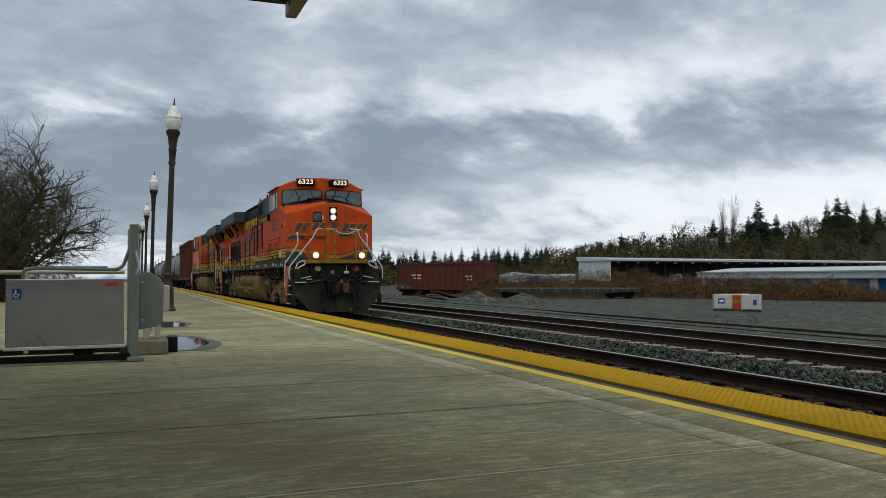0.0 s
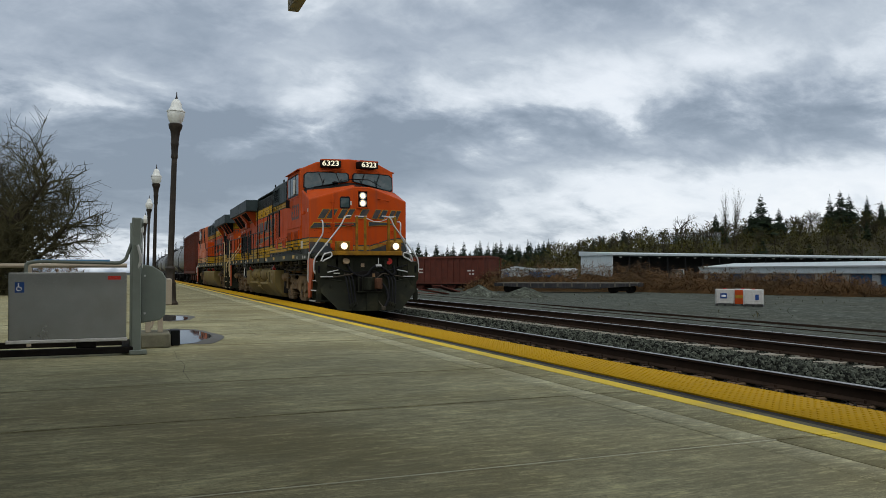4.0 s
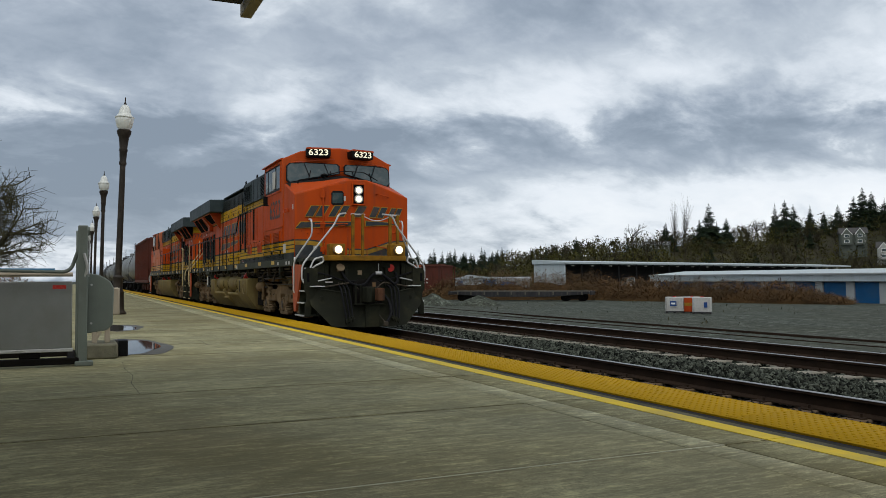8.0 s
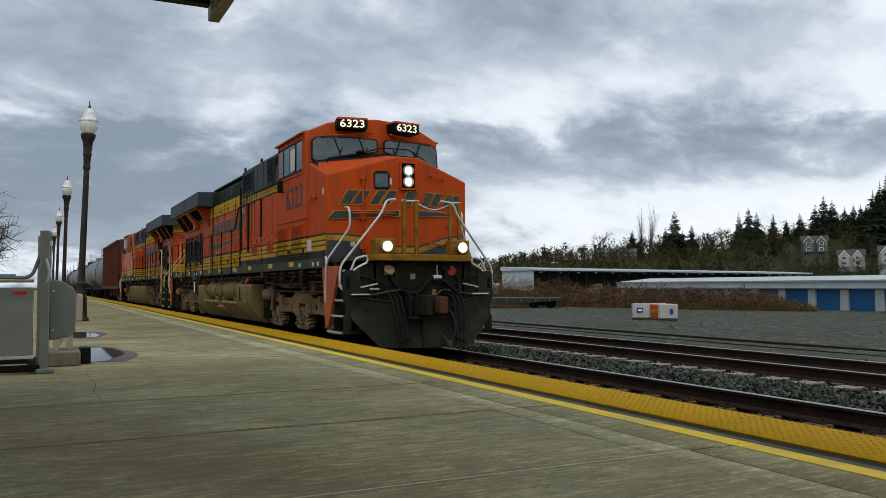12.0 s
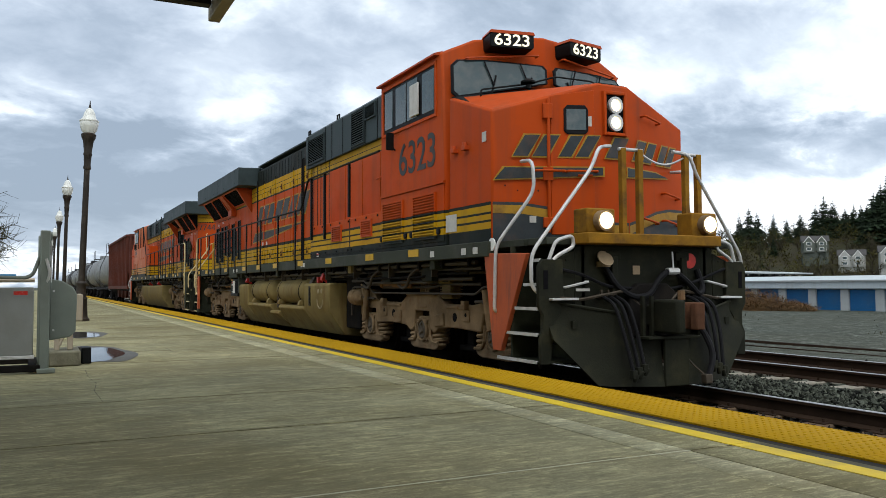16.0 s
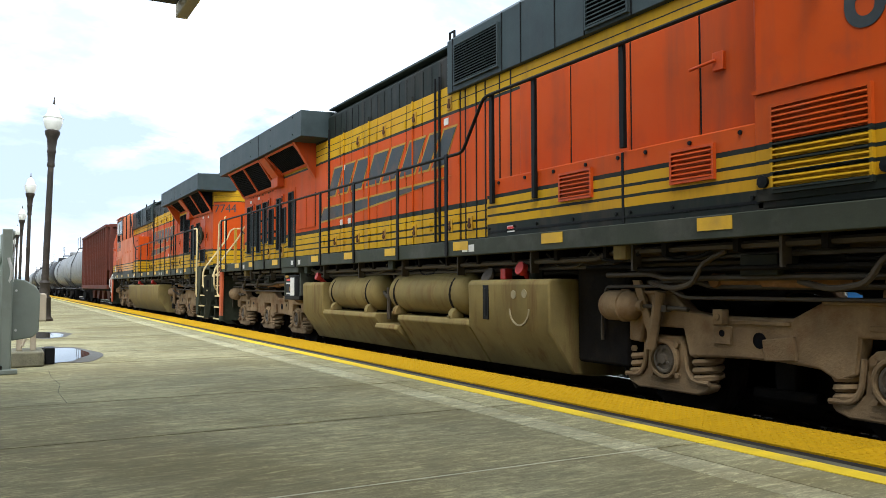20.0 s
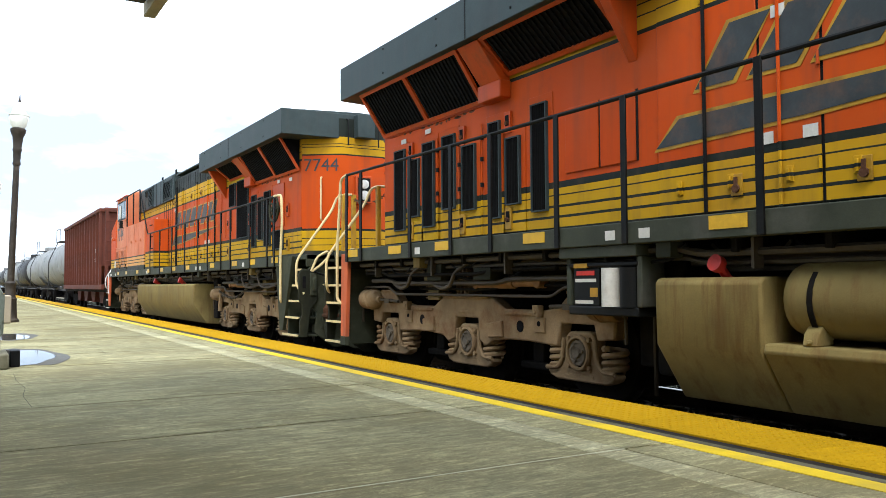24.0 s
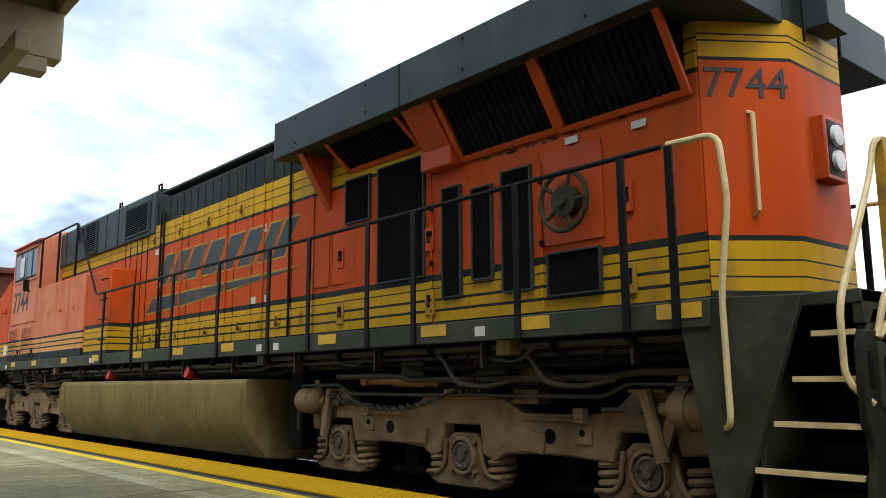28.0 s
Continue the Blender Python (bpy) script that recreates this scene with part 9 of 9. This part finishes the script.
for q in (-1, 1):
    part("side_beam", Shape().prism([(0.0, 1.05), (15.2, 1.05), (15.2, 0.8), (11, 0.5), (4, 0.5), (0, 0.8)], "x", q * 1.36, q * 1.46), BLACKCAR, flat, "black side beam", 0.02)
    stake = mesh_of("stake_pocket", Shape().box(q * 1.46, q * 1.54, -0.06, 0.06, 0.7, 1.22), DECK)
    for i in range(10):
        share("stake_pocket", stake, flat, pose(0, 0.8 + 1.5 * i, 0))
bogie(flat, 1.8), bogie(flat, 13.2)
part("end_sill", Shape().box(-1.4, 1.4, -0.2, 0.0, 0.7, 1.1).box(-1.4, 1.4, 15.2, 15.4, 0.7, 1.1), BLACKCAR, flat, "", 0.02)


def heap(name, label, cat, x, y, rx, ry, h, mat, seed):
    r = random.Random(seed)
    s = Shape()
    n, k = 18, 5
    pts = [(x, y, YARD + h)]
    for j in range(1, k + 1):
        for i in range(n):
            a = 6.2832 * i / n
            q = j / k
            pts.append((x + rx * q * math.cos(a) * r.uniform(0.9, 1.1), y + ry * q * math.sin(a) * r.uniform(0.9, 1.1), YARD - 0.1 + (h + 0.1) * (1 - q) ** 0.8 * r.uniform(0.85, 1.1)))
    fs = [(0, 1 + i, 1 + (i + 1) % n) for i in range(n)] + [(1 + (j - 1) * n + i, 1 + j * n + i, 1 + j * n + (i + 1) % n, 1 + (j - 1) * n + (i + 1) % n) for j in range(1, k) for i in range(n)]
    s.add(pts, fs)
    return tagged(part(name, s, mat), label, cat)


heap("gravel_mound", "low heap of grey gravel in the yard", "gravel heap", 28.5, 66, 2.4, 1.6, 1.2, GRAVEL, 1)
heap("gravel_mound", "low heap of grey gravel in the yard", "gravel heap", 33.0, 66, 2.6, 1.6, 0.95, GRAVEL, 2)
plates = thing("scrap_pile", "pile of rusty steel plates on the gravel", "scrap pile")
for i, (x, y, z, rz, tilt) in enumerate(((26.5, 74, 0.1, 25, 6), (27.5, 75, 0.35, 10, 9), (28.8, 74.5, 0.6, 32, 12), (25.6, 73, 0.25, -8, 4))):
    part("steel_plate", Shape().box(-1.6, 1.6, -0.5, 0.5, 0, 0.12), RUST, plates, "", 0.01, pose(x, y, YARD + z, 0, tilt, rz))


def tote(m, label, tag):
    ob = thing("liquid_tote", label, "tote", m, "liquid totes")
    part("bladder", Shape().box(-0.56, 0.56, -0.46, 0.46, 0.16, 1.12), PLACARD, ob, "white plastic bottle", 0.06)
    ring = mesh_of("cage_ring", Shape().tube([(-0.6, -0.5, 0), (0.6, -0.5, 0), (0.6, 0.5, 0), (-0.6, 0.5, 0), (-0.6, -0.5, 0)], 0.012, 5), SILVER)
    for z in (0.2, 0.42, 0.64, 0.86, 1.08):
        share("cage_ring", ring, ob, pose(0, 0, z))
    bar = mesh_of("cage_bar", Shape().rod((0, 0, 0.14), (0, 0, 1.12), 0.012, n=5), SILVER)
    for i in range(7):
        for x, y in ((-0.6 + 0.2 * i, -0.5), (-0.6 + 0.2 * i, 0.5), (-0.6, -0.5 + i / 6), (0.6, -0.5 + i / 6)):
            share("cage_bar", bar, ob, pose(x, y, 0))
    part("pallet", Shape().box(-0.6, 0.6, -0.5, 0.5, 0.10, 0.15).box(-0.6, -0.45, -0.5, 0.5, 0, 0.1).box(0.45, 0.6, -0.5, 0.5, 0, 0.1).box(-0.07, 0.07, -0.5, 0.5, 0, 0.1), BLACKCAR, ob, "", 0.01)
    part("lid", Shape().rod((0, 0, 1.1), (0, 0, 1.17), 0.11, n=14), RED, ob)
    if tag == "orange":
        part("label_plate", Shape().box(-0.55, 0.2, -0.52, -0.514, 0.12, 1.05), PAINT_ORANGE, ob, "orange warning panel")
        part("label_band", Shape().box(-0.55, 0.2, -0.526, -0.521, 0.5, 0.72), PAINT_YELLOW, ob)
    elif tag == "blue":
        part("side_label", Shape().box(-0.3, 0.12, -0.522, -0.514, 0.5, 0.85), BLUE, ob, "blue label")
        part("label_field", Shape().box(-0.22, 0.04, -0.528, -0.523, 0.62, 0.74), LETTER, ob)
    else:
        part("side_label", Shape().box(0.12, 0.34, -0.522, -0.514, 0.45, 0.8), BLUE, ob, "dark label")
    return ob


tote(pose(37.3, 44.6, YARD, 0, 0, -38), "white caged liquid tote with a blue label", "blue")
tote(pose(38.55, 44.3, YARD, 0, 0, -46), "white caged liquid tote with an orange warning panel", "orange")
tote(pose(37.9, 42.55, YARD, 0, 0, -44), "white caged liquid tote on the gravel", "small")
wm_pole = thing("utility_pole", "pale metal pole by the storage building", "pole", pose(70, 46, YARD))
part("pole", Shape().rod((0, 0, 0), (0, 0, 7.2), 0.10, 0.08, 8), PIER, wm_pole)


# ---- what moves ----
def motions():
    """The train rolls in along the platform and gathers speed; its wheels turn with it."""
    times = [i * 0.5 for i in range(57)]
    walk(lead, [(t, pose(TRACK, train_at(t), RAIL)) for t in times])
    walk(second, [(t, pose(TRACK, train_at(t) + NOSE2, RAIL, 0, 0, 180)) for t in times])
    for ob, back, _ in train_cars:
        walk(ob, [(t, pose(TRACK, train_at(t) + back, RAIL)) for t in times])
    spin = [i * 0.2 for i in range(141)]
    for sets, way, radius in ((lead_sets, 1, 0.533), (second_sets, -1, 0.533)) + tuple((w, 1, 0.46) for _, _, w in train_cars[:3]):
        for w in sets:
            home = w.location.copy()
            walk(w, [(t, pose(*home, way * math.degrees((train_at(t) - train_at(0.0)) / radius))) for t in spin])


motions()
